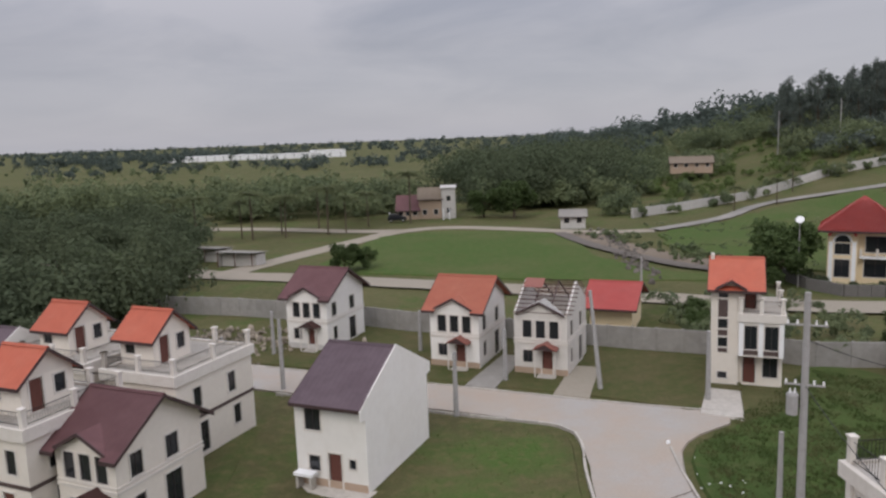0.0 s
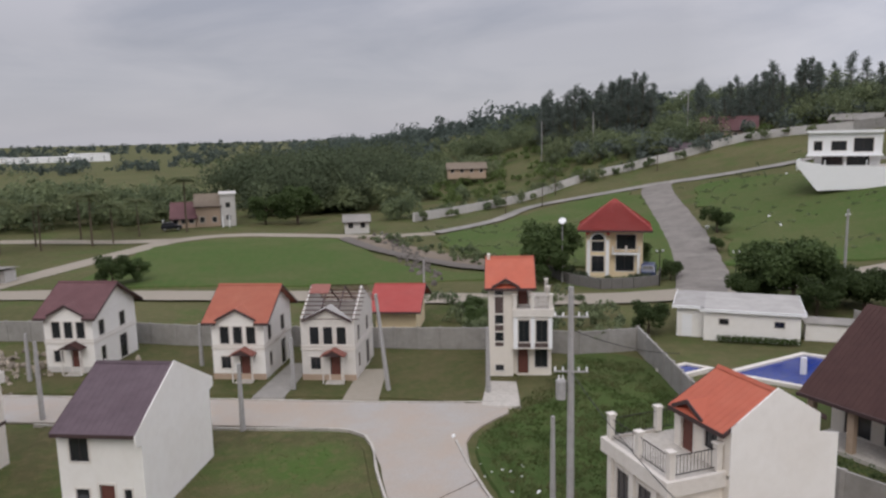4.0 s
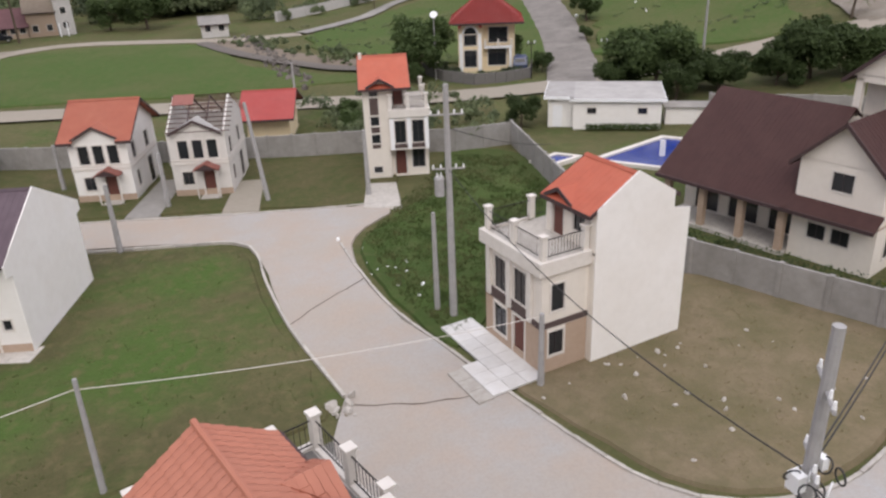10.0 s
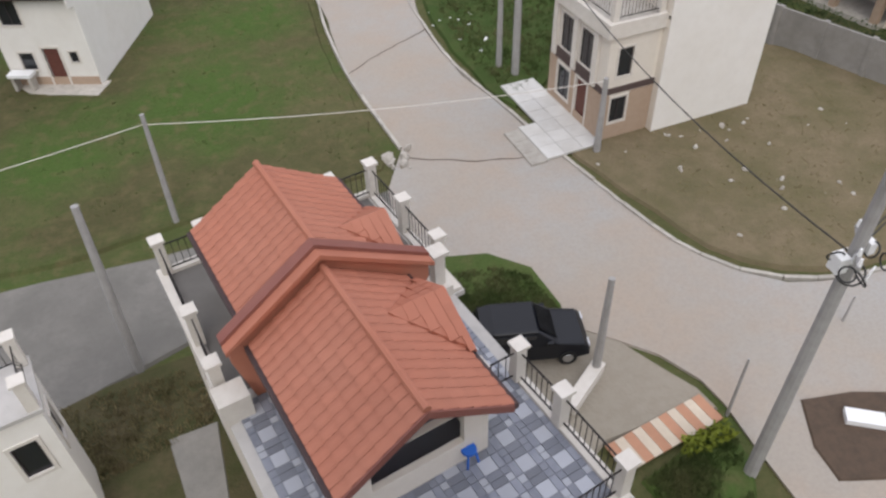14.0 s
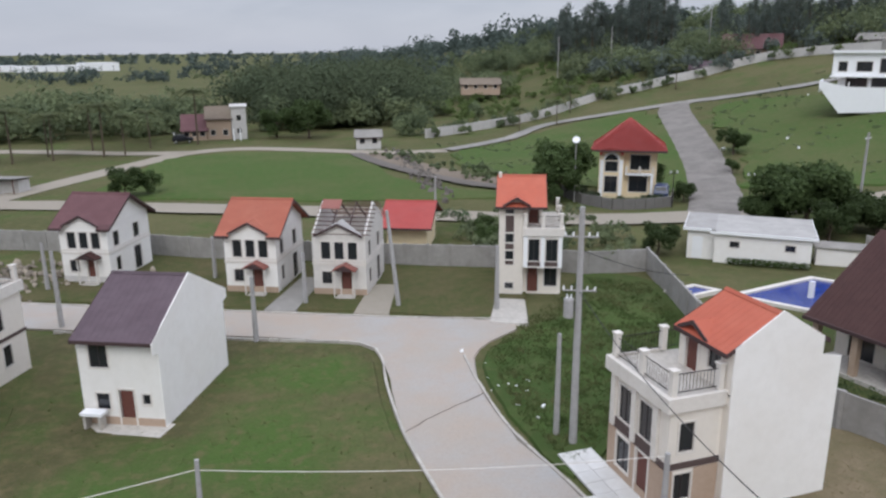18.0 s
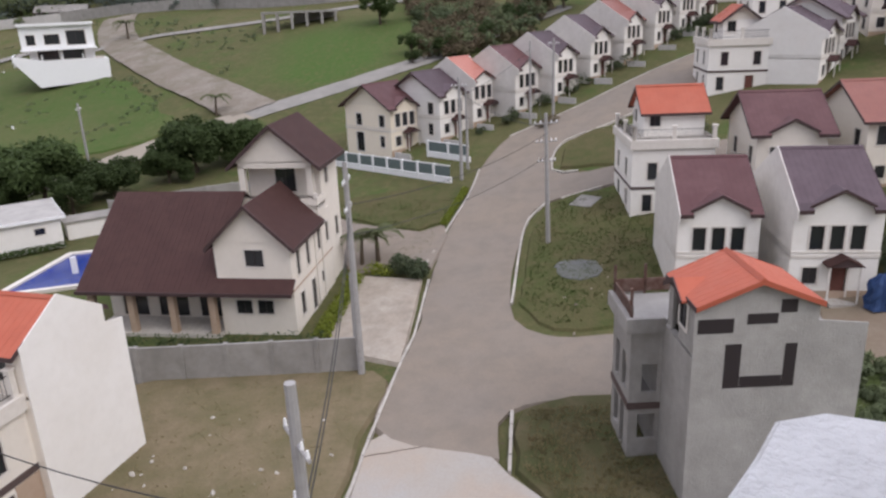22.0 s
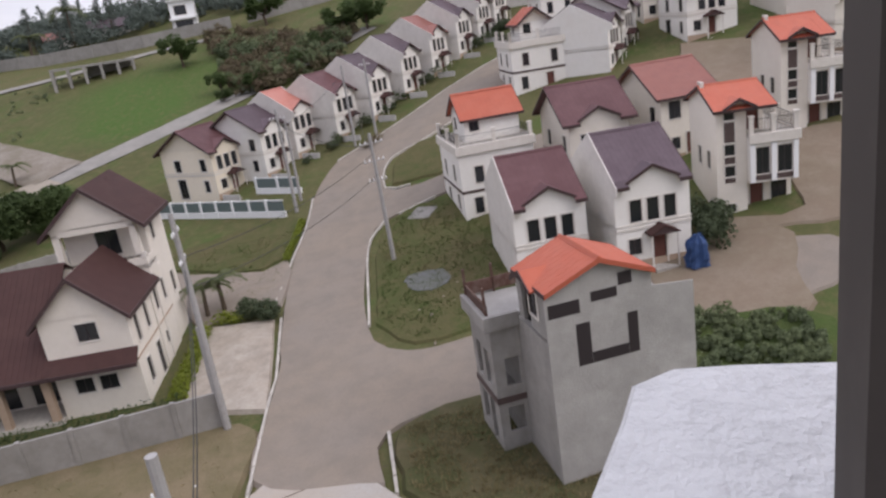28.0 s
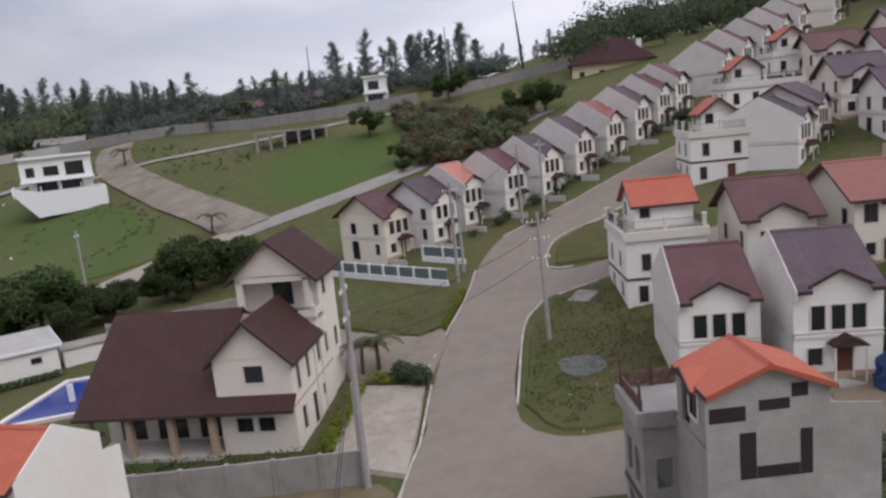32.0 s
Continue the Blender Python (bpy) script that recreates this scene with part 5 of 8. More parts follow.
# dark waterproofing patches on its bare gable
for y0, y1, z0, z1 in ((2.45, 3.05, 5.0, 6.75), (3.05, 4.6, 5.0, 5.45), (4.6, 5.05, 5.0, 6.7), (3.15, 4.25, 7.5, 7.9), (4.3, 4.9, 7.9, 8.4), (1.4, 2.7, 7.2, 7.75)):
    boxes("tar_patch", "dark_frame", u_house, (6.065, 6.075, y0 + 0.01, y1 - 0.01, z0, z1))


# ---- the large house with the brown roof ----
def brown_house():
    h = thing("villa", at(30.8, 37.3, 0.97, 0.25, 0.1), "large cream villa with sweeping dark brown tile roofs", "house")
    # low wing: one long slope over an open porch
    bm = bmesh.new()
    slab(bm, (-0.3, -0.3, 2.95), (8.7, -0.3, 2.95), (8.7, 6.0, 7.65), (-0.3, 6.0, 7.65), 0.14)
    r = part("roof", bm, "roof_brown", h)
    bm = bmesh.new()
    for i in range(1, 27):
        x = -0.3 + 9.0 * i / 27
        slab(bm, (x - 0.014, -0.3, 2.968), (x + 0.014, -0.3, 2.968), (x + 0.014, 6.0, 7.668), (x - 0.014, 6.0, 7.668), 0.03)
    part("seams", bm, "roof_brown", r)["kind"] = "stuff"
    boxes("gutter", "fascia", r, (-0.35, 8.7, -0.4, -0.3, 2.75, 2.97))
    bm = bmesh.new()
    slab(bm, (-0.3, 6.0, 7.65), (8.7, 6.0, 7.65), (8.7, 10.5, 4.4), (-0.3, 10.5, 4.4), 0.14)
    part("roof", bm, "roof_brown", h)
    bm = bmesh.new()
    prism(bm, [(2.6, 0), (9.4, 0), (9.4, 5.0), (6.0, 7.45), (2.6, 4.95)], 0.0, 0.15, "x")
    part("side_wall", bm, "cream", h)
    bm = bmesh.new()
    pierced(bm, 0.15, 8.6, 0, 4.9, 2.6, 2.75, [(0.9, 2.6, 0.2, 2.2), (3.4, 5.4, 0.2, 2.2), (6.2, 8.0, 0.2, 2.2)])
    part("porch_wall", bm, "cream", h)
    for a, b in ((0.9, 2.6), (3.4, 5.4), (6.2, 8.0)):
        window(h, a, b, 0.2, 2.2, 2.6)
    boxes("porch_floor", "kerb", h, (0, 8.6, 0.0, 2.6, -0.3, 0.12))
    for x in (0.3, 2.9, 5.6, 8.2):
        boxes("porch_post", "tan_base", h, (x - 0.2, x + 0.2, 0.1, 0.5, -0.3, 2.9))
    # two-storey block
    shell(h, 8.6, 13.3, 0.6, 9.0, -0.3, 5.85, "cream", [(1.9, 3.05, 4.35, 5.4), (1.0, 2.0, 1.3, 2.2), (2.35, 3.35, 1.3, 2.2)],
          [(1.0, 1.6, 3.4, 5.1), (2.9, 3.5, 3.4, 5.1), (5.3, 5.9, 3.6, 5.1), (1.2, 1.9, 0.7, 2.2), (3.4, 4.2, 0.1, 2.2), (5.6, 6.2, 1.2, 2.0), (7.2, 7.8, 3.6, 5.0)])
    belt(h, 8.6, 13.3, 0.6, 9.0, 2.75, "tan_base", 0.1, 0.04)
    gable_along_y(h, 8.6, 13.3, 0.6, 6.4, 5.85, 8.1, "roof_brown")
    bm = bmesh.new()
    slab(bm, (8.3, -0.3, 2.95), (13.5, -0.3, 2.95), (13.5, 0.6, 3.6), (8.3, 0.6, 3.6), 0.12)
    s = part("skirt_roof", bm, "roof_brown", h)
    boxes("gutter", "fascia", s, (8.3, 13.5, -0.38, -0.3, 2.75, 2.97))
    # belvedere tower with its balcony
    for x in (8.4, 13.0):
        boxes("corner_pier", "cream", h, (x - 0.2, x + 0.2, 6.4, 6.8, 5.6, 9.3))
    shell(h, 8.2, 13.2, 8.0, 12.0, -0.3, 9.5, "cream", [(1.9, 3.3, 7.1, 9.0)], [(1.0, 1.7, 7.4, 8.8), (2.5, 3.2, 3.2, 4.6)])
    boxes("balcony_floor", "trim", h, (8.0, 13.4, 6.3, 8.0, 6.3, 6.6))
    boxes("balcony_wall", "cream", h, (8.0, 13.4, 6.3, 6.45, 5.6, 7.0), (13.25, 13.4, 6.45, 8.0, 5.6, 7.0), (8.0, 8.15, 6.45, 8.0, 5.6, 7.0))
    boxes("lintel", "cream", h, (8.2, 13.2, 6.4, 6.6, 9.05, 9.5))
    post_and_rail(h, [(8.15, 6.38), (10.7, 6.38), (13.3, 6.38)], 7.0, 0.25, False)
    gable_along_y(h, 8.0, 13.4, 6.4, 12.0, 9.45, 11.8, "roof_brown", over=0.45, front=0.4)
    for y in (5.2, 6.6):
        boxes("downpipe", "trim", h, (13.31, 13.39, y - 0.04, y + 0.04, 0, 5.6))
    return h


brown_house()


def wall_run(pts, height, mat, label, thick=0.16, name="boundary_wall", panels=2.4, cap=True):
    """A boundary wall: block panels between slightly proud posts, with a coping."""
    top = thing(name, Matrix(), label, "wall", kind="structure")
    line = [Vector(p) for p in pts]
    for a, b in zip(line, line[1:]):
        n = max(1, round((b - a).length / panels))
        d = (b - a).normalized()
        w = Vector((-d.y, d.x)) * thick / 2
        for i in range(n):
            p, q = a.lerp(b, i / n), a.lerp(b, (i + 1) / n)
            zp, zq = terr(p.x, p.y), terr(q.x, q.y)
            v = [(c.x, c.y, z - 0.3) for c, z in ((p - w, zp), (q - w, zq), (q + w, zq), (p + w, zp))]
            v += [(c[0], c[1], c[2] + 0.3 + height) for c in v]
            raw("wall_panel", v, [(0, 3, 2, 1), (4, 5, 6, 7), (0, 1, 5, 4), (1, 2, 6, 5), (2, 3, 7, 6), (3, 0, 4, 7)], mat, top)
            w2 = w * 1.7
            e = d * 0.12
            v = [(c.x, c.y, zp - 0.3) for c in (p - w2 - e, p - w2 + e, p + w2 + e, p + w2 - e)]
            v += [(c[0], c[1], c[2] + 0.36 + height) for c in v]
            raw("wall_post", v, [(0, 3, 2, 1), (4, 5, 6, 7), (0, 1, 5, 4), (1, 2, 6, 5), (2, 3, 7, 6), (3, 0, 4, 7)], mat, top)
    return top


wall_run([(-40, 82), (-28.5, 79.5), (-14.6, 74.6), (-7.2, 70.8), (9.9, 64.6), (17.9, 62), (25.2, 58.2), (30.4, 57.8)], 1.9, "wall_concrete", "grey concrete block boundary wall behind the houses")
wall_run([(30.4, 57.8), (28.6, 50), (27.2, 44), (26.6, 36), (26.9, 29.6), (31.6, 18.4)], 2.0, "wall_concrete", "grey concrete boundary wall round the villa garden")
wall_run([(52, 57), (58, 50), (62, 44)], 1.6, "wall_concrete", "pale garden wall behind the villa")
wall_run([(30, 161), (48, 172.5), (58, 177), (74, 184.6), (83.5, 187)], 1.9, "grey_wall", "long pale wall climbing the hillside", thick=0.25, panels=4.0)
wall_run([(86, 185.5), (91, 182), (98, 181), (106, 177.4), (115.5, 177), (122, 175.4), (128.5, 166), (135, 152)], 2.0, "grey_wall", "pale stepped wall high on the hillside", thick=0.25, panels=4.0)
wall_run([(135, 152), (140.5, 138), (142.4, 123), (140.8, 101), (143.4, 80), (148, 63)], 2.2, "wall_concrete", "long grey wall at the top of the meadow", thick=0.25, panels=5)
wall_run([(150, 60), (158, 45), (160, 30)], 2.0, "wall_concrete", "grey wall below the trees", thick=0.25, panels=6)


def pool():
    p = thing("swimming_pool", pose(0, 0, 0.16), "blue tiled swimming pool with a pale stone rim", "pool")
    o, ux, uy = Vector((33.9, 49.2)), Vector((0.62, -0.785)), Vector((0.96, 0.28))
    P = lambda a, b: (o.x + ux.x * a + uy.x * b, o.y + ux.y * a + uy.y * b)  # noqa: E731

    def plate(name, quads, z0, z1, mat):
        bm = bmesh.new()
        for a0, a1, b0, b1 in quads:
            c = [P(a0, b0), P(a1, b0), P(a1, b1), P(a0, b1)]
            v = [bm.verts.new((*q, z0)) for q in c] + [bm.verts.new((*q, z1)) for q in c]
            for f in ((0, 3, 2, 1), (4, 5, 6, 7), (0, 1, 5, 4), (1, 2, 6, 5), (2, 3, 7, 6), (3, 0, 4, 7)):
                bm.faces.new([v[i] for i in f])
        return part(name, bm, mat, p)

    plate("water", [(0, 6.5, 0, 8.8)], -0.2, -0.04, "water")
    plate("rim", [(-0.5, 0, -0.5, 9.3), (6.5, 7.0, -0.5, 9.3), (0, 6.5, -0.5, 0), (0, 6.5, 8.8, 9.3)], -0.25, 0.12, "trim")
    plate("water", [(-3.6, -2.0, -2.4, 0.0)], -0.2, 0.0, "water")
    plate("rim", [(-4.0, -3.6, -2.8, 0.4), (-2.0, -1.6, -2.8, 0.4), (-3.6, -2.0, -2.8, -2.4), (-3.6, -2.0, 0.0, 0.4)], -0.25, 0.14, "trim")
    plate("diving_stand", [(3.0, 3.3, 3.2, 3.5)], -0.2, 1.3, "white")


pool()


def pump_house():
    h = thing("pool_house", at(35.5, 60.2, 0.555, 0.83, 0.0), "low white pool house with a flat grey roof", "outbuilding")
    shell(h, 0, 2.4, 0.9, 7.4, -0.3, 2.75, "white_wall", [])
    boxes("white_door", "white", h, (0.45, 1.35, 0.84, 0.895, 0.0, 2.05))
    shell(h, 2.4, 10.4, 0, 7.4, -0.3, 2.75, "white_wall", [(1.3, 2.1, 1.5, 2.05), (5.9, 6.7, 1.5, 2.05)], [(1.6, 2.6, 1.3, 2.0)])
    boxes("interior_floor", "interior", h, (0.15, 10.2, 1.0, 7.2, -0.3, 0.05))
    boxes("roof_slab", "raw_concrete", h, (-0.35, 2.4, 0.5, 7.7, 2.75, 2.92), (2.4, 10.75, -0.35, 7.7, 2.75, 2.92), label="weathered grey concrete roof slab")
    boxes("roof_edge", "white", h, (-0.4, 2.05, 0.45, 0.5, 2.7, 2.95), (2.0, 2.05, -0.35, 0.45, 2.7, 2.95), (2.0, 10.8, -0.4, -0.35, 2.7, 2.95), (10.75, 10.8, -0.35, 7.7, 2.7, 2.95), (-0.4, -0.35, 0.5, 7.7, 2.7, 2.95))
    return h


pump_house()
tank = thing("water_drum", pose(49.5, 53.5, 0.2), "blue plastic water drum beside the pool house", "drum")
bm = bmesh.new()
tube(bm, (0, 0, 0), (0, 0, 1.1), 0.5, 0.5, 16)
tube(bm, (0, 0, 1.1), (0, 0, 1.2), 0.5, 0.42, 16)
part("drum_body", bm, "pool_tile", tank)
boxes("drum_stand", "kerb", tank, (-0.6, 0.6, -0.6, 0.6, -0.4, 0.0))
low = thing("garden_shed", at(45.5, 55.5, 0.555, 0.83, 0.2), "low pale shed roofed with grey sheet", "outbuilding")
boxes("shed_body", "white_wall", low, (0, 4.5, 0, 2.2, -0.3, 1.5))
boxes("shed_roof", "old_road", low, (-0.2, 4.7, -0.2, 2.4, 1.5, 1.62))


def hip_roof(parent, x0, x1, y0, y1, eave, ridge, mat, over=0.7, seams=0.5):
    a, b, c, d = x0 - over, x1 + over, y0 - over, y1 + over
    k = min(b - a, d - c) / 2
    r0, r1 = ((a + k, (c + d) / 2), (b - k, (c + d) / 2)) if b - a > d - c else (((a + b) / 2, c + k), ((a + b) / 2, d - k))
    e = eave - 0.1
    for quad in (((a, c), (b, c), r1, r0), ((b, d), (a, d), r0, r1), ((a, d), (a, c), r0, r0), ((b, c), (b, d), r1, r1)):
        if b - a <= d - c:
            quad = {0: ((a, c), (b, c), r0, r0), 1: ((b, d), (a, d), r1, r1), 2: ((a, d), (a, c), r0, r1), 3: ((b, c), (b, d), r1, r0)}[[((a, c), (b, c), r1, r0), ((b, d), (a, d), r0, r1), ((a, d), (a, c), r0, r0), ((b, c), (b, d), r1, r1)].index(quad)]
        bm = bmesh.new()
        low_v = [Vector((*quad[0], e)), Vector((*quad[1], e))]
        top_v = [Vector((*quad[2], ridge)), Vector((*quad[3], ridge))]
        vs = [bm.verts.new(low_v[0]), bm.verts.new(low_v[1]), bm.verts.new(top_v[0])]
        if (top_v[0] - top_v[1]).length > 0.01:
            vs.append(bm.verts.new(top_v[1]))
        f = bm.faces.new(vs)
        bmesh.ops.solidify(bm, geom=[f], thickness=0.12)
        s = part("roof", bm, mat, parent)
        bm = bmesh.new()
        n = int((low_v[1] - low_v[0]).length / seams)
        for i in range(1, n):
            t = i / n
            p, q = low_v[0].lerp(low_v[1], t), top_v[1].lerp(top_v[0], t)
            p, q = p + Vector((0, 0, 0.04)), q + Vector((0, 0, 0.04))
            tube(bm, p, q, 0.035, 0.035, 4)
        part("seams", bm, mat, s)["kind"] = "stuff"
    boxes("fascia", "fascia", parent, (a - 0.03, b + 0.03, c - 0.03, c, e - 0.2, e + 0.03), (a - 0.03, b + 0.03, d, d + 0.03, e - 0.2, e + 0.03), (a - 0.03, a, c, d, e - 0.2, e + 0.03), (b, b + 0.03, c, d, e - 0.2, e + 0.03))


def red_villa():
    h = thing("villa", at(39.2, 89.0, 0.44, 0.9, 0.7), "cream two-storey villa with a red hipped roof", "house")
    shell(h, 0, 3.1, 0, 7, -0.8, 5.7, "yellow_wall", [(0.75, 2.35, 2.9, 4.2), (0.75, 2.35, 0.2, 2.3)])
    shell(h, 3.1, 7.2, 0.9, 7, -0.8, 5.7, "yellow_wall", [(0.8, 3.2, 3.1, 5.0), (0.7, 3.0, 0.2, 2.3)], [(1.5, 2.5, 3.2, 4.6), (3.8, 4.8, 3.2, 4.6), (1.5, 2.6, 0.8, 2.1)])
    # arched window head and its white moulding
    bm = bmesh.new()
    arch = [(1.55 + 0.8 * math.cos(a), 4.35 + 0.8 * math.sin(a)) for a in [math.pi * i / 14 for i in range(15)]]
    prism(bm, arch, -0.04, -0.01)
    part("arched_window", bm, "glass", h)
    bm = bmesh.new()
    ring = [(1.55 + r * math.cos(a), 4.35 + r * math.sin(a)) for r, seq in ((1.05, range(15)), (0.82, range(14, -1, -1))) for a in [math.pi * i / 14 for i in seq]]
    prism(bm, ring, -0.1, -0.005)
    part("arch_moulding", bm, "white", h)
    for x in (0.35, 2.75):
        boxes("pilaster", "white", h, (x - 0.22, x + 0.22, -0.12, -0.005, -0.6, 4.4))
    boxes("balcony", "white", h, (3.3, 6.9, -0.1, 0.9, 2.5, 2.7), label="white balcony slab")
    post_and_rail(h, [(3.45, 0.0), (5.1, 0.0), (6.75, 0.0)], 2.7, 0.8, False)
    boxes("porch_post", "white", h, (6.5, 6.8, -0.1, 0.2, -0.6, 2.5))
    hip_roof(h, 0, 7.2, 0, 7, 5.85, 9.4, "roof_red", 1.1, 0.45)
    bm = bmesh.new()
    arch = [(1.55 + 1.5 * math.cos(a), 5.2 + 0.9 * math.sin(a)) for a in [math.pi * i / 12 for i in range(13)]]
    arch2 = [(1.55 + 1.2 * math.cos(a), 5.15 + 0.65 * math.sin(a)) for a in [math.pi * i / 12 for i in range(12, -1, -1)]]
    prism(bm, arch + arch2, -0.95, 0.4)
    part("eyebrow_roof", bm, "roof_red", h)
    return h


red_villa()
vf = thing("villa_fence", Matrix(), "low dark stone garden wall in front of the red-roofed villa", "wall", kind="structure")
for a, b in (((35.6, 93), (36.0, 86.4)), ((36.0, 86.4), (38.2, 82.2)), ((38.2, 82.2), (42, 81.2)), ((42, 81.2), (45.6, 81.6)), ((45.6, 81.6), (48.2, 86))):
    a, b = Vector(a), Vector(b)
    for i in range(3):
        p, q = a.lerp(b, i / 3), a.lerp(b, (i + 0.97) / 3)
        w = Vector((-(q - p).y, (q - p).x)).normalized() * 0.12
        v = [(c.x, c.y, terr(c.x, c.y) - 0.3) for c in (p - w, q - w, q + w, p + w)]
        v += [(c[0], c[1], c[2] + 1.5) for c in v]
        raw("fence_panel", v, [(0, 3, 2, 1), (4, 5, 6, 7), (0, 1, 5, 4), (1, 2, 6, 5), (2, 3, 7, 6), (3, 0, 4, 7)], "interior", vf)


def white_house():
    h = thing("modern_house", at(88.6, 112.5, 0.66, 0.75, 8.9), "white flat-roofed modern house on a white terrace", "house")
    W = 14.5
    bm = bmesh.new()
    prism(bm, [(0, 4.4), (0, 3.4), (3.4, -0.9), (W - 0.6, -0.2), (W, 0.8), (W, 3.2), (10.6, 3.4), (4.4, 3.4)], 0, 0.4)
    part("terrace_wall", bm, "white", h)
    boxes("terrace_wall", "white", h, (0.02, 0.3, 0.4, 7.5, 2.6, 4.4), (W - 0.4, W - 0.02, 0.4, 9, -0.4, 3.2))
    boxes("terrace_base", "white", h, (3.5, W - 0.45, 0.4, 9, -0.8, 3.0))
    boxes("terrace_floor", "kerb", h, (0.35, W - 0.45, 0.4, 9, 3.0, 3.3))
    post_and_rail(h, [(4.4, 0.2), (7.5, 0.2), (10.6, 0.2)], 3.4, 0.8, False, "white", 0.08)
    shell(h, 2.6, 12.6, 3.2, 10, 3.3, 5.2, "white", [(1.2, 4.4, 3.4, 5.0), (5.0, 8.4, 3.4, 5.0)])
    shell(h, 1.6, 12.8, 2.2, 10, 5.2, 8.9, "white", [(3.6, 5.9, 5.9, 7.5), (7.0, 9.9, 5.7, 8.0), (0.9, 2.2, 5.9, 7.5)], [(1.5, 4.0, 6.0, 7.8)], [(1.5, 4.0, 6.0, 7.8)])
    boxes("upper_floor", "white", h, (1.4, 13.0, 1.4, 10, 4.95, 5.19))
    boxes("roof_slab", "white", h, (1.4, 13.0, 1.5, 10.2, 8.9, 9.1))
    boxes("roof_parapet", "white", h, (1.4, 13.0, 1.5, 1.7, 9.1, 9.35), (1.4, 1.6, 1.7, 10.0, 9.1, 9.35), (12.8, 13.0, 1.7, 10.0, 9.1, 9.35))


white_house()


def simple_house(name, m, label, W, D, H, wall, roof=None, ridge=2.0, hip=False, windows=3, storeys=1):
    """A far house: pierced front wall with panes, and its roof."""
    h = thing(name, m, label, "house")
    holes = [(W * (i + 0.5) / windows - 0.5, W * (i + 0.5) / windows + 0.5, s * 2.8 + 0.9, s * 2.8 + 2.1) for i in range(windows) for s in range(storeys)]
    side = [(D * 0.3, D * 0.3 + 1, s * 2.8 + 0.9, s * 2.8 + 2.1) for s in range(storeys)]
    shell(h, 0, W, 0, D, -1.0, H, wall, holes, side, side)
    boxes("ceiling_board", "interior", h, (0.15, W - 0.15, 0.15, D - 0.15, H - 0.15, H - 0.05))
    if hip:
        hip_roof(h, 0, W, 0, D, H, H + ridge, roof, 0.8, 0.8)
    elif roof:
        for x0 in (0, W - 0.15):
            bm = bmesh.new()
            prism(bm, [(0, H), (D, H), (D / 2, H + ridge)], x0, x0 + 0.15, "x")
            part("side_gable", bm, wall, h)
        gable_roof(h, 0, W, 0, D, H, H + ridge, roof, 0.5, 0.4, rib=0.8)
    else:
        boxes("roof_slab", wall, h, (-0.3, W + 0.3, -0.3, D + 0.3, H, H + 0.25))
    return h


hh = simple_house("hilltop_house", at(146.5, 29.5, 0.99, 0.13, 21.6), "yellow single-storey house with a brown hipped roof", 15, 11, 3.6, "yellow_wall", "roof_maroon", 4.6, True, 4)
boxes("water_tank", "white", hh, (12.2, 13.2, 4, 5, 4.6, 7.4))
tower = thing("tower_house", at(146.2, 74.4, 0.93, 0.37, 21.4), "narrow white two-storey tower house with wide dark openings", "house")
shell(tower, 0, 4.8, 0, 5, -1.5, 6.3, "white", [(0.7, 4.0, 0.6, 2.5), (0.9, 3.2, 3.6, 5.4)], [(1.0, 3.8, 3.5, 5.4), (1.2, 2.4, 0.5, 2.4)])
boxes("floor_slab", "white", tower, (-0.3, 5.1, -0.9, -0.005, 2.75, 3.05), (0.15, 4.65, 0.15, 4.85, 2.75, 3.0))
boxes("roof_slab", "white", tower, (-0.35, 5.15, -0.5, 5.3, 6.3, 6.55))
boxes("roof_tank", "white", tower, (3.4, 4.4, 2.0, 3.0, 6.55, 7.2))
for x, y, w, hgt, roof, rise, lab in ((133.5, 158.5, 11, 1.9, "old_road", 1.3, "low cottage with a grey sheet roof behind the wall"), (150.5, 106, 6, 2.0, "roof_redbrown", 1.3, "low cottage with a red-brown roof behind the wall"), (154, 97, 9, 2.2, "roof_slate", 1.5, "low cottage with a dark roof behind the wall")):
    simple_house("hill_cottage", at(x, y, 0.8, 0.6, terr(x + 3, y + 3) - 0.2), lab, w, 6, hgt, "grey_wall", roof, rise, False, 3)
simple_house("grey_house", at(-11.6, 171.5, -0.05, 0.998, 0.3), "narrow pale blue-grey house beyond the field", 3.2, 8, 6.6, "grey_wall", None, windows=1, storeys=2)
gh = simple_house("roadside_house", at(-22, 171, -0.05, 0.998, 0.0), "small roadside house with a rusty brown roof", 5.0, 8, 2.3, "tan_base", "roof_maroon", 2.9, False, 3)
simple_house("roadside_house", at(-16.9, 171.6, -0.05, 0.998, 0.0), "taller roadside house with a rusty sheet roof beside the pale tower", 5.2, 7, 4.7, "tan_base", "canal_earth", 2.2, False, 2, 1)
for x in (-1.5, 10.8, 12.2):
    boxes("gate_post", "white", gh, (x - 0.12, x + 0.12, -3.3, -3.06, 0, 2.2 + x * 0.03))
simple_house("shed", at(13.4, 146.5, 0.1, 0.99, 0.2), "small shed with a pale sheet roof", 4.8, 4, 2.3, "grey_wall", "old_road", 1.0, False, 2)
simple_house("tan_house", at(53.5, 227, 0.2, 0.97, 6.2), "rusty tan bungalow among the trees on the hill", 12, 7, 2.2, "tan_base", "canal_earth", 1.6, False, 4)
simple_house("long_barn", at(116.5, 187.5, 0.58, 0.81, terr(122, 188) - 0.5), "long reddish barn with a dark maroon roof at the wood's edge", 14.5, 8, 3.0, "tan_base", "roof_maroon", 3.4, False, 4)
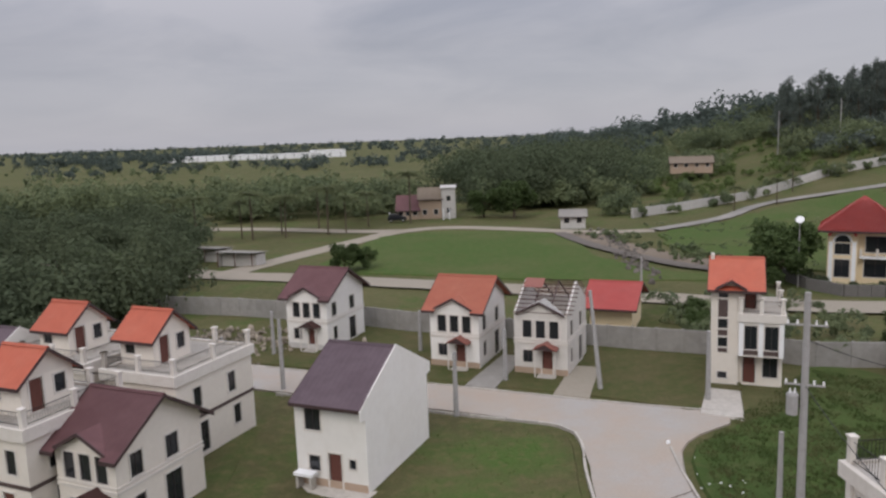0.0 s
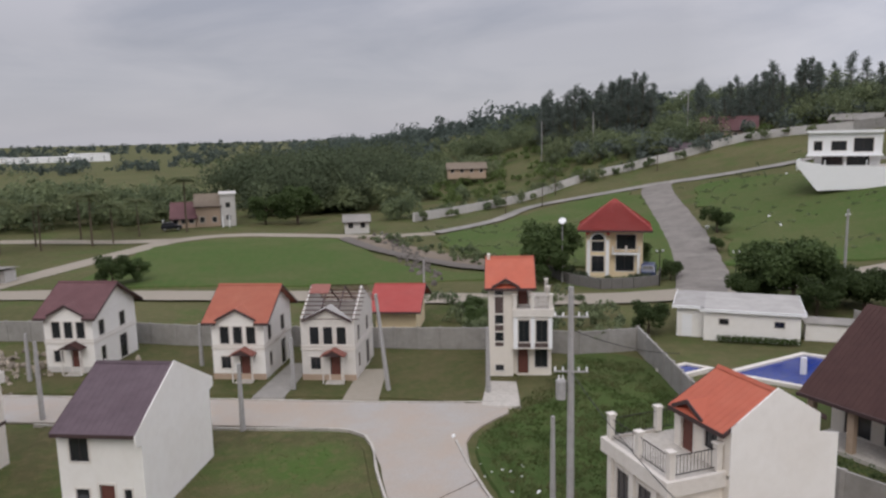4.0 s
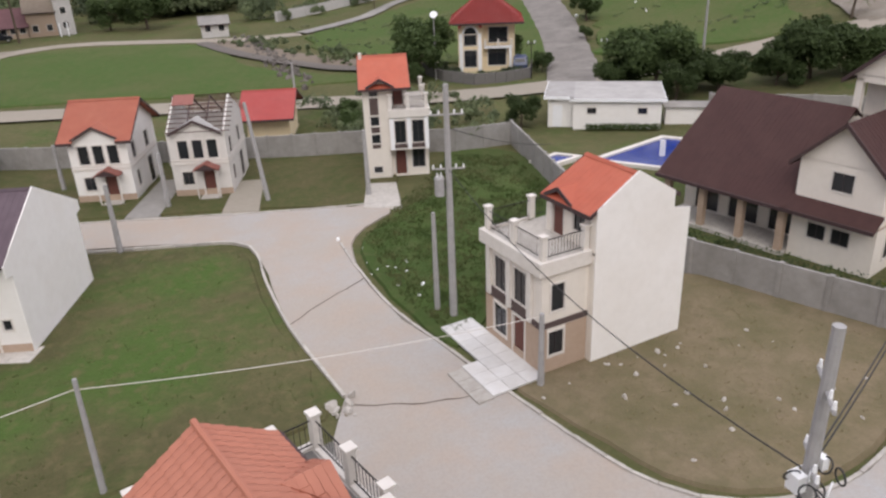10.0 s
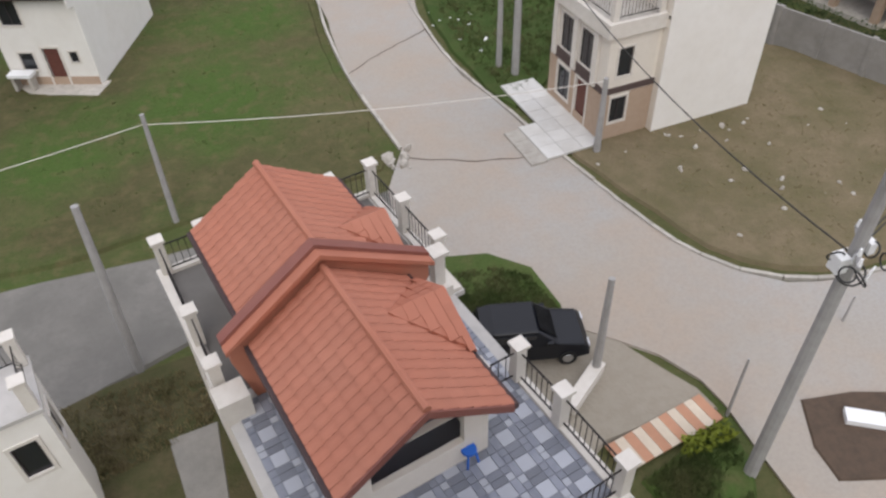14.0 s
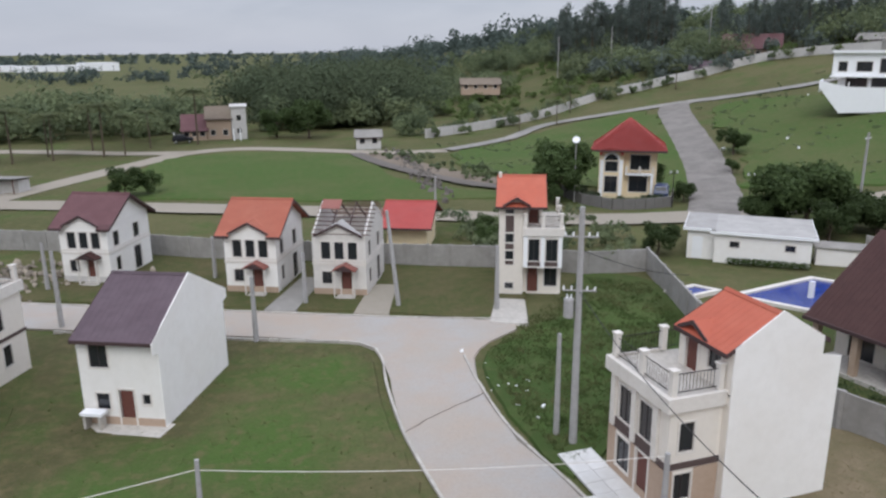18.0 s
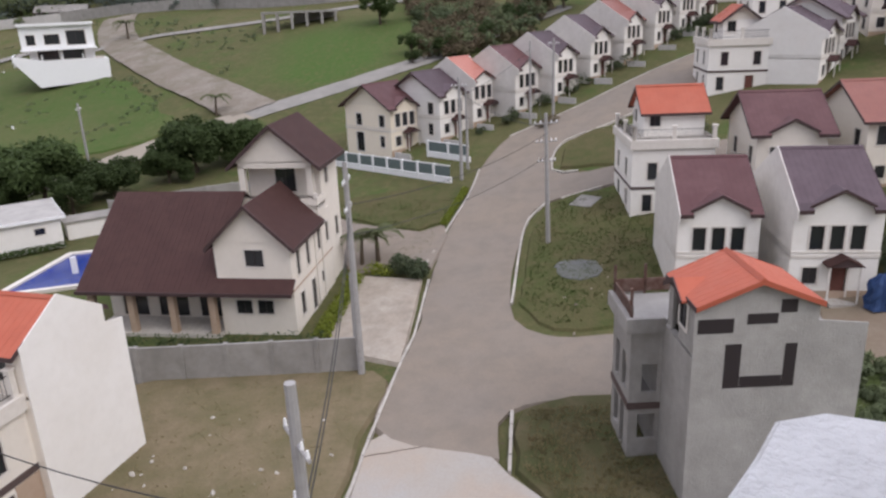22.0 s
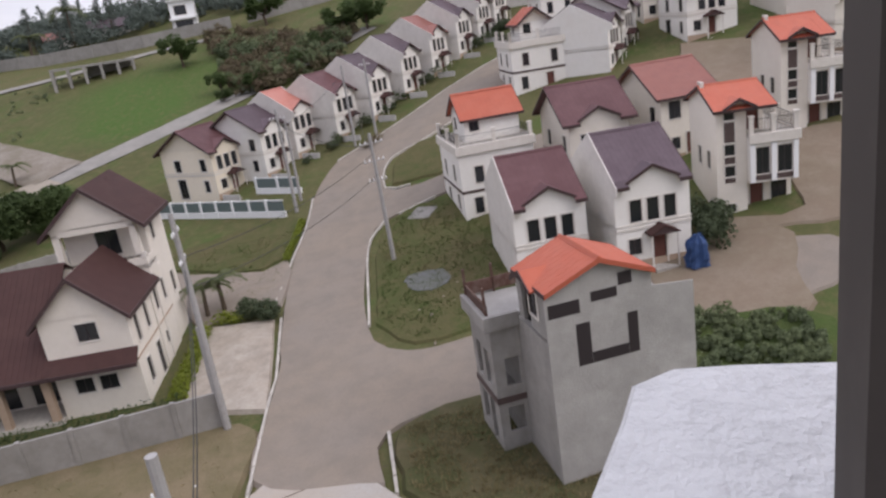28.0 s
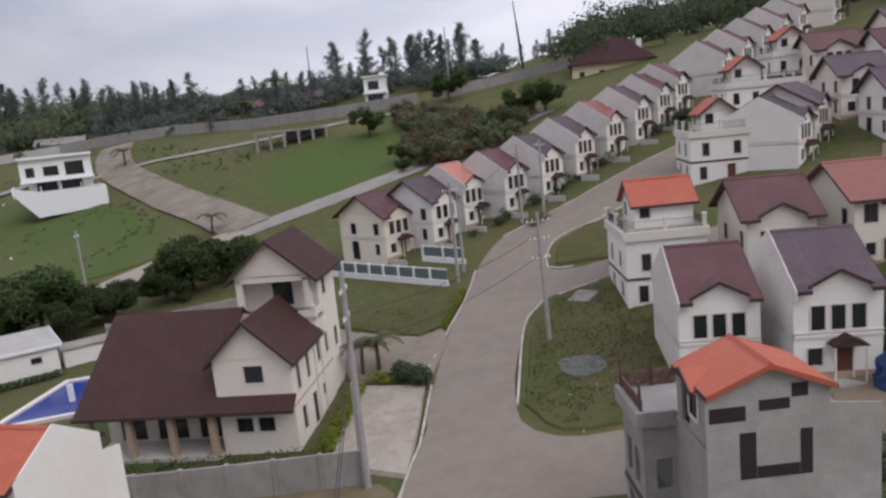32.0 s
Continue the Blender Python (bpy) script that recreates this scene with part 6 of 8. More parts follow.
simple_house("hill_hut", at(104.5, 182.5, 0.5, 0.86, terr(106, 184) - 0.2), "small dark-roofed hut behind the wall", 5, 4, 1.8, "tan_base", "roof_slate", 1.6, False, 2)
red_shed = thing("market_shed", at(8.4, 69.2, *V1, 0.0), "low open shed with a bright red roof behind the houses", "outbuilding")
boxes("shed_body", "yellow_wall", red_shed, (0.3, 4.3, 1, 7, -0.2, 2.6))
gable_roof(red_shed, 0, 4.6, 0.2, 8, 2.6, 4.2, "roof_red", 0.5, 0.3)
for x, y, w, hgt, lab in ((-350, 790, 100, 6, "long white factory hall on the plain"), (-248, 800, 70, 5.5, "white factory shed on the plain"), (-192, 812, 34, 8, "white factory block on the plain")):
    simple_house("factory", at(x, y, -0.4, 0.92, -0.3), lab, w, 30, hgt, "white", None, windows=int(w / 9), storeys=2)


def ruin():
    h = thing("unfinished_frame", at(121.5, 86.5, 0.84, 0.55, terr(124, 82) - 0.3), "unfinished concrete frame of posts and beams on the meadow", "structure")
    for x in (0.3, 2.9, 5.6, 8.4, 11.2, 13.8):
        for y in (0.3, 4.5):
            boxes("column", "wall_concrete", h, (x - 0.25, x + 0.25, y - 0.25, y + 0.25, -2.0, 3.2))
    boxes("beam", "wall_concrete", h, (0, 14.2, 0.1, 0.5, 3.2, 3.6))
    boxes("beam", "raw_concrete", h, (0, 14.2, 4.3, 4.7, 3.2, 3.6))
    boxes("roof_slab", "wall_concrete", h, (0, 14.2, 0.5, 4.3, 3.3, 3.6))
    boxes("back_wall", "wall_concrete", h, (6.0, 13.6, 4.1, 4.28, -2.0, 3.2))


ruin()


def fence_run(pts, label):
    """A low white garden wall with grey-green panels between white posts."""
    top = thing("garden_fence", Matrix(), label, "fence")
    line = [Vector(p) for p in pts]
    for a, b in zip(line, line[1:]):
        n = max(1, round((b - a).length / 2.4))
        d = (b - a).normalized()
        w = Vector((-d.y, d.x))
        for i in range(n):
            p, q = a.lerp(b, i / n), a.lerp(b, (i + 1) / n)
            for name, mat, lo, hi, th, cut in (("fence_base", "white", -0.6, 0.45, 0.1, 0.0), ("fence_panel", "fence_green", 0.5, 1.45, 0.03, 0.14), ("fence_post", "white", -0.6, 1.6, 0.13, None), ("top_rail", "white", 1.46, 1.56, 0.05, 0.1)):
                s, e = (p - d * 0.13, p + d * 0.13) if cut is None else (p + d * cut, q - d * cut)
                z0, z1 = terr(p.x, p.y), terr(q.x, q.y) if cut is not None else terr(p.x, p.y)
                v = [(c.x, c.y, z + lo) for c, z in ((s - w * th, z0), (e - w * th, z1), (e + w * th, z1), (s + w * th, z0))]
                v += [(c[0], c[1], c[2] - lo + hi) for c in v]
                raw(name, v, [(0, 3, 2, 1), (4, 5, 6, 7), (0, 1, 5, 4), (1, 2, 6, 5), (2, 3, 7, 6), (3, 0, 4, 7)], mat, top)


M["fence_green"] = material("grey green fence sheet", (0.13, 0.165, 0.16), 0.6, grain=(3.0, 0.4, (0.1, 0.125, 0.12)))
fence_run([(69.5, 42), (66.5, 34), (63.4, 25.8)], "white garden fence with grey-green panels on a white base")
fence_run([(70.6, 31.2), (68.3, 25.7)], "short white fence with green panels before the row")


# ---- the duplex with roof terraces just below ----
def tile_piece():
    """One pressed roof tile with a rolled lower edge."""
    bm = bmesh.new()
    prof = [(0.008, 0.002), (0.09, 0.017), (0.185, 0.024), (0.28, 0.017), (0.362, 0.002)]
    lows = [bm.verts.new((x, 0.0, z + 0.034)) for x, z in prof]
    tops = [bm.verts.new((x, 0.44, z)) for x, z in prof]
    foot = [bm.verts.new((x, 0.0, -0.01)) for x, z in prof]
    for i in range(4):
        bm.faces.new((lows[i], lows[i + 1], tops[i + 1], tops[i]))
        bm.faces.new((foot[i], foot[i + 1], lows[i + 1], lows[i]))
    me = bpy.data.meshes.new("roof_tile")
    bm.to_mesh(me)
    bm.free()
    me.materials.append(M["roof_salmon"])
    return me


def duplex():
    h = thing("duplex", pose(-2.0, 14.8, 0, 0, 0, math.degrees(math.atan2(-0.97, 0.25))), "cream duplex with salmon tile roofs and tiled roof terraces", "house")
    deck = 5.35
    shell(h, -1.1, 10.3, -1.0, 5.0, -0.3, deck, "cream", [(2.0, 3.0, 3.2, 4.5), (6.5, 7.5, 3.2, 4.5)], [(2, 3, 3.2, 4.5)], [(1, 2, 3.2, 4.5), (4, 5, 3.2, 4.5)], [(1.2, 2.2, 3.1, 4.5), (4.0, 5.0, 3.1, 4.5), (7.4, 8.4, 3.1, 4.5), (9.4, 10.4, 0.2, 2.3)])
    boxes("deck_slab", "grey_wall", h, (-1.2, 3.75, -1.1, 5.35, deck, deck + 0.15), (3.75, 10.4, -1.1, 5.05, deck, deck + 0.15))
    boxes("deck_floor", "interior", h, (-1.0, 3.7, -0.8, 5.0, deck + 0.15, deck + 0.17), label="bare dark grey terrace floor")
    me = tile_piece()
    for x0, x1, ya, yb, eave, ridge, name in ((0.08, 3.75, -0.08, 3.72, 7.4, 8.6, "a"), (4.05, 8.25, -0.16, 3.56, 7.22, 8.45, "b")):
        ym = (ya + yb) / 2
        s = (ridge - eave) / (ym - ya)
        wx = x1 - 0.15 if name == "a" else x1 - 0.4
        opening = [(1.3, 2.2, deck + 0.2, deck + 1.9, "open")] if name == "a" else [(0.5, 2.55, deck + 0.85, eave - 0.02, "open")]
        shell(h, x0 + 0.1, wx, ya + 0.3, yb - 0.3, deck + 0.15, eave, "cream", [(0.8, 1.6, deck + 0.8, deck + 1.7)], opening, [(0.8, 1.6, deck + 0.8, deck + 1.7)], [(1.4, 2.3, deck + 0.2, deck + 1.9, "door")])
        for x in (x0 + 0.1, wx - 1.3):
            bm = bmesh.new()
            prism(bm, [(ya + 0.3, eave), (yb - 0.3, eave), (ym, ridge - 0.2)], x, x + 0.15, "x")
            part("gable_wall", bm, "cream", h)
        for sg, ye in ((1, ya), (-1, yb)):
            bm = bmesh.new()
            slab(bm, (x0, ye, eave), (x1, ye, eave), (x1, ym, ridge), (x0, ym, ridge), 0.1)
            sheet = part("roof", bm, "tile_under", h)
            boxes("gutter", "fascia", sheet, (x0, x1, ye - 0.12 if sg > 0 else ye, ye if sg > 0 else ye + 0.12, eave - 0.16, eave), label="dark rain gutter")
            bm = bmesh.new()
            slab(bm, (x1, ye, eave + 0.03), (x1 + 0.04, ye, eave + 0.03), (x1 + 0.04, ym, ridge + 0.03), (x1, ym, ridge + 0.03), 0.2)
            part("barge_board", bm, "roof_redbrown", sheet)
            run = math.hypot(ridge - eave, ym - ya)
            ang = math.atan2(ridge - eave, ym - ya)
            rows, cols = 6, round((x1 - x0) / 0.27)
            w, dep = (x1 - x0) / cols, run / rows
            for r in range(rows):
                for c in range(cols):
                    ob = new("roof_tile", me)
                    ob.parent = sheet
                    base = Vector((x0 + c * w if sg > 0 else x0 + (c + 1) * w, ye, eave + 0.012))
                    ob.matrix_local = Matrix.Translation(base) @ Matrix.Rotation(0 if sg > 0 else math.pi, 4, "Z") @ Matrix.Rotation(ang, 4, "X") @ Matrix.Translation((0, dep * r, 0)) @ Matrix.Diagonal((w / 0.37, dep / 0.435, 1.0, 1))
        bm = bmesh.new()
        tube(bm, (x0, ym, ridge + 0.05), (x1, ym, ridge + 0.05), 0.09, 0.09, 8)
        part("ridge_cap", bm, "roof_salmon", h)
        # cross gable on the terrace side, its ridge level
        xc, half = (2.7, 1.02) if name == "a" else (5.55, 1.22)
        zt = eave + half * 0.62
        yi = yb - (zt - eave) / s
        for sg in (-1, 1):
            bm = bmesh.new()
            v = [bm.verts.new(p) for p in ((xc, yi - 0.05, zt + 0.10), (xc, yb + 0.14, zt + 0.10), (xc + sg * half, yb + 0.14, eave + 0.06), (xc, yi - 0.05, zt + 0.02), (xc, yb + 0.14, zt), (xc + sg * half, yb + 0.14, eave - 0.06))]
            for f in ((0, 1, 2), (3, 5, 4), (0, 3, 4, 1), (1, 4, 5, 2), (2, 5, 3, 0)):
                bm.faces.new([v[k] for k in f])
            slope = part("gablet_roof", bm, "roof_salmon", h)
            for r in range(4):
                # courses of tiles that shorten towards the peak
                t0 = r / 4
                length = (yb + 0.14 - yi) * (1 - t0 * 0) * (1 - (1 - t0) * 0.0)
                y_in = yi + (yb - yi) * (1 - t0) * 0.98
                n = max(1, round((yb + 0.14 - y_in) / 0.24)) if r else 1
                lo, hi = Vector((xc + sg * half * (1 - t0), 0, eave + (zt - eave) * t0 + 0.075)), Vector((xc + sg * half * (1 - t0 - 0.25), 0, eave + (zt - eave) * (t0 + 0.25) + 0.115))
                for k in range(n):
                    a0, a1 = y_in + (yb + 0.14 - y_in) * k / n, y_in + (yb + 0.14 - y_in) * (k + 1) / n - 0.012
                    bm = bmesh.new()
                    slab(bm, (lo.x, a0, lo.z + 0.03), (lo.x, a1, lo.z + 0.03), (hi.x, a1, hi.z), (hi.x, a0, hi.z), 0.03)
                    part("roof_tile", bm, "roof_salmon", slope)
        bm = bmesh.new()
        prism(bm, [(xc - half + 0.15, eave - 0.05), (xc + half - 0.15, eave - 0.05), (xc, zt - 0.05)], yb - 0.2, yb)
        part("gablet_wall", bm, "cream", h)
    # stepped fire wall between the two halves
    bm = bmesh.new()
    prism(bm, [(-0.6, 6.85), (-0.6, 7.3), (1.65, 8.8), (4.2, 7.3), (4.2, 6.85), (3.6, 5.5), (-0.3, 5.5)], 3.8, 4.0, "x")
    part("fire_wall", bm, "roof_salmon", h, "salmon painted parapet wall between the roofs")
    for x0, x1, lift, mat in ((3.66, 3.92, 0.16, "roof_redbrown"), (3.92, 4.16, 0.06, "roof_salmon")):
        for a, b in (((-0.68, 7.3), (1.65, 8.85)), ((1.65, 8.85), (4.28, 7.3))):
            bm = bmesh.new()
            slab(bm, (x0, a[0], a[1] + lift), (x1, a[0], a[1] + lift), (x1, b[0], b[1] + lift), (x0, b[0], b[1] + lift), 0.12)
            part("coping", bm, mat, h)
    post_and_rail(h, [(-0.9, 3.9), (-0.9, 5.18), (1.0, 5.18), (2.75, 5.18)], deck + 0.25)
    post_and_rail(h, [(-0.95, 0.3), (-0.95, -0.85), (1.85, -0.9), (3.6, -0.95)], deck + 0.25)
    post_and_rail(h, [(6.75, 3.75), (6.75, 4.8), (8.2, 4.85), (10.1, 4.85), (10.15, 2.6), (10.15, -0.7)], deck + 0.25)
    boxes("terrace_kerb", "trim", h, (-1.15, 3.7, 5.05, 5.3, deck + 0.15, deck + 0.27), (6.5, 10.3, 4.74, 4.98, deck + 0.15, deck + 0.27), (-1.15, 3.9, -1.1, -0.85, deck + 0.15, deck + 0.27), (10.05, 10.35, -1.0, 4.74, deck + 0.15, deck + 0.27), (-1.15, -0.9, -0.85, 5.05, deck + 0.15, deck + 0.27))
    boxes("end_pier", "trim", h, (3.3, 3.58, 4.62, 4.9, deck + 0.15, deck + 1.5), (3.15, 3.75, 4.45, 5.02, deck + 0.152, deck + 0.5), (3.22, 3.66, 4.54, 4.98, deck + 1.502, deck + 1.58))
    boxes("end_pier", "trim", h, (3.85, 4.45, -1.2, -0.5, deck + 0.15, deck + 0.85))
    # patterned terrace paving: pale squares framed by small grey and blue tiles
    k = 0.175
    rng = random.Random(4)
    mesh = {}
    for nm, a, b, mat in (("big", 2, 2, "tile_pale"), ("long", 2, 1, "tile_blue"), ("tall", 1, 2, "tile_grey")):
        bm = bmesh.new()
        box(bm, 0.008, k * a - 0.008, 0.008, k * b - 0.008, 0, 0.02)
        mm = bpy.data.meshes.new("floor_tile")
        bm.to_mesh(mm)
        bm.free()
        mm.materials.append(M[mat])
        mesh[nm] = mm
    terrace = boxes("terrace_bed", "tile_grey", h, (4.02, 10.05, -0.85, 4.74, deck + 0.15, deck + 0.165))
    small = {"tile_pale": bmesh.new(), "tile_blue": bmesh.new()}
    for j in range(8):
        for i in range(9):
            bx, by = 4.02 + 4 * k * i - 0.35 * (j % 2), -0.85 + 4 * k * j
            for dx, dy, kind in ((1, 1, "big"), (1, 0, "long"), (1, 3, "long"), (0, 1, "tall"), (3, 1, "tall"), (0, 0, "one"), (3, 3, "one"), (3, 0, "one"), (0, 3, "one")):
                x, y = bx + dx * k, by + dy * k
                w, d = (2 * k if kind in ("big", "long") else k), (2 * k if kind in ("big", "tall") else k)
                if x < 4.02 or x + w > 10.06 or y + d > 4.75 or (4.1 < x + w / 2 < 7.85 and 0.1 < y + d / 2 < 3.3):
                    continue
                if kind == "one":
                    box(small[rng.choice(("tile_pale", "tile_blue", "tile_blue"))], x + 0.008, x + k - 0.008, y + 0.008, y + k - 0.008, deck + 0.166, deck + 0.186)
                else:
                    ob = new("floor_tile", mesh[kind])
                    ob.parent = terrace
                    ob.location = (x, y, deck + 0.166)
    for mat, bm in small.items():
        part("corner_tiles", bm, mat, terrace)["kind"] = "stuff"
    return h


M["tile_pale"] = material("pale blue floor tile", (0.42, 0.435, 0.48), 0.35, grain=(3.0, 0.4, (0.42, 0.44, 0.5)), vary=0.08)
M["tile_blue"] = material("blue grey floor tile", (0.255, 0.27, 0.315), 0.35, grain=(5.0, 0.5, (0.16, 0.175, 0.22)), vary=0.15)
M["tile_grey"] = material("dark grey floor tile", (0.185, 0.195, 0.225), 0.35, grain=(5.0, 0.5, (0.2, 0.21, 0.25)), vary=0.15)
duplex()


def neighbour():
    h = thing("neighbour_house", at(-6.15, 12.4, -0.25, 0.97, 0.0), "white flat-roofed house with an iron roof railing", "house")
    shell(h, -6, 0, 0, 1.7, -0.3, 5.0, "white_wall", [(5.0, 5.6, 3.0, 4.2), (2.5, 3.3, 3.0, 4.2)], [(0.5, 1.1, 3.0, 4.2)])
    boxes("roof_slab", "grey_wall", h, (-6.1, 0.08, -0.08, 1.78, 5.0, 5.12))
    post_and_rail(h, [(-3.0, 1.6), (-0.1, 1.6), (-0.1, 0.1)], 5.12, 0.8)
    return h


neighbour()

# sheds and a parked wreck by the west track
for x, y, w, lab in ((-43.5, 112.5, 7.0, "low open shed of grey sheet by the track"), (-50.0, 118.0, 6.0, "small grey shack at the wood's edge")):
    sh = thing("shack", at(x, y, 0.3, 0.95, 0.0), lab, "shed")
    boxes("shack_wall", "grey_wall", sh, (0.2, w - 0.2, 1.2, 3.6, -0.2, 1.8), (0.2, 0.35, 0.2, 1.2, -0.2, 1.8))
    for px in (0.3, w / 2, w - 0.3):
        boxes("post", "rusty", sh, (px - 0.07, px + 0.07, 0.1, 0.24, -0.2, 2.1))
    bm = bmesh.new()
    slab(bm, (-0.2, -0.2, 2.3), (w + 0.2, -0.2, 2.3), (w + 0.2, 4.0, 1.95), (-0.2, 4.0, 1.95), 0.06)
    part("roof_sheet", bm, "old_road", sh)


# ---- utility poles and cables ----
def pole(x, y, height, label, arms=(), r=0.16, lean=(0, 0), gear=False):
    z = terr(x, y)
    p = thing("utility_pole", pose(x, y, z), label, "pole", "utility poles")
    bm = bmesh.new()
    tube(bm, (0, 0, -0.5), (lean[0], lean[1], height), r, r * 0.62, 10)
    part("shaft", bm, "pole", p, smooth=False)
    for h, length, ang in arms:
        c, s = math.cos(ang) * length / 2, math.sin(ang) * length / 2
        bm = bmesh.new()
        k = h / height
        tube(bm, (lean[0] * k - c, lean[1] * k - s, h), (lean[0] * k + c, lean[1] * k + s, h), 0.05, 0.05, 6)
        a = part("crossarm", bm, "pole", p)
        for t in (-0.9, -0.45, 0.45, 0.9):
            bm = bmesh.new()
            tube(bm, (lean[0] * k + c * t, lean[1] * k + s * t, h + 0.05), (lean[0] * k + c * t, lean[1] * k + s * t, h + 0.22), 0.05, 0.03, 6)
            part("insulator", bm, "white", a)
    if gear:
        bm = bmesh.new()
        tube(bm, (0.35, -0.15, height * 0.72), (0.35, -0.15, height * 0.72 + 0.85), 0.27, 0.27, 12)
        tube(bm, (0.35, -0.15, height * 0.72 + 0.85), (0.35, -0.15, height * 0.72 + 0.95), 0.27, 0.12, 12)
        t = part("transformer", bm, "kerb", p, "pale grey drum transformer")
        boxes("bracket", "iron", t, (0.05, 0.3, -0.2, -0.1, height * 0.72 + 0.3, height * 0.72 + 0.4))
    return p


A0 = radians(-20)
pole(13.0, 31.1, 12.0, "tall concrete utility pole on the green lot", [(10.6, 1.6, A0), (8.0, 1.6, A0)], 0.2)
pole(12.5, 32.1, 5.5, "short concrete stub pole beside the tall pole", r=0.16)
pole(11.1, 8.2, 11.8, "concrete utility pole with a cluster of cables", [(10.4, 1.6, 0.9), (8.6, 1.4, 0.9)], 0.2)
pole(31.2, 18.3, 11.6, "tall concrete utility pole beside the boundary wall", [(10.6, 1.7, 0.3), (9.2, 1.5, 0.3)], 0.2)
pole(31.9, 18.9, 5.5, "short grey concrete stub pole", r=0.15)
pole(51.0, 13.2, 9.6, "slender concrete utility pole on the verge", [(8.9, 1.8, 2.2), (7.6, 1.6, 2.2), (6.2, 1.4, 2.2)], 0.18, (-0.35, 0.15))
pole(64.1, 25.0, 9.4, "concrete utility pole beside the garden fence", [(8.6, 1.5, 2.3)], 0.18)
pole(66.6, 25.3, 7.5, "concrete utility pole behind the fence", r=0.16)
pole(77.1, 22.0, 8.5, "concrete utility pole before the row houses", r=0.16)
pole(79.0, 20.0, 8.0, "concrete utility pole before the row houses", [(7.4, 1.3, 2.3)], 0.16)
pole(-5.4, 17.6, 6.6, "grey utility pole by the side road", r=0.17, lean=(0.25, 0.2))
pole(-3.9, 24.8, 5.0, "leaning concrete post on the lawn", r=0.13, lean=(0.1, 0))
pole(13.9, 23.7, 3.6, "short concrete post at the corner of the paving", r=0.17)
pole(8.5, 12.7, 4.3, "square concrete post beside the parked car", r=0.15)
for x, y, hh2 in ((-20.0, 63.9, 4.0), (-16.5, 54.4, 5.6), (-6.7, 64.1, 3.7), (-2.8, 48.3, 4.6), (0.7, 55.7, 4.1), (14.7, 50.8, 5.0), (-21.5, 55.5, 4.0)):
    pole(x, y, hh2, "grey concrete post at the roadside", r=0.2)
pole(7.7, 53.4, 7.4, "leaning concrete pole beside the roofless house", r=0.19, lean=(-0.7, 0.5))
pole(16.8, 84.6, 4.5, "short pole in the meadow", r=0.16)
pole(62.5, 70.5, 8.5, "concrete pole among the garden trees", [(7.8, 1.3, 0.4)], 0.18)
pole(17.3, 12.1, 1.2, "thin steel post by the garden", r=0.05)
pole(11.6, 10.1, 2.6, "thin dark post by the walkway", r=0.06)
for x, y in ((160, 60), (176, 105), (120, 200), (100, 222), (88, 236)):
    pole(x, y, 13, "distant utility pole on the hill", r=0.2)
tower = thing("radio_mast", pose(182, 48.5, terr(182, 48.5)), "slender steel radio mast on the hill", "mast")
bm = bmesh.new()
tube(bm, (0, 0, -1), (-0.4, 0.9, 11), 0.35, 0.2, 6)
tube(bm, (-0.4, 0.9, 11), (-0.6, 1.3, 16), 0.16, 0.1, 6)
part("mast_shaft", bm, "iron", tower)


def wire(bm, pts, r, n=5):
    """One unbroken round wire through the points."""
    rings = []
    for i, p in enumerate(pts):
        d = (Vector(pts[min(i + 1, len(pts) - 1)]) - Vector(pts[max(i - 1, 0)])).normalized()
        s = d.orthogonal().normalized()
        u = d.cross(s)
        if rings and (s.dot(rings[-1][1]) < 0.7):
            s = (rings[-1][1] - d * d.dot(rings[-1][1])).normalized()
            u = d.cross(s)
        rings.append(([bm.verts.new(Vector(p) + (s * math.cos(6.2832 * k / n) + u * math.sin(6.2832 * k / n)) * r) for k in range(n)], s))
    for (a, _), (b, _) in zip(rings, rings[1:]):
        for k in range(n):
            bm.faces.new((a[k], a[(k + 1) % n], b[(k + 1) % n], b[k]))


def cable(a, b, sag, r=0.02, mat="cable", tone="black"):
    bm = bmesh.new()
    a, b = Vector(a), Vector(b)
    wire(bm, [a.lerp(b, i / 14) - Vector((0, 0, sag * 4 * (i / 14) * (1 - i / 14))) for i in range(15)], r)
    tagged(part("cable", bm, mat), f"{tone} overhead cable slung between poles", "cable", "overhead cables")


cable((13.0, 31.1, 8.0), (11.1, 8.2, 8.4), 1.0)
cable((11.1, 8.2, 8.8), (31.2, 18.3, 9.0), 0.8)
cable((11.1, 8.2, 8.5), (31.2, 18.3, 8.6), 0.9)
cable((31.2, 18.3, 9.6), (51.0, 13.2, 10.0), 0.7)
cable((31.2, 18.3, 8.0), (51.0, 13.2, 8.4), 0.7)
cable((50.8, 13.3, 10.4), (64.1, 25.0, 11.2), 0.6)
cable((50.8, 13.3, 9.6), (77.1, 22.0, 13.6), 0.8)
cable((64.1, 25.0, 10.8), (77.1, 22.0, 14.0), 0.5)
cable((13.0, 31.1, 10.0), (24.5, 41.0, 5.0), 0.3)
cable((-3.9, 24.8, 4.6), (13.9, 23.7, 3.5), 0.3, 0.016, "trim", "pale")
cable((-26.0, 21.5, 4.2), (-3.9, 24.8, 4.6), 0.4, 0.016, "trim", "pale")


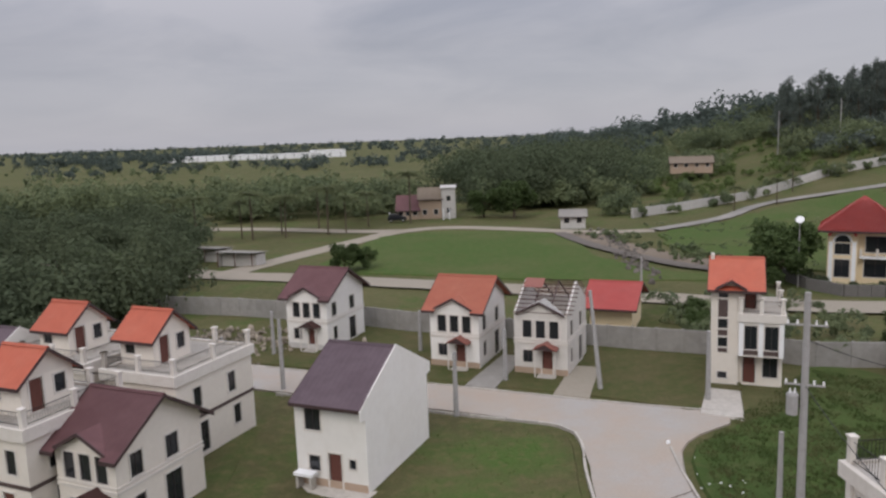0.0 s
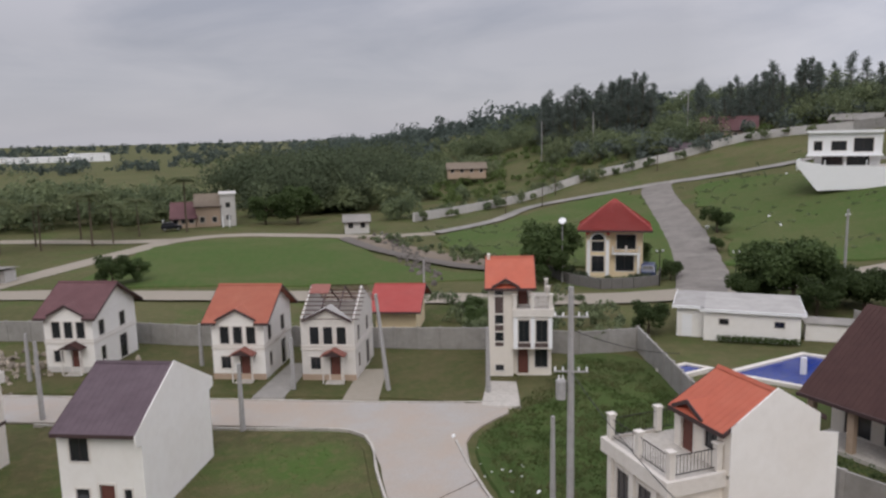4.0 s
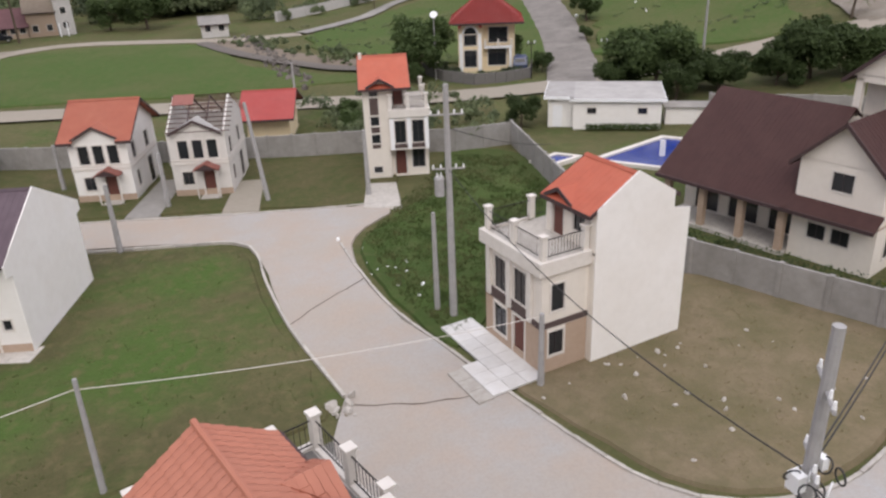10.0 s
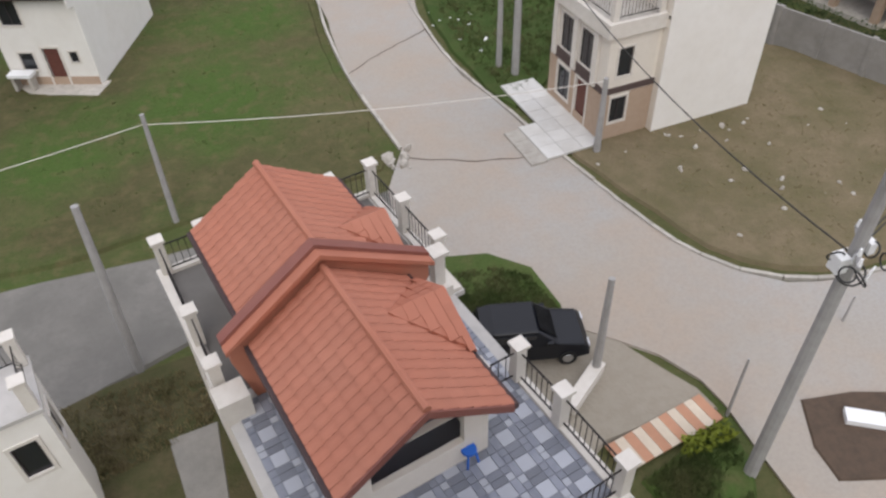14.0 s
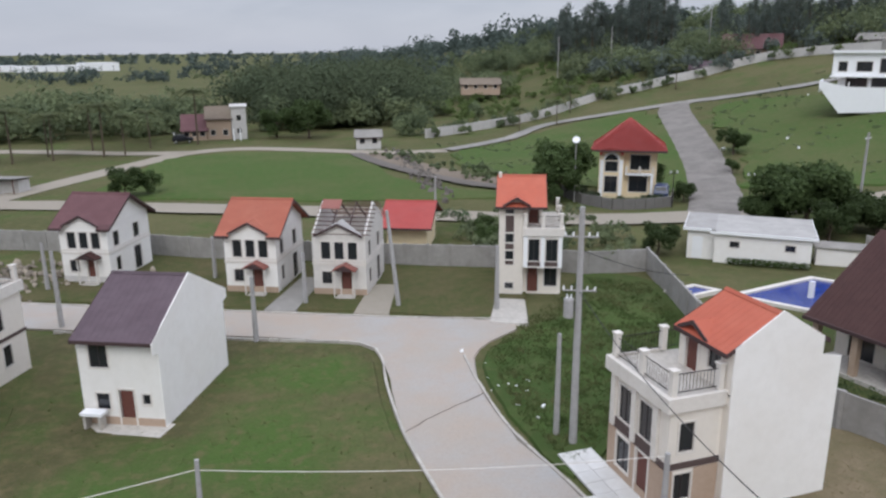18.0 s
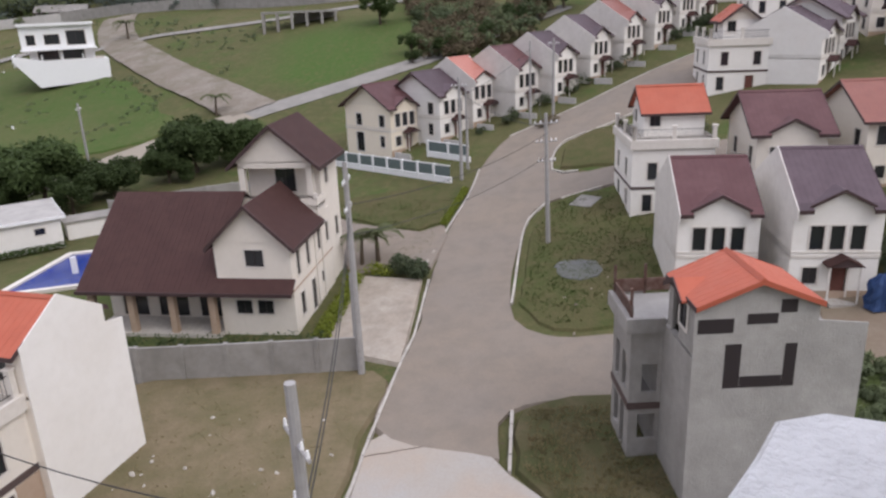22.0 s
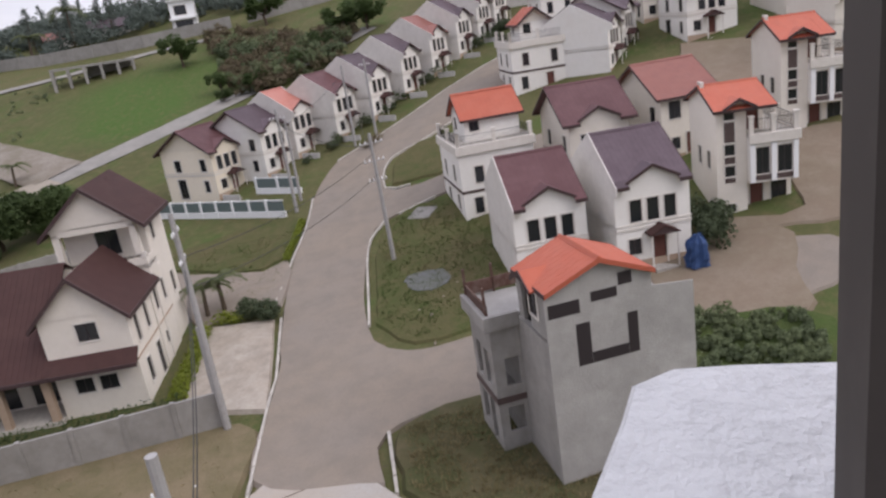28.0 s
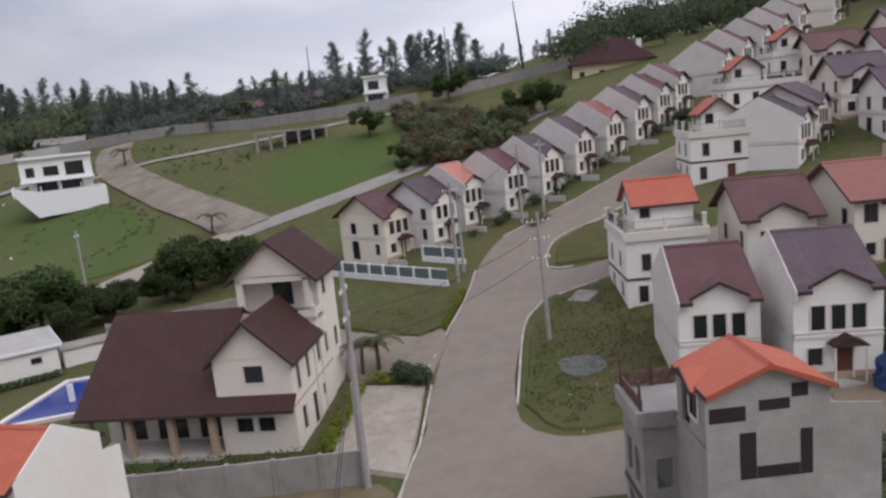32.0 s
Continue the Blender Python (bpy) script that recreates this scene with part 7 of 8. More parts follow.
for x, y, hgt in ((45.3, 80.9, 4.6), (53.5, 77.6, 4.2)):
    lp = thing("street_lamp", pose(x, y, terr(x, y)), "thin dark iron lamp post with twin lamp heads", "lamp", "lamp posts")
    bm = bmesh.new()
    tube(bm, (0, 0, -0.3), (0, 0, hgt), 0.07, 0.05, 8)
    part("post", bm, "iron", lp)
    boxes("crossarm", "iron", lp, (-0.45, 0.45, -0.03, 0.03, hgt - 0.5, hgt - 0.44))
    for sg in (-1, 1):
        bm = bmesh.new()
        tube(bm, (sg * 0.42, 0, hgt - 0.43), (sg * 0.42, 0, hgt - 0.15), 0.09, 0.13, 8)
        part("lamp_head", bm, "lamp_glass", lp)
dish = thing("satellite_dish", pose(35.4, 87.6, terr(35.4, 87.6)), "white satellite dish on a tall pole", "dish")
bm = bmesh.new()
tube(bm, (0, 0, -0.3), (0, 0, 7.6), 0.07, 0.06, 8)
part("mast", bm, "pole", dish)
bm = bmesh.new()
tube(bm, (0.05, -0.05, 7.6), (-0.1, -0.25, 7.85), 0.15, 0.45, 18)
tube(bm, (-0.1, -0.25, 7.85), (-0.13, -0.3, 7.9), 0.45, 0.47, 18)
part("reflector", bm, "white", dish)

# ---- parked vehicles ----
M["car_black"] = material("black car paint", (0.008, 0.009, 0.013), 0.3, spec=0.35)
M["car_blue"] = material("dark blue car paint", (0.03, 0.045, 0.10), 0.3, spec=0.6)
M["tyre"] = material("tyre rubber", (0.02, 0.02, 0.02), 0.9)
M["chrome"] = material("worn alloy", (0.5, 0.5, 0.5), 0.35, metal=0.8)


def car(m, label, paint):
    c = thing("car", m, label, "car")
    prof = [(-2.1, 0.45), (-2.15, 0.8), (-2.05, 1.05), (-1.75, 1.6), (-1.3, 1.72), (0.2, 1.7), (0.95, 1.12), (1.9, 0.98), (2.1, 0.8), (2.12, 0.45), (1.75, 0.35), (-1.7, 0.35)]
    bm = bmesh.new()
    rings = []
    for y, k in ((-0.88, 0.0), (-0.84, 0.05), (-0.7, 0.1), (0.7, 0.1), (0.84, 0.05), (0.88, 0.0)):
        tap = {0.0: 0.0, 0.05: 0.03, 0.1: 0.06}[k]
        rings.append([bm.verts.new((x, y * (0.86 if z > 1.2 else 1.0), z + (tap if z > 0.6 else 0))) for x, z in prof])
    for r0, r1 in zip(rings, rings[1:]):
        for i in range(len(prof)):
            j = (i + 1) % len(prof)
            bm.faces.new((r0[i], r0[j], r1[j], r1[i]))
    bm.faces.new(rings[0])
    bm.faces.new(rings[-1][::-1])
    part("body", bm, paint, c)
    for name, a, b, w in (("windscreen", (0.27, 1.7), (0.9, 1.2), 0.62), ("rear_window", (-1.83, 1.52), (-2.05, 1.14), 0.6)):
        bm = bmesh.new()
        v = [bm.verts.new((a[0] + 0.03 * (1 if a[0] > 0 else -1), -w, a[1] + 0.05)), bm.verts.new((a[0] + 0.03 * (1 if a[0] > 0 else -1), w, a[1] + 0.05)), bm.verts.new((b[0] + 0.03 * (1 if a[0] > 0 else -1), w + 0.05, b[1] + 0.05)), bm.verts.new((b[0] + 0.03 * (1 if a[0] > 0 else -1), -w - 0.05, b[1] + 0.05))]
        f = bm.faces.new(v)
        bmesh.ops.solidify(bm, geom=[f], thickness=0.03)
        part(name, bm, "glass", c)
    for s in (-1, 1):
        for a, b in ((-1.5, -0.75), (-0.68, 0.15)):
            boxes("side_window", "glass", c, (a, b, s * 0.8 - 0.02, s * 0.8 + 0.02, 1.18, 1.6))
        boxes("mirror", paint, c, (0.55, 0.75, s * 0.9 - 0.08, s * 0.9 + 0.08, 1.15, 1.3))
        boxes("headlight", "lamp_glass", c, (2.06, 2.14, s * 0.62 - 0.16, s * 0.62 + 0.16, 0.72, 0.88))
        for x in (-1.35, 1.35):
            bm = bmesh.new()
            tube(bm, (x, s * 0.72, 0.34), (x, s * 0.92, 0.34), 0.34, 0.34, 16)
            w = part("wheel", bm, "tyre", c)
            bm = bmesh.new()
            tube(bm, (x, s * 0.9, 0.34), (x, s * 0.935, 0.34), 0.21, 0.19, 10)
            part("rim", bm, "chrome", w)
    boxes("grille", "iron", c, (2.1, 2.15, -0.4, 0.4, 0.55, 0.72))
    return c


car(pose(6.8, 14.3, 0.15, 0, 0, -12) @ Matrix.Scale(0.88, 4), "black hatchback parked on the forecourt", "car_black")
car(pose(45.6, 84.2, 0.8, 0, 0, 60), "dark blue van parked beside the red-roofed villa", "car_blue")
car(pose(-21.5, 166.5, 0.1, 0, 0, 5), "dark car parked before the roadside house", "car_black")

# ---- things on and around the duplex ----
M["chair_blue"] = material("blue plastic", (0.03, 0.14, 0.55), 0.4)
ch = thing("stool", pose(-2.0 + 0.25 * 7.9 + 0.97 * 2.75, 14.8 - 0.97 * 7.9 + 0.25 * 2.75, 5.535, 0, 0, 20), "blue plastic stool on the tiled terrace", "stool")
bm = bmesh.new()
tube(bm, (0, 0, 0.40), (0, 0, 0.45), 0.17, 0.16, 12)
part("seat", bm, "chair_blue", ch)
for a in range(4):
    bm = bmesh.new()
    c, s = math.cos(a * 1.571 + 0.78), math.sin(a * 1.571 + 0.78)
    tube(bm, (c * 0.2, s * 0.2, 0), (c * 0.13, s * 0.13, 0.41), 0.025, 0.03, 6)
    part("leg", bm, "chair_blue", ch)

M["walk_salmon"] = material("salmon paving tile", (0.46, 0.24, 0.15), 0.7, grain=(4.0, 0.4, (0.36, 0.19, 0.12)), vary=0.08)
M["walk_cream"] = material("cream paving tile", (0.62, 0.53, 0.42), 0.7, grain=(4.0, 0.4, (0.5, 0.42, 0.33)), vary=0.08)
wk = thing("garden_walk", pose(7.8, 9.2, 0.1, 0, 0, 12), "striped salmon and cream tiled walk beside the garden", "walkway", kind="structure")
for i in range(11):
    boxes("paving_tile", ("walk_salmon", "walk_cream")[i % 2], wk, (i * 0.33, i * 0.33 + 0.32, 0, 1.0, 0, 0.06))
patch("forecourt", [(4.8, 15), (8.8, 14.6), (11.2, 11.2), (11.4, 10.4), (7.6, 10.4), (5.2, 9.4)], "dirt_road", 0.09, "dusty broken concrete forecourt", "driveway", ragged=0.1)
patch("flower_bed", [(8.2, 8.9), (11.4, 9.6), (10.6, 7.2), (8.6, 6.8)], "lush", 0.11, "small green garden bed", "lawn", ragged=0.1)
patch("dug_bed", [(14.0, 9.8), (16.9, 9.1), (16.6, 7.0), (13.2, 7.2)], "dug_soil", 0.12, "dark freshly dug soil", "lawn", ragged=0.15)
boxes("forecourt_kerb", "trim", thing("forecourt_kerb", pose(7.1, 11.6, 0.05, 0, 0, 38), "low cream kerb wall beside the forecourt", "kerb"), (0, 2.0, -0.2, 0.2, -0.1, 0.45))
boxes("slab", "white", thing("stone_slab", pose(15.2, 8.6, 0.25, 0, 0, -30), "white stone slab lying on the dug soil", "slab"), (-0.55, 0.55, -0.25, 0.25, -0.12, 0.08))
M["porch_tile"] = material("pale porch slab", (0.60, 0.59, 0.57), 0.6, grain=(3.0, 0.4, (0.5, 0.485, 0.46)), stain=(0.8, 0.5, (0.46, 0.43, 0.39)), vary=0.06)
pv = thing("porch_paving", at(13.8, 28.8, *VN, 0.08), "pale tiled paving before the deck house", "paving", kind="structure")
for j in range(7):
    for i in range(3):
        if j > 3 or i > 0:
            boxes("paving_slab", "porch_tile", pv, (-1.5 + j * 0.9, -0.62 + j * 0.9, -2.7 + i * 0.9, -1.82 + i * 0.9, 0, 0.09))
for j in range(3):
    boxes("drive_slab", "kerb", pv, (2.2 + j * 0.9, 3.07 + j * 0.9, -3.5, -2.72, -0.05, 0.05))
tr = thing("transformer", pose(12.55, 31.2, 6.7), "pale grey pole transformer with a hanging bracket", "transformer")
bm = bmesh.new()
tube(bm, (0, 0, 0), (0, 0, 0.85), 0.24, 0.24, 14)
tube(bm, (0, 0, 0.85), (0, 0, 0.95), 0.26, 0.2, 14)
part("tank", bm, "pole", tr)
boxes("bracket", "iron", tr, (0.1, 0.5, -0.05, 0.05, 0.3, 0.4), (0.1, 0.5, -0.05, 0.05, 0.65, 0.72))
for x in (-0.1, 0.1):
    bm = bmesh.new()
    tube(bm, (x, 0, 0.9), (x, 0, 1.15), 0.04, 0.025, 8)
    part("insulator", bm, "white", tr)
bas = thing("wash_sink", pose(-10.6, 37.9, 0.12, 0, 0, -20), "white outdoor sink stand before the plain house", "sink")
boxes("basin", "white", bas, (-0.6, 0.6, -0.3, 0.3, 0.75, 0.92))
boxes("stand_leg", "kerb", bas, (-0.5, -0.35, -0.25, 0.25, 0, 0.75), (0.35, 0.5, -0.25, 0.25, 0, 0.75))


def heap(name, x, y, spread, count, size, mat, label, category, seed):
    """A heap of broken lumps: uneven stones, each with its own shape, joined as one pile."""
    rng = random.Random(seed)
    bm = bmesh.new()
    for _ in range(count):
        dx, dy = rng.gauss(0, spread[0]), rng.gauss(0, spread[1])
        s = size * rng.uniform(0.4, 1.2)
        r = bmesh.ops.create_icosphere(bm, subdivisions=1, radius=s)
        m4 = Matrix.Translation((x + dx, y + dy, terr(x + dx, y + dy) + s * 0.3)) @ Euler((rng.random() * 6, rng.random() * 6, rng.random() * 6)).to_matrix().to_4x4() @ Matrix.Diagonal((rng.uniform(0.6, 1.4), rng.uniform(0.5, 1.1), rng.uniform(0.35, 0.8), 1))
        for v in r["verts"]:
            v.co = m4 @ (v.co * rng.uniform(0.85, 1.15))
    return tagged(part(name, bm, mat), label, category, kind="stuff")


M["rubble"] = material("broken rubble", (0.28, 0.24, 0.19), 0.95, grain=(3.0, 0.6, (0.22, 0.19, 0.15)), island=0.3)
heap("rubble_heap", -25.5, 67.5, (3.6, 2.6), 260, 0.42, "rubble", "heaps of broken stone and timber rubble", "rubble", 1)
heap("litter", 12.0, 38.0, (1.0, 2.5), 14, 0.16, "white", "white scraps of litter on the grass", "litter", 2)
heap("litter", 20.0, 21.5, (3.2, 2.6), 40, 0.17, "kerb", "stones and scraps on the bare lot", "litter", 3)
heap("litter", -2.0, 33.0, (5, 5), 16, 0.08, "rubble", "scraps on the lawn", "litter", 4)
heap("litter", 44.0, 7.0, (2.5, 1.8), 30, 0.14, "rubble", "scraps of debris on the verge", "litter", 5)
heap("kerb_rubble", 5.5, 26.0, (0.4, 0.3), 12, 0.28, "kerb", "broken concrete lumps at the kerb corner", "rubble", 6)
heap("ditch_stones", 20.5, 118, (1.0, 10), 240, 0.5, "ditch", "stones lining the ditch", "stones", 7)
heap("rock_pile", 15.2, 27.2, (0.5, 0.6), 10, 0.25, "kerb", "pale rubble by the paving", "rubble", 8)
M["tarp_blue"] = material("faded blue tarpaulin", (0.028, 0.062, 0.16), 0.6, grain=(2.0, 0.6, (0.018, 0.035, 0.09)), bump=0.3)
tarp = thing("tarpaulin", pose(43.4, -7.2, terr(43.4, -7.2) + 0.08), "crumpled blue tarpaulin draped over a stack", "tarpaulin")
bm = bmesh.new()
rngt = random.Random(4)
hoops = []
for j in range(7):
    f = j / 6
    r = 0.72 - 0.2 * f - (0.35 if j == 6 else 0)
    fold = [0.13 * math.sin(5 * k * 6.283 / 18 + j * 0.3) * (1.1 - f) + rngt.uniform(-0.12, 0.12) for k in range(18)]
    hoops.append([bm.verts.new(((r + fold[k]) * math.cos(k * 6.283 / 18) * 0.8, (r + fold[k]) * math.sin(k * 6.283 / 18), 1.8 * f + rngt.uniform(-0.12, 0.12) * (j > 0) + 0.15 * (j == 6))) for k in range(18)])
for a, b in zip(hoops, hoops[1:]):
    for k in range(18):
        bm.faces.new((a[k], a[(k + 1) % 18], b[(k + 1) % 18], b[k]))
bm.faces.new(hoops[-1])
part("sheet", bm, "tarp_blue", tarp)


# ---- trees ----
def leaves(rng, centre, radius, count, size, squash=0.8, droop=0.0):
    """Small folded leaves scattered through an uneven ball; returns vertices and faces."""
    vs, fs = [], []
    for _ in range(count):
        d = Vector((rng.gauss(0, 1), rng.gauss(0, 1), rng.gauss(0, 1))).normalized() * radius * rng.uniform(0.55, 1.05)
        d.z *= squash
        c = Vector(centre) + d
        t = Vector((rng.uniform(-1, 1), rng.uniform(-1, 1), rng.uniform(-0.6, 0.6) - droop)).normalized()
        n = (d.normalized() + Vector((rng.uniform(-0.8, 0.8), rng.uniform(-0.8, 0.8), rng.uniform(-0.2, 0.9)))).normalized()
        s = t.cross(n).normalized() * size * rng.uniform(0.3, 0.55)
        l = t * size * rng.uniform(0.7, 1.2)
        k = len(vs)
        vs += [c - l, c + s + n * size * 0.12, c + l, c - s + n * size * 0.12]
        fs += [(k, k + 1, k + 2), (k, k + 2, k + 3)]
    return vs, fs


def limbed_trunk(rng, height, r, limbs, reach):
    bm = bmesh.new()
    ends = []
    p = Vector((0, 0, -0.4))
    for i in range(4):
        q = Vector((rng.uniform(-0.2, 0.2) * i, rng.uniform(-0.2, 0.2) * i, height * (i + 1) / 4))
        tube(bm, p, q, r * (1 - 0.2 * i), r * (0.8 - 0.2 * i), 7)
        p = q
    for i in range(limbs):
        a = 6.283 * (i + rng.random() * 0.6) / limbs
        z = height * rng.uniform(0.4, 0.9)
        e = Vector((math.cos(a) * reach * rng.uniform(0.6, 1), math.sin(a) * reach * rng.uniform(0.6, 1), z + reach * rng.uniform(0.2, 0.7)))
        m4 = Vector((0, 0, z)).lerp(e, 0.5) + Vector((0, 0, reach * 0.1))
        tube(bm, (0, 0, z), m4, r * 0.4, r * 0.28, 5)
        tube(bm, m4, e, r * 0.28, r * 0.1, 5)
        ends.append(e)
    return bm, ends + [p]


def broadleaf(seed, height=4.0, reach=2.4, limbs=7, per=170, size=0.34, mat="leaf"):
    rng = random.Random(seed)
    t = thing("tree", Matrix(), "leafy dark green broadleaf tree", "tree")
    bm, ends = limbed_trunk(rng, height, 0.22, limbs, reach)
    part("trunk", bm, "bark", t)
    vs, fs = [], []
    for e in ends:
        for _ in range(3):
            o = e + Vector((rng.uniform(-0.9, 0.9), rng.uniform(-0.9, 0.9), rng.uniform(-0.5, 0.8)))
            a, b = leaves(rng, o, reach * rng.uniform(0.32, 0.55), per // 2, size)
            k = len(vs)
            vs += a
            fs += [tuple(i + k for i in f) for f in b]
    raw("crown", [tuple(v) for v in vs], fs, mat, t)
    return t


def palm_tree(seed, height=7.0, fronds=18, length=3.3):
    rng = random.Random(seed)
    t = thing("palm_tree", Matrix(), "slender palm with drooping fronds", "tree")
    bm = bmesh.new()
    p = Vector((0, 0, -0.4))
    bend = rng.uniform(-0.3, 0.3)
    for i in range(6):
        q = Vector((bend * ((i + 1) / 6) ** 2, 0, height * (i + 1) / 6))
        tube(bm, p, q, 0.17 - 0.012 * i, 0.158 - 0.012 * i, 7)
        p = q
    part("trunk", bm, "bark", t)
    vs, fs = [], []
    for i in range(fronds):
        a = 6.283 * i / fronds + rng.uniform(-0.2, 0.2)
        up = rng.uniform(-0.1, 0.75)
        d = Vector((math.cos(a), math.sin(a), 0))
        side = Vector((-d.y, d.x, 0))
        pts = [p + d * length * s + Vector((0, 0, up * length * s - 1.1 * length * s * s * (0.6 + 0.3 * up))) for s in (0, 0.25, 0.5, 0.75, 1.0)]
        for j in range(4):
            for n in range(4):
                c = pts[j].lerp(pts[j + 1], n / 4)
                w = length * 0.3 * (1 - 0.6 * (j + n / 4) / 4)
                for sg in (-1, 1):
                    k = len(vs)
                    tip = c + side * sg * w + d * w * 0.5 - Vector((0, 0, w * 0.45))
                    vs += [c, c + d * 0.17, tip]
                    fs.append((k, k + 1, k + 2))
    raw("crown", [tuple(v) for v in vs], fs, "palm", t)
    return t


def pine_tree(seed, height=14.0):
    """A ragged she-oak: a thin stem with upswept branches that carry feathery, drooping plumes."""
    rng = random.Random(seed)
    t = thing("pine_tree", Matrix(), "tall ragged dark pine", "tree")
    bm = bmesh.new()
    bend = rng.uniform(-0.5, 0.5)
    stem = lambda z: Vector((bend * (z / height) ** 2, 0, z))  # noqa: E731
    for i in range(5):
        z0, z1 = height * i / 5 - 0.5 * (i == 0), height * (i + 1) / 5
        tube(bm, stem(z0), stem(z1), 0.24 - 0.04 * i, 0.2 - 0.04 * i, 6)
    vs, fs = [], []
    for i in range(38):
        k = 0.16 + 0.84 * (i / 38) ** 0.9
        z = height * k + rng.uniform(-0.4, 0.4)
        a = rng.random() * 6.283
        reach = height * 0.235 * min(1.0, 0.45 + k * 1.6) * (1.02 - k) ** 0.6 * rng.uniform(0.45, 1.25)
        e = stem(z) + Vector((math.cos(a) * reach, math.sin(a) * reach, reach * rng.uniform(0.25, 0.9)))
        tube(bm, stem(z - 0.2), e, 0.05, 0.015, 4)
        for s in (0.35, 0.6, 0.85, 1.05):
            c = stem(z).lerp(e, s)
            for _ in range(9):
                d = Vector((rng.gauss(0, 0.6), rng.gauss(0, 0.6), rng.gauss(0.15, 0.6))).normalized()
                n = Vector((rng.gauss(0, 1), rng.gauss(0, 1), rng.gauss(0, 1))).normalized()
                w = d.cross(n).normalized() * rng.uniform(0.06, 0.13)
                p = c + Vector((rng.gauss(0, 0.3), rng.gauss(0, 0.3), rng.gauss(0, 0.25)))
                q = p + d * rng.uniform(0.5, 1.05)
                j = len(vs)
                vs += [p - w, p + w, q - Vector((0, 0, 0.12))]
                fs.append((j, j + 1, j + 2))
    part("trunk", bm, "bark", t)
    raw("crown", [tuple(v) for v in vs], fs, "pine", t)
    return t


def planted(proto, spots, label="", group=""):
    """Moves the first to the first spot and copies it to the rest: (x, y, scale, turn)."""
    for i, (x, y, s, r) in enumerate(spots):
        m = pose(x, y, terr(x, y) - 0.1, 0, 0, r) @ Matrix.Diagonal((s, s, s, 1))
        ob = proto if i == 0 else copy_thing(proto, m)
        ob.matrix_basis = m
        tagged(ob, label, "", group)


planted(broadleaf(11, 2.3, 2.7, 12, 560, 0.24), [(53.5, 67.5, 1.4, 0), (57.5, 62.0, 0.85, 70), (50.0, 69.5, 0.7, 20), (66, 58, 1.25, 150), (70.5, 55.5, 0.95, 220), (62.5, 59, 0.8, 300)], "broad dark green garden tree with a dense crown", "garden trees")
planted(broadleaf(12, 3.0, 2.3, 8, 330, 0.23), [(34.8, 91.5, 1.5, 10), (33.0, 88.0, 1.0, 100), (46.5, 90.5, 0.8, 40), (33.9, 62.4, 0.62, 20), (52, 62, 0.8, 10), (20, 74, 0.45, 0), (24, 70, 0.4, 90), (19, 69, 0.45, 200), (-21.6, 105, 0.85, 50), (-19, 107, 0.65, 150), (5, 169, 1.7, 10), (-2, 172, 1.3, 100), (48.5, 83.8, 0.5, 0)], "leafy green tree beside a garden", "garden trees")
planted(broadleaf(13, 2.2, 1.8, 7, 260, 0.22), [(63, 96, 0.5, 0), (69.9, 106.8, 1.0, 30), (109.5, 50.5, 0.75, 10), (107, 44, 0.8, 80), (112, 39.5, 0.75, 160), (118.5, 36, 0.85, 250), (104.5, 48, 0.5, 40), (125, 30, 1.3, 0), (126, 64, 1.3, 0), (156, 76, 1.2, 0), (-52, 96, 1.2, 0), (146, 55, 1.6, 70), (124, 34, 1.3, 45)], "bushy green tree on the slope", "slope trees")
planted(palm_tree(21, 7.4, 20, 3.4), [(-64, 146, 1.1, 20), (-57, 139, 1.2, 0), (-50.5, 146, 1.0, 50), (-47.5, 143.5, 1.25, 90), (-44, 152, 1.05, 140), (-41.5, 146, 1.1, 200), (-33.5, 149, 1.3, 250), (-30, 150, 1.0, 300), (-37.5, 158, 1.2, 80), (-18.2, 164, 1.5, 110), (-27, 160, 1.0, 20), (70, 178, 0.9, 0), (62, 166, 0.75, 60), (52, 163, 0.7, 130), (95, 172, 0.8, 180), (150, -18, 1.7, 40), (147, 97, 1.2, 40)], "slender palm with drooping fronds", "palms")
planted(palm_tree(22, 2.3, 9, 1.8), [(45.7, 26.0, 1.05, 0), (46.4, 25.0, 1.15, 40), (84, 69, 1.2, 0), (148, 108, 2.0, 0), (120, 118, 1.6, 40)], "small garden palm with arching fronds", "garden palms")
rngp = random.Random(5)
spots = []
for yaw0, yaw1, r0, r1, n, h0, h1 in ((-20.5, -28.5, 255, 280, 46, 12, 20), (-31.5, -44, 222, 250, 46, 8, 16), (-44, -51, 200, 232, 20, 6, 11.5), (-51, -60, 178, 204, 20, 4.5, 9), (-60, -72, 180, 206, 28, 6, 14), (-72, -80, 192, 215, 9, 4, 8)):
    for i in range(n):
        a, r = radians(-rngp.uniform(yaw1, yaw0)), rngp.uniform(r0, r1)
        spots.append((r * math.sin(a), r * math.cos(a), rngp.uniform(h0, h1) / 15.0, rngp.uniform(0, 360)))
planted(pine_tree(31, 15), spots[0::3], "tall ragged pine on the ridge", "ridge pines")
planted(pine_tree(32, 14), spots[1::3], "ragged pine on the ridge", "ridge pines")
planted(pine_tree(33, 16), spots[2::3], "high thin-topped pine on the ridge", "ridge pines")


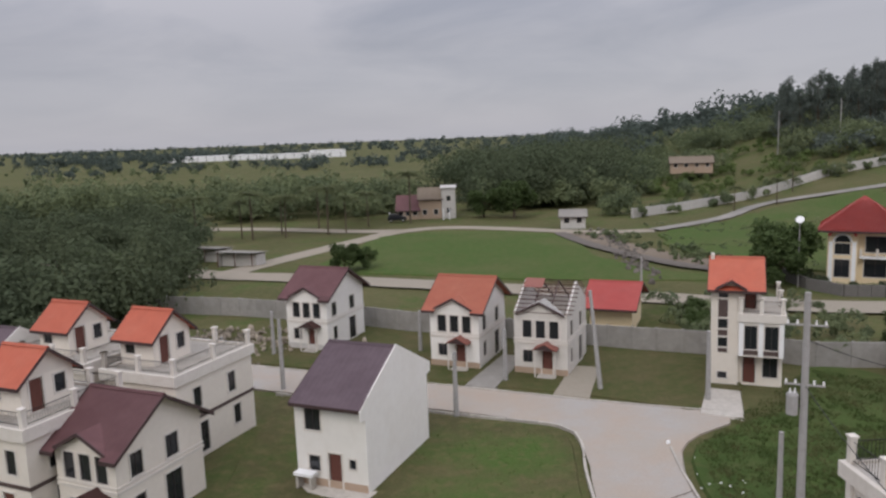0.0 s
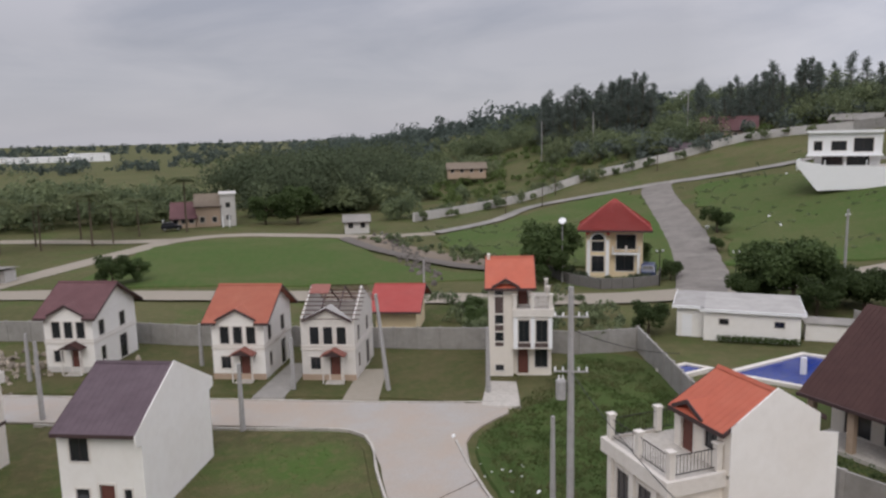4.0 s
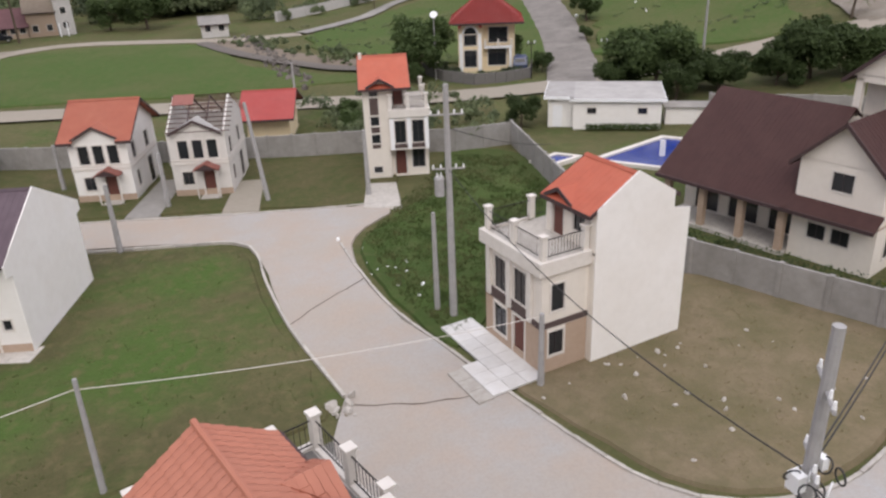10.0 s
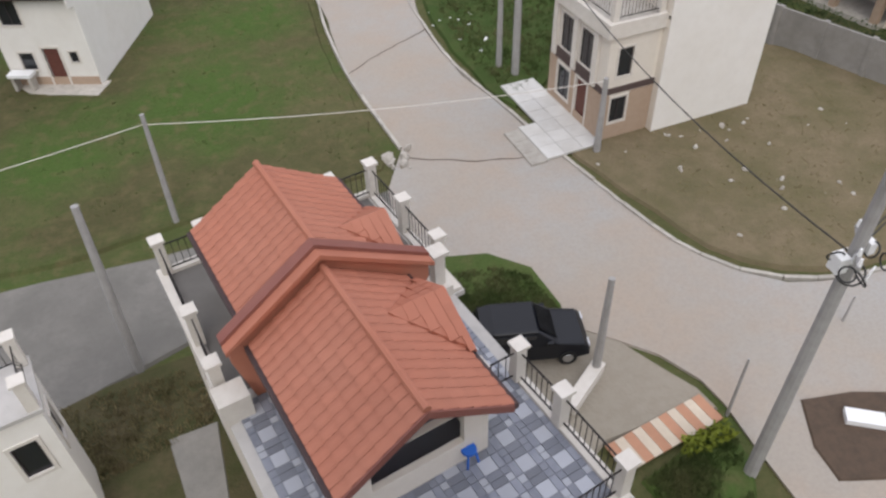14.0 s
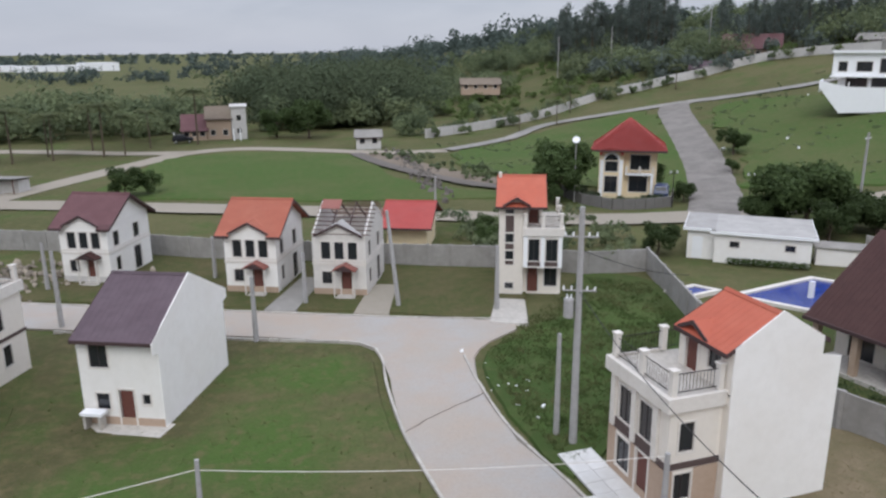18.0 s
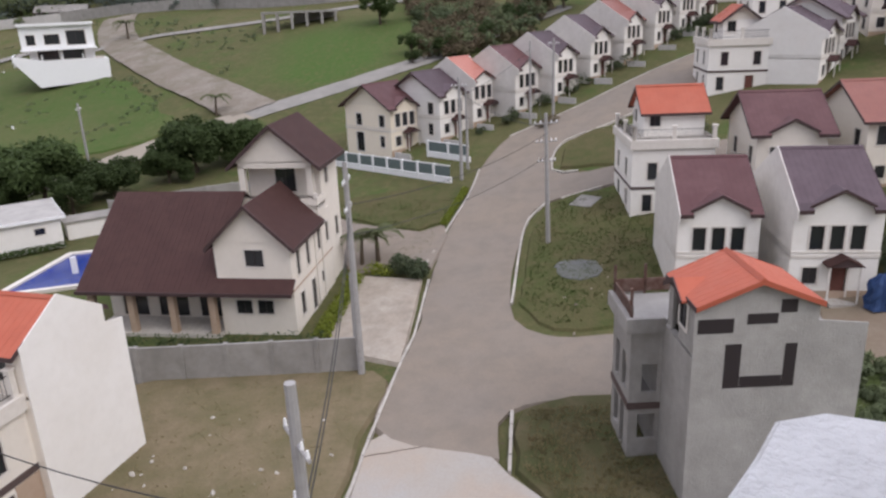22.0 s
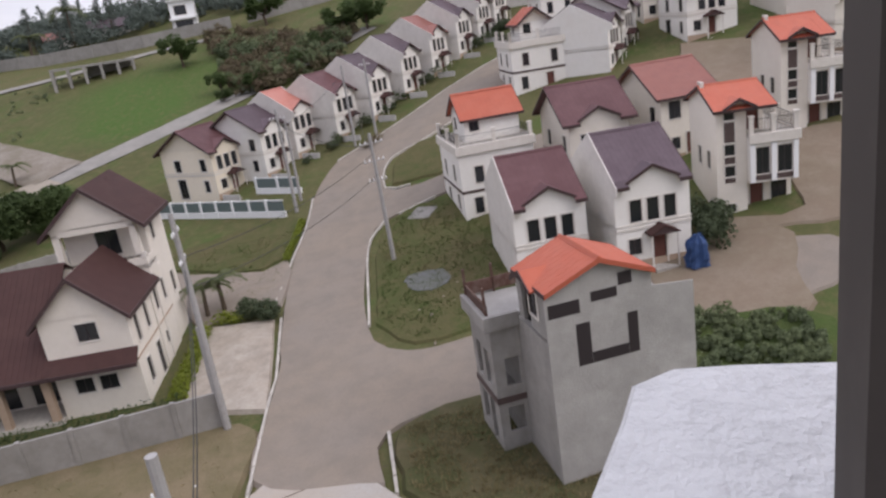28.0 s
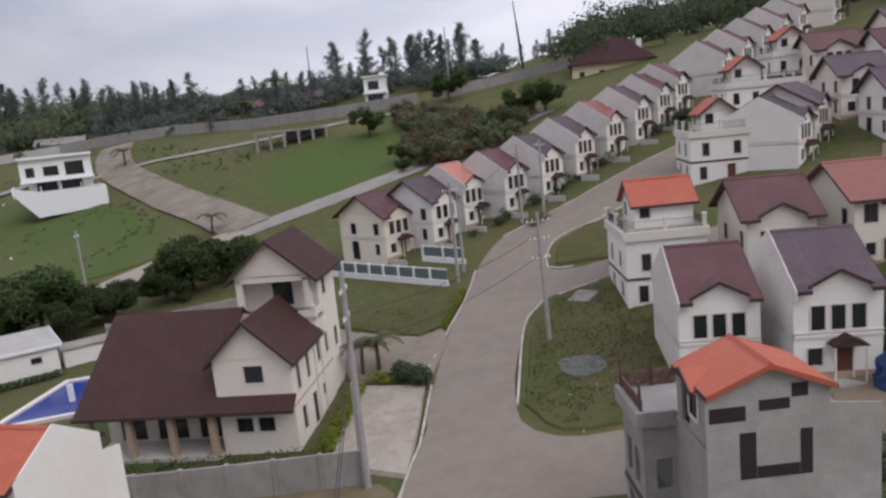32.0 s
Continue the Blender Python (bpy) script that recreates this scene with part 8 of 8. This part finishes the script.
def woodland(name, label, inside, box_, count, size, mat, seed, leaves_each=34, leaf=0.3, low=0.55, wide=(0.36, 0.58), lobes=6):
    """Countless far trees: each crown is a cluster of leafy lobes over a short stem."""
    rng = np.random.default_rng(seed)
    vs, made = [], 0
    while made < count:
        x, y = rng.uniform(box_[0], box_[1]), rng.uniform(box_[2], box_[3])
        if not inside(x, y):
            made += 0.02
            continue
        made += 1
        h = size * rng.uniform(0.5, 1.3)
        w = h * rng.uniform(*wide)
        o = rng.normal(size=(lobes, 3)) * (w * 0.45, w * 0.45, h * 0.17) + (0, 0, h * low)
        r = w * rng.uniform(0.38, 0.7, size=lobes)
        pick = rng.integers(0, lobes, leaves_each)
        d = rng.normal(size=(leaves_each, 3))
        d[:, 2] = np.abs(d[:, 2]) * 1.1 - 0.45
        d /= np.linalg.norm(d, axis=1, keepdims=True)
        c = o[pick] + d * r[pick][:, None] * rng.uniform(0.75, 1.1, size=(leaves_each, 1)) + (x, y, terr(x, y))
        nn = d * 1.3 + rng.normal(scale=0.35, size=(leaves_each, 3)) + (0, 0, 0.25)
        t = np.cross(nn, rng.normal(size=(leaves_each, 3)))
        t /= np.linalg.norm(t, axis=1, keepdims=True) + 1e-6
        s = np.cross(t, nn)
        s /= np.linalg.norm(s, axis=1, keepdims=True) + 1e-6
        k = leaf * rng.uniform(0.6, 1.4, size=(leaves_each, 1))
        vs.append(np.stack([c - t * k, c + s * k * 0.7, c + t * k, c - s * k * 0.7], 1).reshape(-1, 3))
    v = np.concatenate(vs)
    ob = raw(name, v.tolist(), np.arange(len(v)).reshape(-1, 4).tolist(), mat)
    return tagged(ob, label, "woods", kind="stuff")


def wall_line(x):
    """The y of the hillside wall at x."""
    return float(np.interp(x, (20, 48, 74, 91, 106, 122, 128, 136), (155, 172, 185, 182, 178, 176, 166, 150)))


woodland("west_wood", "dense dark green wood on the west side", lambda x, y: x < -38 - max(0, (y - 84)) * 0.30 and y > 68 + 0.1 * (-x - 40), (-150, -34, 68, 150), 230, 6.6, "leaf_dark", 1, 1200, 0.26, 0.5, (0.45, 0.8), 10)
woodland("west_scrub", "low green scrub behind the houses", lambda x, y: x < -40, (-90, -40, 52, 84), 150, 4.2, "leaf_dark", 6, 260, 0.24)
woodland("track_wood", "wooded belt beyond the track", lambda x, y: y > 180 + abs(x + 15) * 0.05 and not (-26 < x < -2 and y < 188) or (x < -24 and y > 172), (-140, 30, 160, 225), 170, 8.0, "leaf_far", 2, 640, 0.42, 0.5, (0.4, 0.75), 9)
woodland("hill_wood", "mixed woodland covering the hillside", lambda x, y: y > wall_line(x) + 7 and not (44 < x < 78 and 196 < y < 232) and noise.noise((x * 0.03, y * 0.03, 3)) > 0.0, (24, 190, 150, 340), 400, 6.6, "leaf_far", 3, 720, 0.3, 0.5, (0.45, 0.85), 9)
woodland("hill_shrubs", "bright green shrubs scattered over the hillside", lambda x, y: y > wall_line(x) + 5, (40, 150, 158, 270), 260, 2.8, "leaf_bright", 19, 170, 0.26)
woodland("valley_wood", "dark wood in the valley", lambda x, y: y > 184 + abs(x - 10) * 0.1 and x < 34 + (y - 180) * 0.14, (-10, 60, 182, 320), 105, 12.5, "leaf_dark", 4, 1250, 0.4, 0.5, (0.42, 0.72), 11)
# far belts and horizon line get their haze from the leaf colour
woodland("far_wood", "distant tree belts on the plain", lambda x, y: (noise.noise((x * 0.004, y * 0.012, 9)) > 0.12 and y > 640) or x > 10 + (y - 330) * 0.05, (-700, 420, 300, 1000), 900, 10, "leaf_haze", 5, 110, 1.1, 0.5, (0.5, 0.9), 8)
woodland("plain_belts", "belts of trees across the plain", lambda x, y: noise.noise((x * 0.006, y * 0.02, 13)) > 0.12, (-480, 0, 430, 640), 70, 7, "leaf_haze", 21, 120, 0.8, 0.5, (0.5, 0.9), 8)
woodland("plain_scrub", "scattered bushes on the open plain", lambda x, y: noise.noise((x * 0.01, y * 0.02, 5)) > 0.1, (-450, 20, 230, 640), 130, 4, "leaf_far", 11, 40, 0.7)
woodland("horizon_wood", "tree line on the horizon", lambda x, y: noise.noise((x * 0.002, y * 0.006, 2)) > -0.1, (-2200, 1400, 950, 2600), 1300, 12, "leaf_haze", 7, 20, 2.4)
woodland("crest_wood", "dark wood on the hill crest above the houses", lambda x, y: x > 150 and y < x * 0.2 and math.hypot(x, y) < 300, (140, 290, -120, 60), 300, 8.0, "leaf_dark", 8, 420, 0.42, 0.5, (0.42, 0.75), 9)
# both tree bands share the haze-paled needle colour
woodland("east_wood", "dark trees below the ridge pines", lambda x, y: x * 0.55 + y * 0.84 > 190 and math.hypot(x, y) > 208 and x > 90, (90, 260, 40, 240), 330, 4.4, "pine", 9, 260, 0.4, 0.5, (0.5, 0.9), 8)
woodland("belt_wood", "dark belt of trees behind the meadow wall", lambda x, y: 172 < math.hypot(x, y) < 206 and 0.85 < x / max(y, 1) < 3.4 and x > 143, (120, 205, 50, 160), 150, 3.8, "pine", 20, 300, 0.3, 0.5, (0.5, 0.9), 8)
M["scrub"] = material("dry reddish scrub leaves", (0.165, 0.128, 0.085), 0.85, grain=(0.3, 0.6, (0.105, 0.118, 0.055)), island=0.3, spec=0.15)
thin_leaf("scrub")
woodland("wall_bushes", "bushes along the hillside wall", lambda x, y: abs(y - wall_line(x)) < 4, (30, 136, 150, 190), 60, 2.4, "leaf_far", 13, 200, 0.26)
woodland("garden_scrub", "tangled shrubs and weeds behind the boundary wall", lambda x, y: y > 64.5 - (x - 10) * 0.36 and not (6 < x < 17 and y < 79) and y < 79, (7, 33, 58, 79), 60, 1.7, "leaf_far", 14, 260, 0.13)
woodland("ditch_scrub", "weeds along the earth ditch", lambda x, y: abs(x - (16.5 + (138 - y) * 0.42)) < 3.5, (14, 40, 92, 138), 60, 1.3, "leaf_far", 15, 120, 0.16)
woodland("villa_garden", "dense dark shrubs round the red-roofed villa", lambda x, y: (36.6 < x < 39 and 86 < y < 93) or (39 < x < 45 and 82.4 < y < 84.4) or (46.6 < x < 48 and 86 < y < 94), (34, 51, 80, 95), 40, 1.3, "leaf_dark", 16, 260, 0.13)
woodland("rough_growth", "dense green growth beside the dirt yard", lambda x, y: True, (32.6, 37.6, -11.6, -5.6), 95, 0.75, "leaf_far", 17, 260, 0.08)
woodland("yard_shrubs", "dark shrubs between the houses", lambda x, y: True, (45.5, 49.5, -9.2, -7.6), 10, 2.0, "leaf_dark", 18, 420, 0.12)
woodland("hillside_scrub", "brownish scrub and shrubs on the slope behind the row", lambda x, y: 104 + abs(y - 43) * 0.55 < x < 126 + (y - 34) * 0.6 and y < 46 + (x - 105) * 0.55, (104, 146, 32, 66), 330, 2.0, "scrub", 10, 200, 0.18)
woodland("slope_shrubs", "leafy green shrubs among the brown scrub", lambda x, y: 104 + abs(y - 43) * 0.55 < x < 122 + (y - 34) * 0.5 and y < 46 + (x - 105) * 0.55, (104, 140, 32, 64), 70, 2.6, "leaf_far", 22, 220, 0.2)
def clear_of(x, y, *lines):
    """True where (x, y) lies off the roads given as (width, points)."""
    q = Vector((x, y))
    for w, pts in lines:
        for a, b in zip(pts, pts[1:]):
            a, b = Vector(a), Vector(b)
            k = min(1.0, max(0.0, (q - a).dot(b - a) / (b - a).length_squared))
            if (q - a.lerp(b, k)).length < w:
                return False
    return True


TRACKS = ((4.6, [(46.5, 73), (53, 84), (66, 110), (83, 150)]), (5.2, [(85.5, 64), (99.5, 89), (117, 117), (137, 136)]), (3.0, [(30, 140), (46, 153), (62, 168), (84, 160), (108, 140)]), (4.2, [(20, 82.5), (33, 77.5), (44, 75.5), (65, 72.5), (84, 64), (110, 44)]), (4.0, [(16, 138), (22, 118), (30, 103), (38, 95)]), (8.0, [(41, 86), (46, 92)]), (2.0, [(113, 121), (125, 105), (137, 78)]), (10.0, [(97, 112), (104, 118)]))
woodland("meadow_weeds", "low weeds and tussocks scattered over the meadows", lambda x, y: noise.noise((x * 0.08, y * 0.08, 12)) > -0.05 and clear_of(x, y, *TRACKS), (30, 135, 80, 150), 420, 0.5, "leaf_far", 21, 50, 0.1, 0.35, (0.7, 1.4), 5)
woodland("row_gardens", "dark front garden shrubs before the row", lambda x, y: 1.0 < (x - 71) * 0.56 + (y - 33.0) * 0.83 + 4.6 < 3.0 and x < 106, (72, 106, 2, 34), 50, 1.0, "leaf_dark", 22, 240, 0.1, 0.45, (0.6, 1.1), 6)


def hedge(pts, w, h, mat, label, seed, round_=False):
    """A clipped hedge: a solid leafy body of many small leaves along a line."""
    rng = random.Random(seed)
    vs, fs = [], []
    line = smoothed(pts, 0.4)
    for c in line:
        a, b = leaves(rng, (c.x, c.y, terr(c.x, c.y) + h * 0.5), w * 0.7, 90, 0.12, h / w * 0.7)
        k = len(vs)
        vs += a
        fs += [tuple(i + k for i in f) for f in b]
    return tagged(raw("hedge", [tuple(v) for v in vs], fs, mat), label, "hedge", kind="stuff")


hedge([(34.2, 22.6), (38.0, 23.6), (43.0, 25.0)], 0.9, 0.9, "hedge", "clipped yellow-green hedge along the villa wall", 1)
hedge([(27.8, 38), (28.0, 33), (28.6, 29.6), (31.6, 21)], 0.6, 2.1, "leaf", "thin hedge above the boundary wall", 2)
hedge([(38.5, 57.6), (41, 56), (43.6, 54.2)], 0.6, 0.6, "leaf", "low dark shrubs before the pool house", 3)
hedge([(61.0, 23.5), (57, 23.1), (54.0, 22.8)], 0.45, 0.5, "hedge", "straggling low plants along the kerb", 4)
hedge([(44.5, 24.5), (44.2, 23.2)], 1.0, 0.9, "hedge", "yellow-green clipped bush", 5)
hedge([(9.9, 9.3), (10.9, 9.4)], 0.5, 0.8, "hedge", "yellowish garden shrubs", 6)
hedge([(75.5, 20.5), (77, 19.4)], 0.9, 0.9, "scrub", "reddish front garden shrubs", 8)
hedge([(38.2, 84.6), (41, 83.2), (45, 83.4)], 0.8, 1.1, "leaf", "garden shrubs before the villa", 9)
for x, y, s in ((44.8, 22.4, 0.9), (44.2, 20.8, 1.0)):
    rng2 = random.Random(int(x * 10))
    v, f = leaves(rng2, (0, 0, 0.75), 0.85, 900, 0.13, 0.9)
    b = raw("round_bush", [tuple(c) for c in v], f, "leaf_dark")
    b.matrix_basis = pose(x, y, terr(x, y))
    tagged(b, "round clipped dark green bush", "bush", "clipped bushes")

# goats' shelters are far; pale boulders dot the meadows
heap("meadow_rocks", 88, 108, (12, 12), 5, 0.5, "white", "pale boulders on the meadow", "stones", 12)


# tangled cable coils and a junction box on the pole by the road
coil = thing("cable_coils", pose(11.1, 8.2, 8.3), "tangled black and pale cable coils round a junction box", "cables")
rngc = random.Random(9)
for k in range(9):
    bm = bmesh.new()
    cx, cy, cz, r = rngc.uniform(-0.5, 0.5), rngc.uniform(-0.5, 0.5), rngc.uniform(-0.4, 0.5), rngc.uniform(0.16, 0.3)
    tilt = Euler((rngc.uniform(0.6, 2.2), rngc.uniform(-0.6, 0.6), rngc.uniform(0, 6))).to_matrix()
    ring = [Vector((cx, cy, cz)) + tilt @ Vector((r * math.cos(a * 0.5236), r * math.sin(a * 0.5236), 0)) for a in range(13)]
    wire(bm, ring, 0.022)
    part("coil", bm, ("cable", "cable", "white")[k % 3], coil)
boxes("junction_box", "white", coil, (-0.45, -0.2, -0.15, 0.15, -0.2, 0.2), (0.22, 0.4, -0.1, 0.1, 0.1, 0.4))


def tufts(name, spots, count, h, mat, label, seed):
    """Blades of grass standing in loose tufts over a plot."""
    rng = random.Random(seed)
    vs, fs = [], []
    xs, ys = [p[0] for p in spots], [p[1] for p in spots]
    while len(fs) < count:
        x, y = rng.uniform(min(xs), max(xs)), rng.uniform(min(ys), max(ys))
        inside = False
        for (ax, ay), (bx, by) in zip(spots, spots[1:] + spots[:1]):
            if (ay > y) != (by > y) and x < (bx - ax) * (y - ay) / (by - ay) + ax:
                inside = not inside
        if not inside or noise.noise((x * 0.7, y * 0.7, 3)) < rng.uniform(-0.6, 0.3):
            continue
        z = terr(x, y) + 0.06
        for _ in range(5):
            a = rng.uniform(0, 6.283)
            l = h * rng.uniform(0.5, 1.3)
            c, s = math.cos(a), math.sin(a)
            px, py = x + rng.uniform(-0.08, 0.08), y + rng.uniform(-0.08, 0.08)
            k = len(vs)
            vs += [(px - s * 0.025, py + c * 0.025, z), (px + s * 0.025, py - c * 0.025, z), (px + c * l * 0.6, py + s * l * 0.6, z + l)]
            fs.append((k, k + 1, k + 2))
    tagged(raw(name, vs, fs, mat), label, "grass", kind="stuff")


M["blade"] = material("grass blades", (0.070, 0.104, 0.030), 0.8, grain=(0.4, 0.8, (0.17, 0.155, 0.075)), island=0.3, spec=0.2)
thin_leaf("blade")
tufts("grass", [(5.3, 18.4), (7.2, 18.2), (8.2, 17.4), (8.5, 15.8), (8.2, 14.8), (5.6, 14.8), (5.1, 16)], 16000, 0.13, "blade", "thick green grass by the kerb", 1)
tufts("grass", [(8.2, 8.9), (11.4, 9.6), (10.6, 7.2), (8.6, 6.8)], 7000, 0.16, "blade", "green grass in the garden bed", 2)
tufts("grass", [(-15, 52), (3.5, 45.5), (4.3, 43), (4.2, 36), (4.7, 27), (-12, 25)], 5000, 0.09, "blade", "rough grass tufts over the lawn", 3)
tufts("grass", [(11.8, 43), (11.2, 34), (12.2, 29), (17, 33), (27, 45), (28.5, 54), (24, 57)], 30000, 0.18, "blade", "long deep green grass on the pole lot", 4)
M["dry_blade"] = material("dry grass blades", (0.23, 0.19, 0.105), 0.9, grain=(0.8, 0.6, (0.13, 0.135, 0.06)), island=0.3, spec=0.1)
thin_leaf("dry_blade")
tufts("grass", [(14, 20.5), (17, 15.2), (25.6, 15.8), (31, 18), (27, 28.6), (15, 27)], 3500, 0.08, "dry_blade", "dry tufts on the bare lot", 5)
tufts("grass", [(41.8, 12.4), (53.6, 14.8), (58, 14.3), (59.6, 11), (54, 3), (44, 1.8), (39.2, 9.6)], 13000, 0.14, "blade", "rough grass on the verge", 6)
tufts("grass", [(46.5, 21.8), (60, 23.4), (58, 35), (52, 30)], 6000, 0.1, "blade", "mown grass on the corner plot", 7)
tufts("grass", [(-9, 16.4), (-2.9, 17.1), (-2.6, 14.8), (-8, 13)], 5000, 0.16, "dry_blade", "weeds in the strip beside the duplex", 8)
tufts("grass", [(25.8, 7.6), (30.2, 8.7), (32.4, 4.0), (28, -4), (20, -3), (20.4, 1.2)], 14000, 0.18, "dry_blade", "rough dry grass on the corner plot", 9)

# ---- the window that the view is taken from ----
M["ledge"] = material("rough white ledge paint", (0.66, 0.66, 0.66), 0.85, grain=(6.0, 0.5, (0.52, 0.52, 0.52)), stain=(2.0, 0.5, (0.74, 0.74, 0.74)), bump=0.5, bump_scale=30)
M["window_post"] = material("dark weathered window post", (0.06, 0.051, 0.045), 0.8, grain=(4.0, 0.5, (0.10, 0.086, 0.075)))
lg = thing("window_ledge", pose(0, 0, 18.25), "thick rough white painted concrete window ledge", "ledge", kind="structure")
bm = bmesh.new()
edge = [(-1.2, 0.36), (0.1, 0.34), (0.31, 0.32), (0.46, 0.29), (0.61, 0.24), (0.82, 0.10), (1.0, 0.015), (1.22, -0.05), (1.35, -0.09), (1.41, -0.17), (1.405, -0.3), (1.38, -0.7), (-1.2, -0.7)]
edge = [(x + noise.noise((x * 9, y * 9, 0)) * 0.012, y + noise.noise((x * 9, y * 9, 4)) * 0.012) for x, y in edge]
lo = [bm.verts.new((x, y, -0.22)) for x, y in edge]
hi = [bm.verts.new((x, y, -0.02)) for x, y in edge]
inn = [bm.verts.new((0.35 + (x - 0.35) * 0.97, -0.25 + (y + 0.25) * 0.96, 0.0)) for x, y in edge]
n = len(edge)
for i in range(n):
    j = (i + 1) % n
    bm.faces.new((lo[i], lo[j], hi[j], hi[i]))
    bm.faces.new((hi[i], hi[j], inn[j], inn[i]))
bm.faces.new(inn)
bm.faces.new(lo[::-1])
part("ledge_slab", bm, "ledge", lg)
wp = thing("window_frame", pose(0.605, -0.305, 18.25, 0, 0, -10), "dark upright post of the window frame", "window frame", kind="structure")
boxes("post", "window_post", wp, (-0.045, 0.1, -0.13, 0.075, 0, 2.6))
boxes("stop", "window_post", wp, (0.1, 0.15, -0.1, 0.02, 0, 2.6))
bt = thing("tower_block", Matrix(), "tall plain building that the view is taken from", "building", kind="structure")
boxes("wall", "cream", bt, (-4, 1.38, -6, -0.7, -0.3, 18.02), (0.9, 1.2, -6, -0.75, 18.02, 22), (-4, -1.2, -6, -0.7, 18.02, 22), (-1.2, 0.9, -6, -5.7, 18.02, 22))
boxes("roof_slab", "kerb", bt, (-4.2, 1.4, -6.2, -0.6, 22, 22.3))
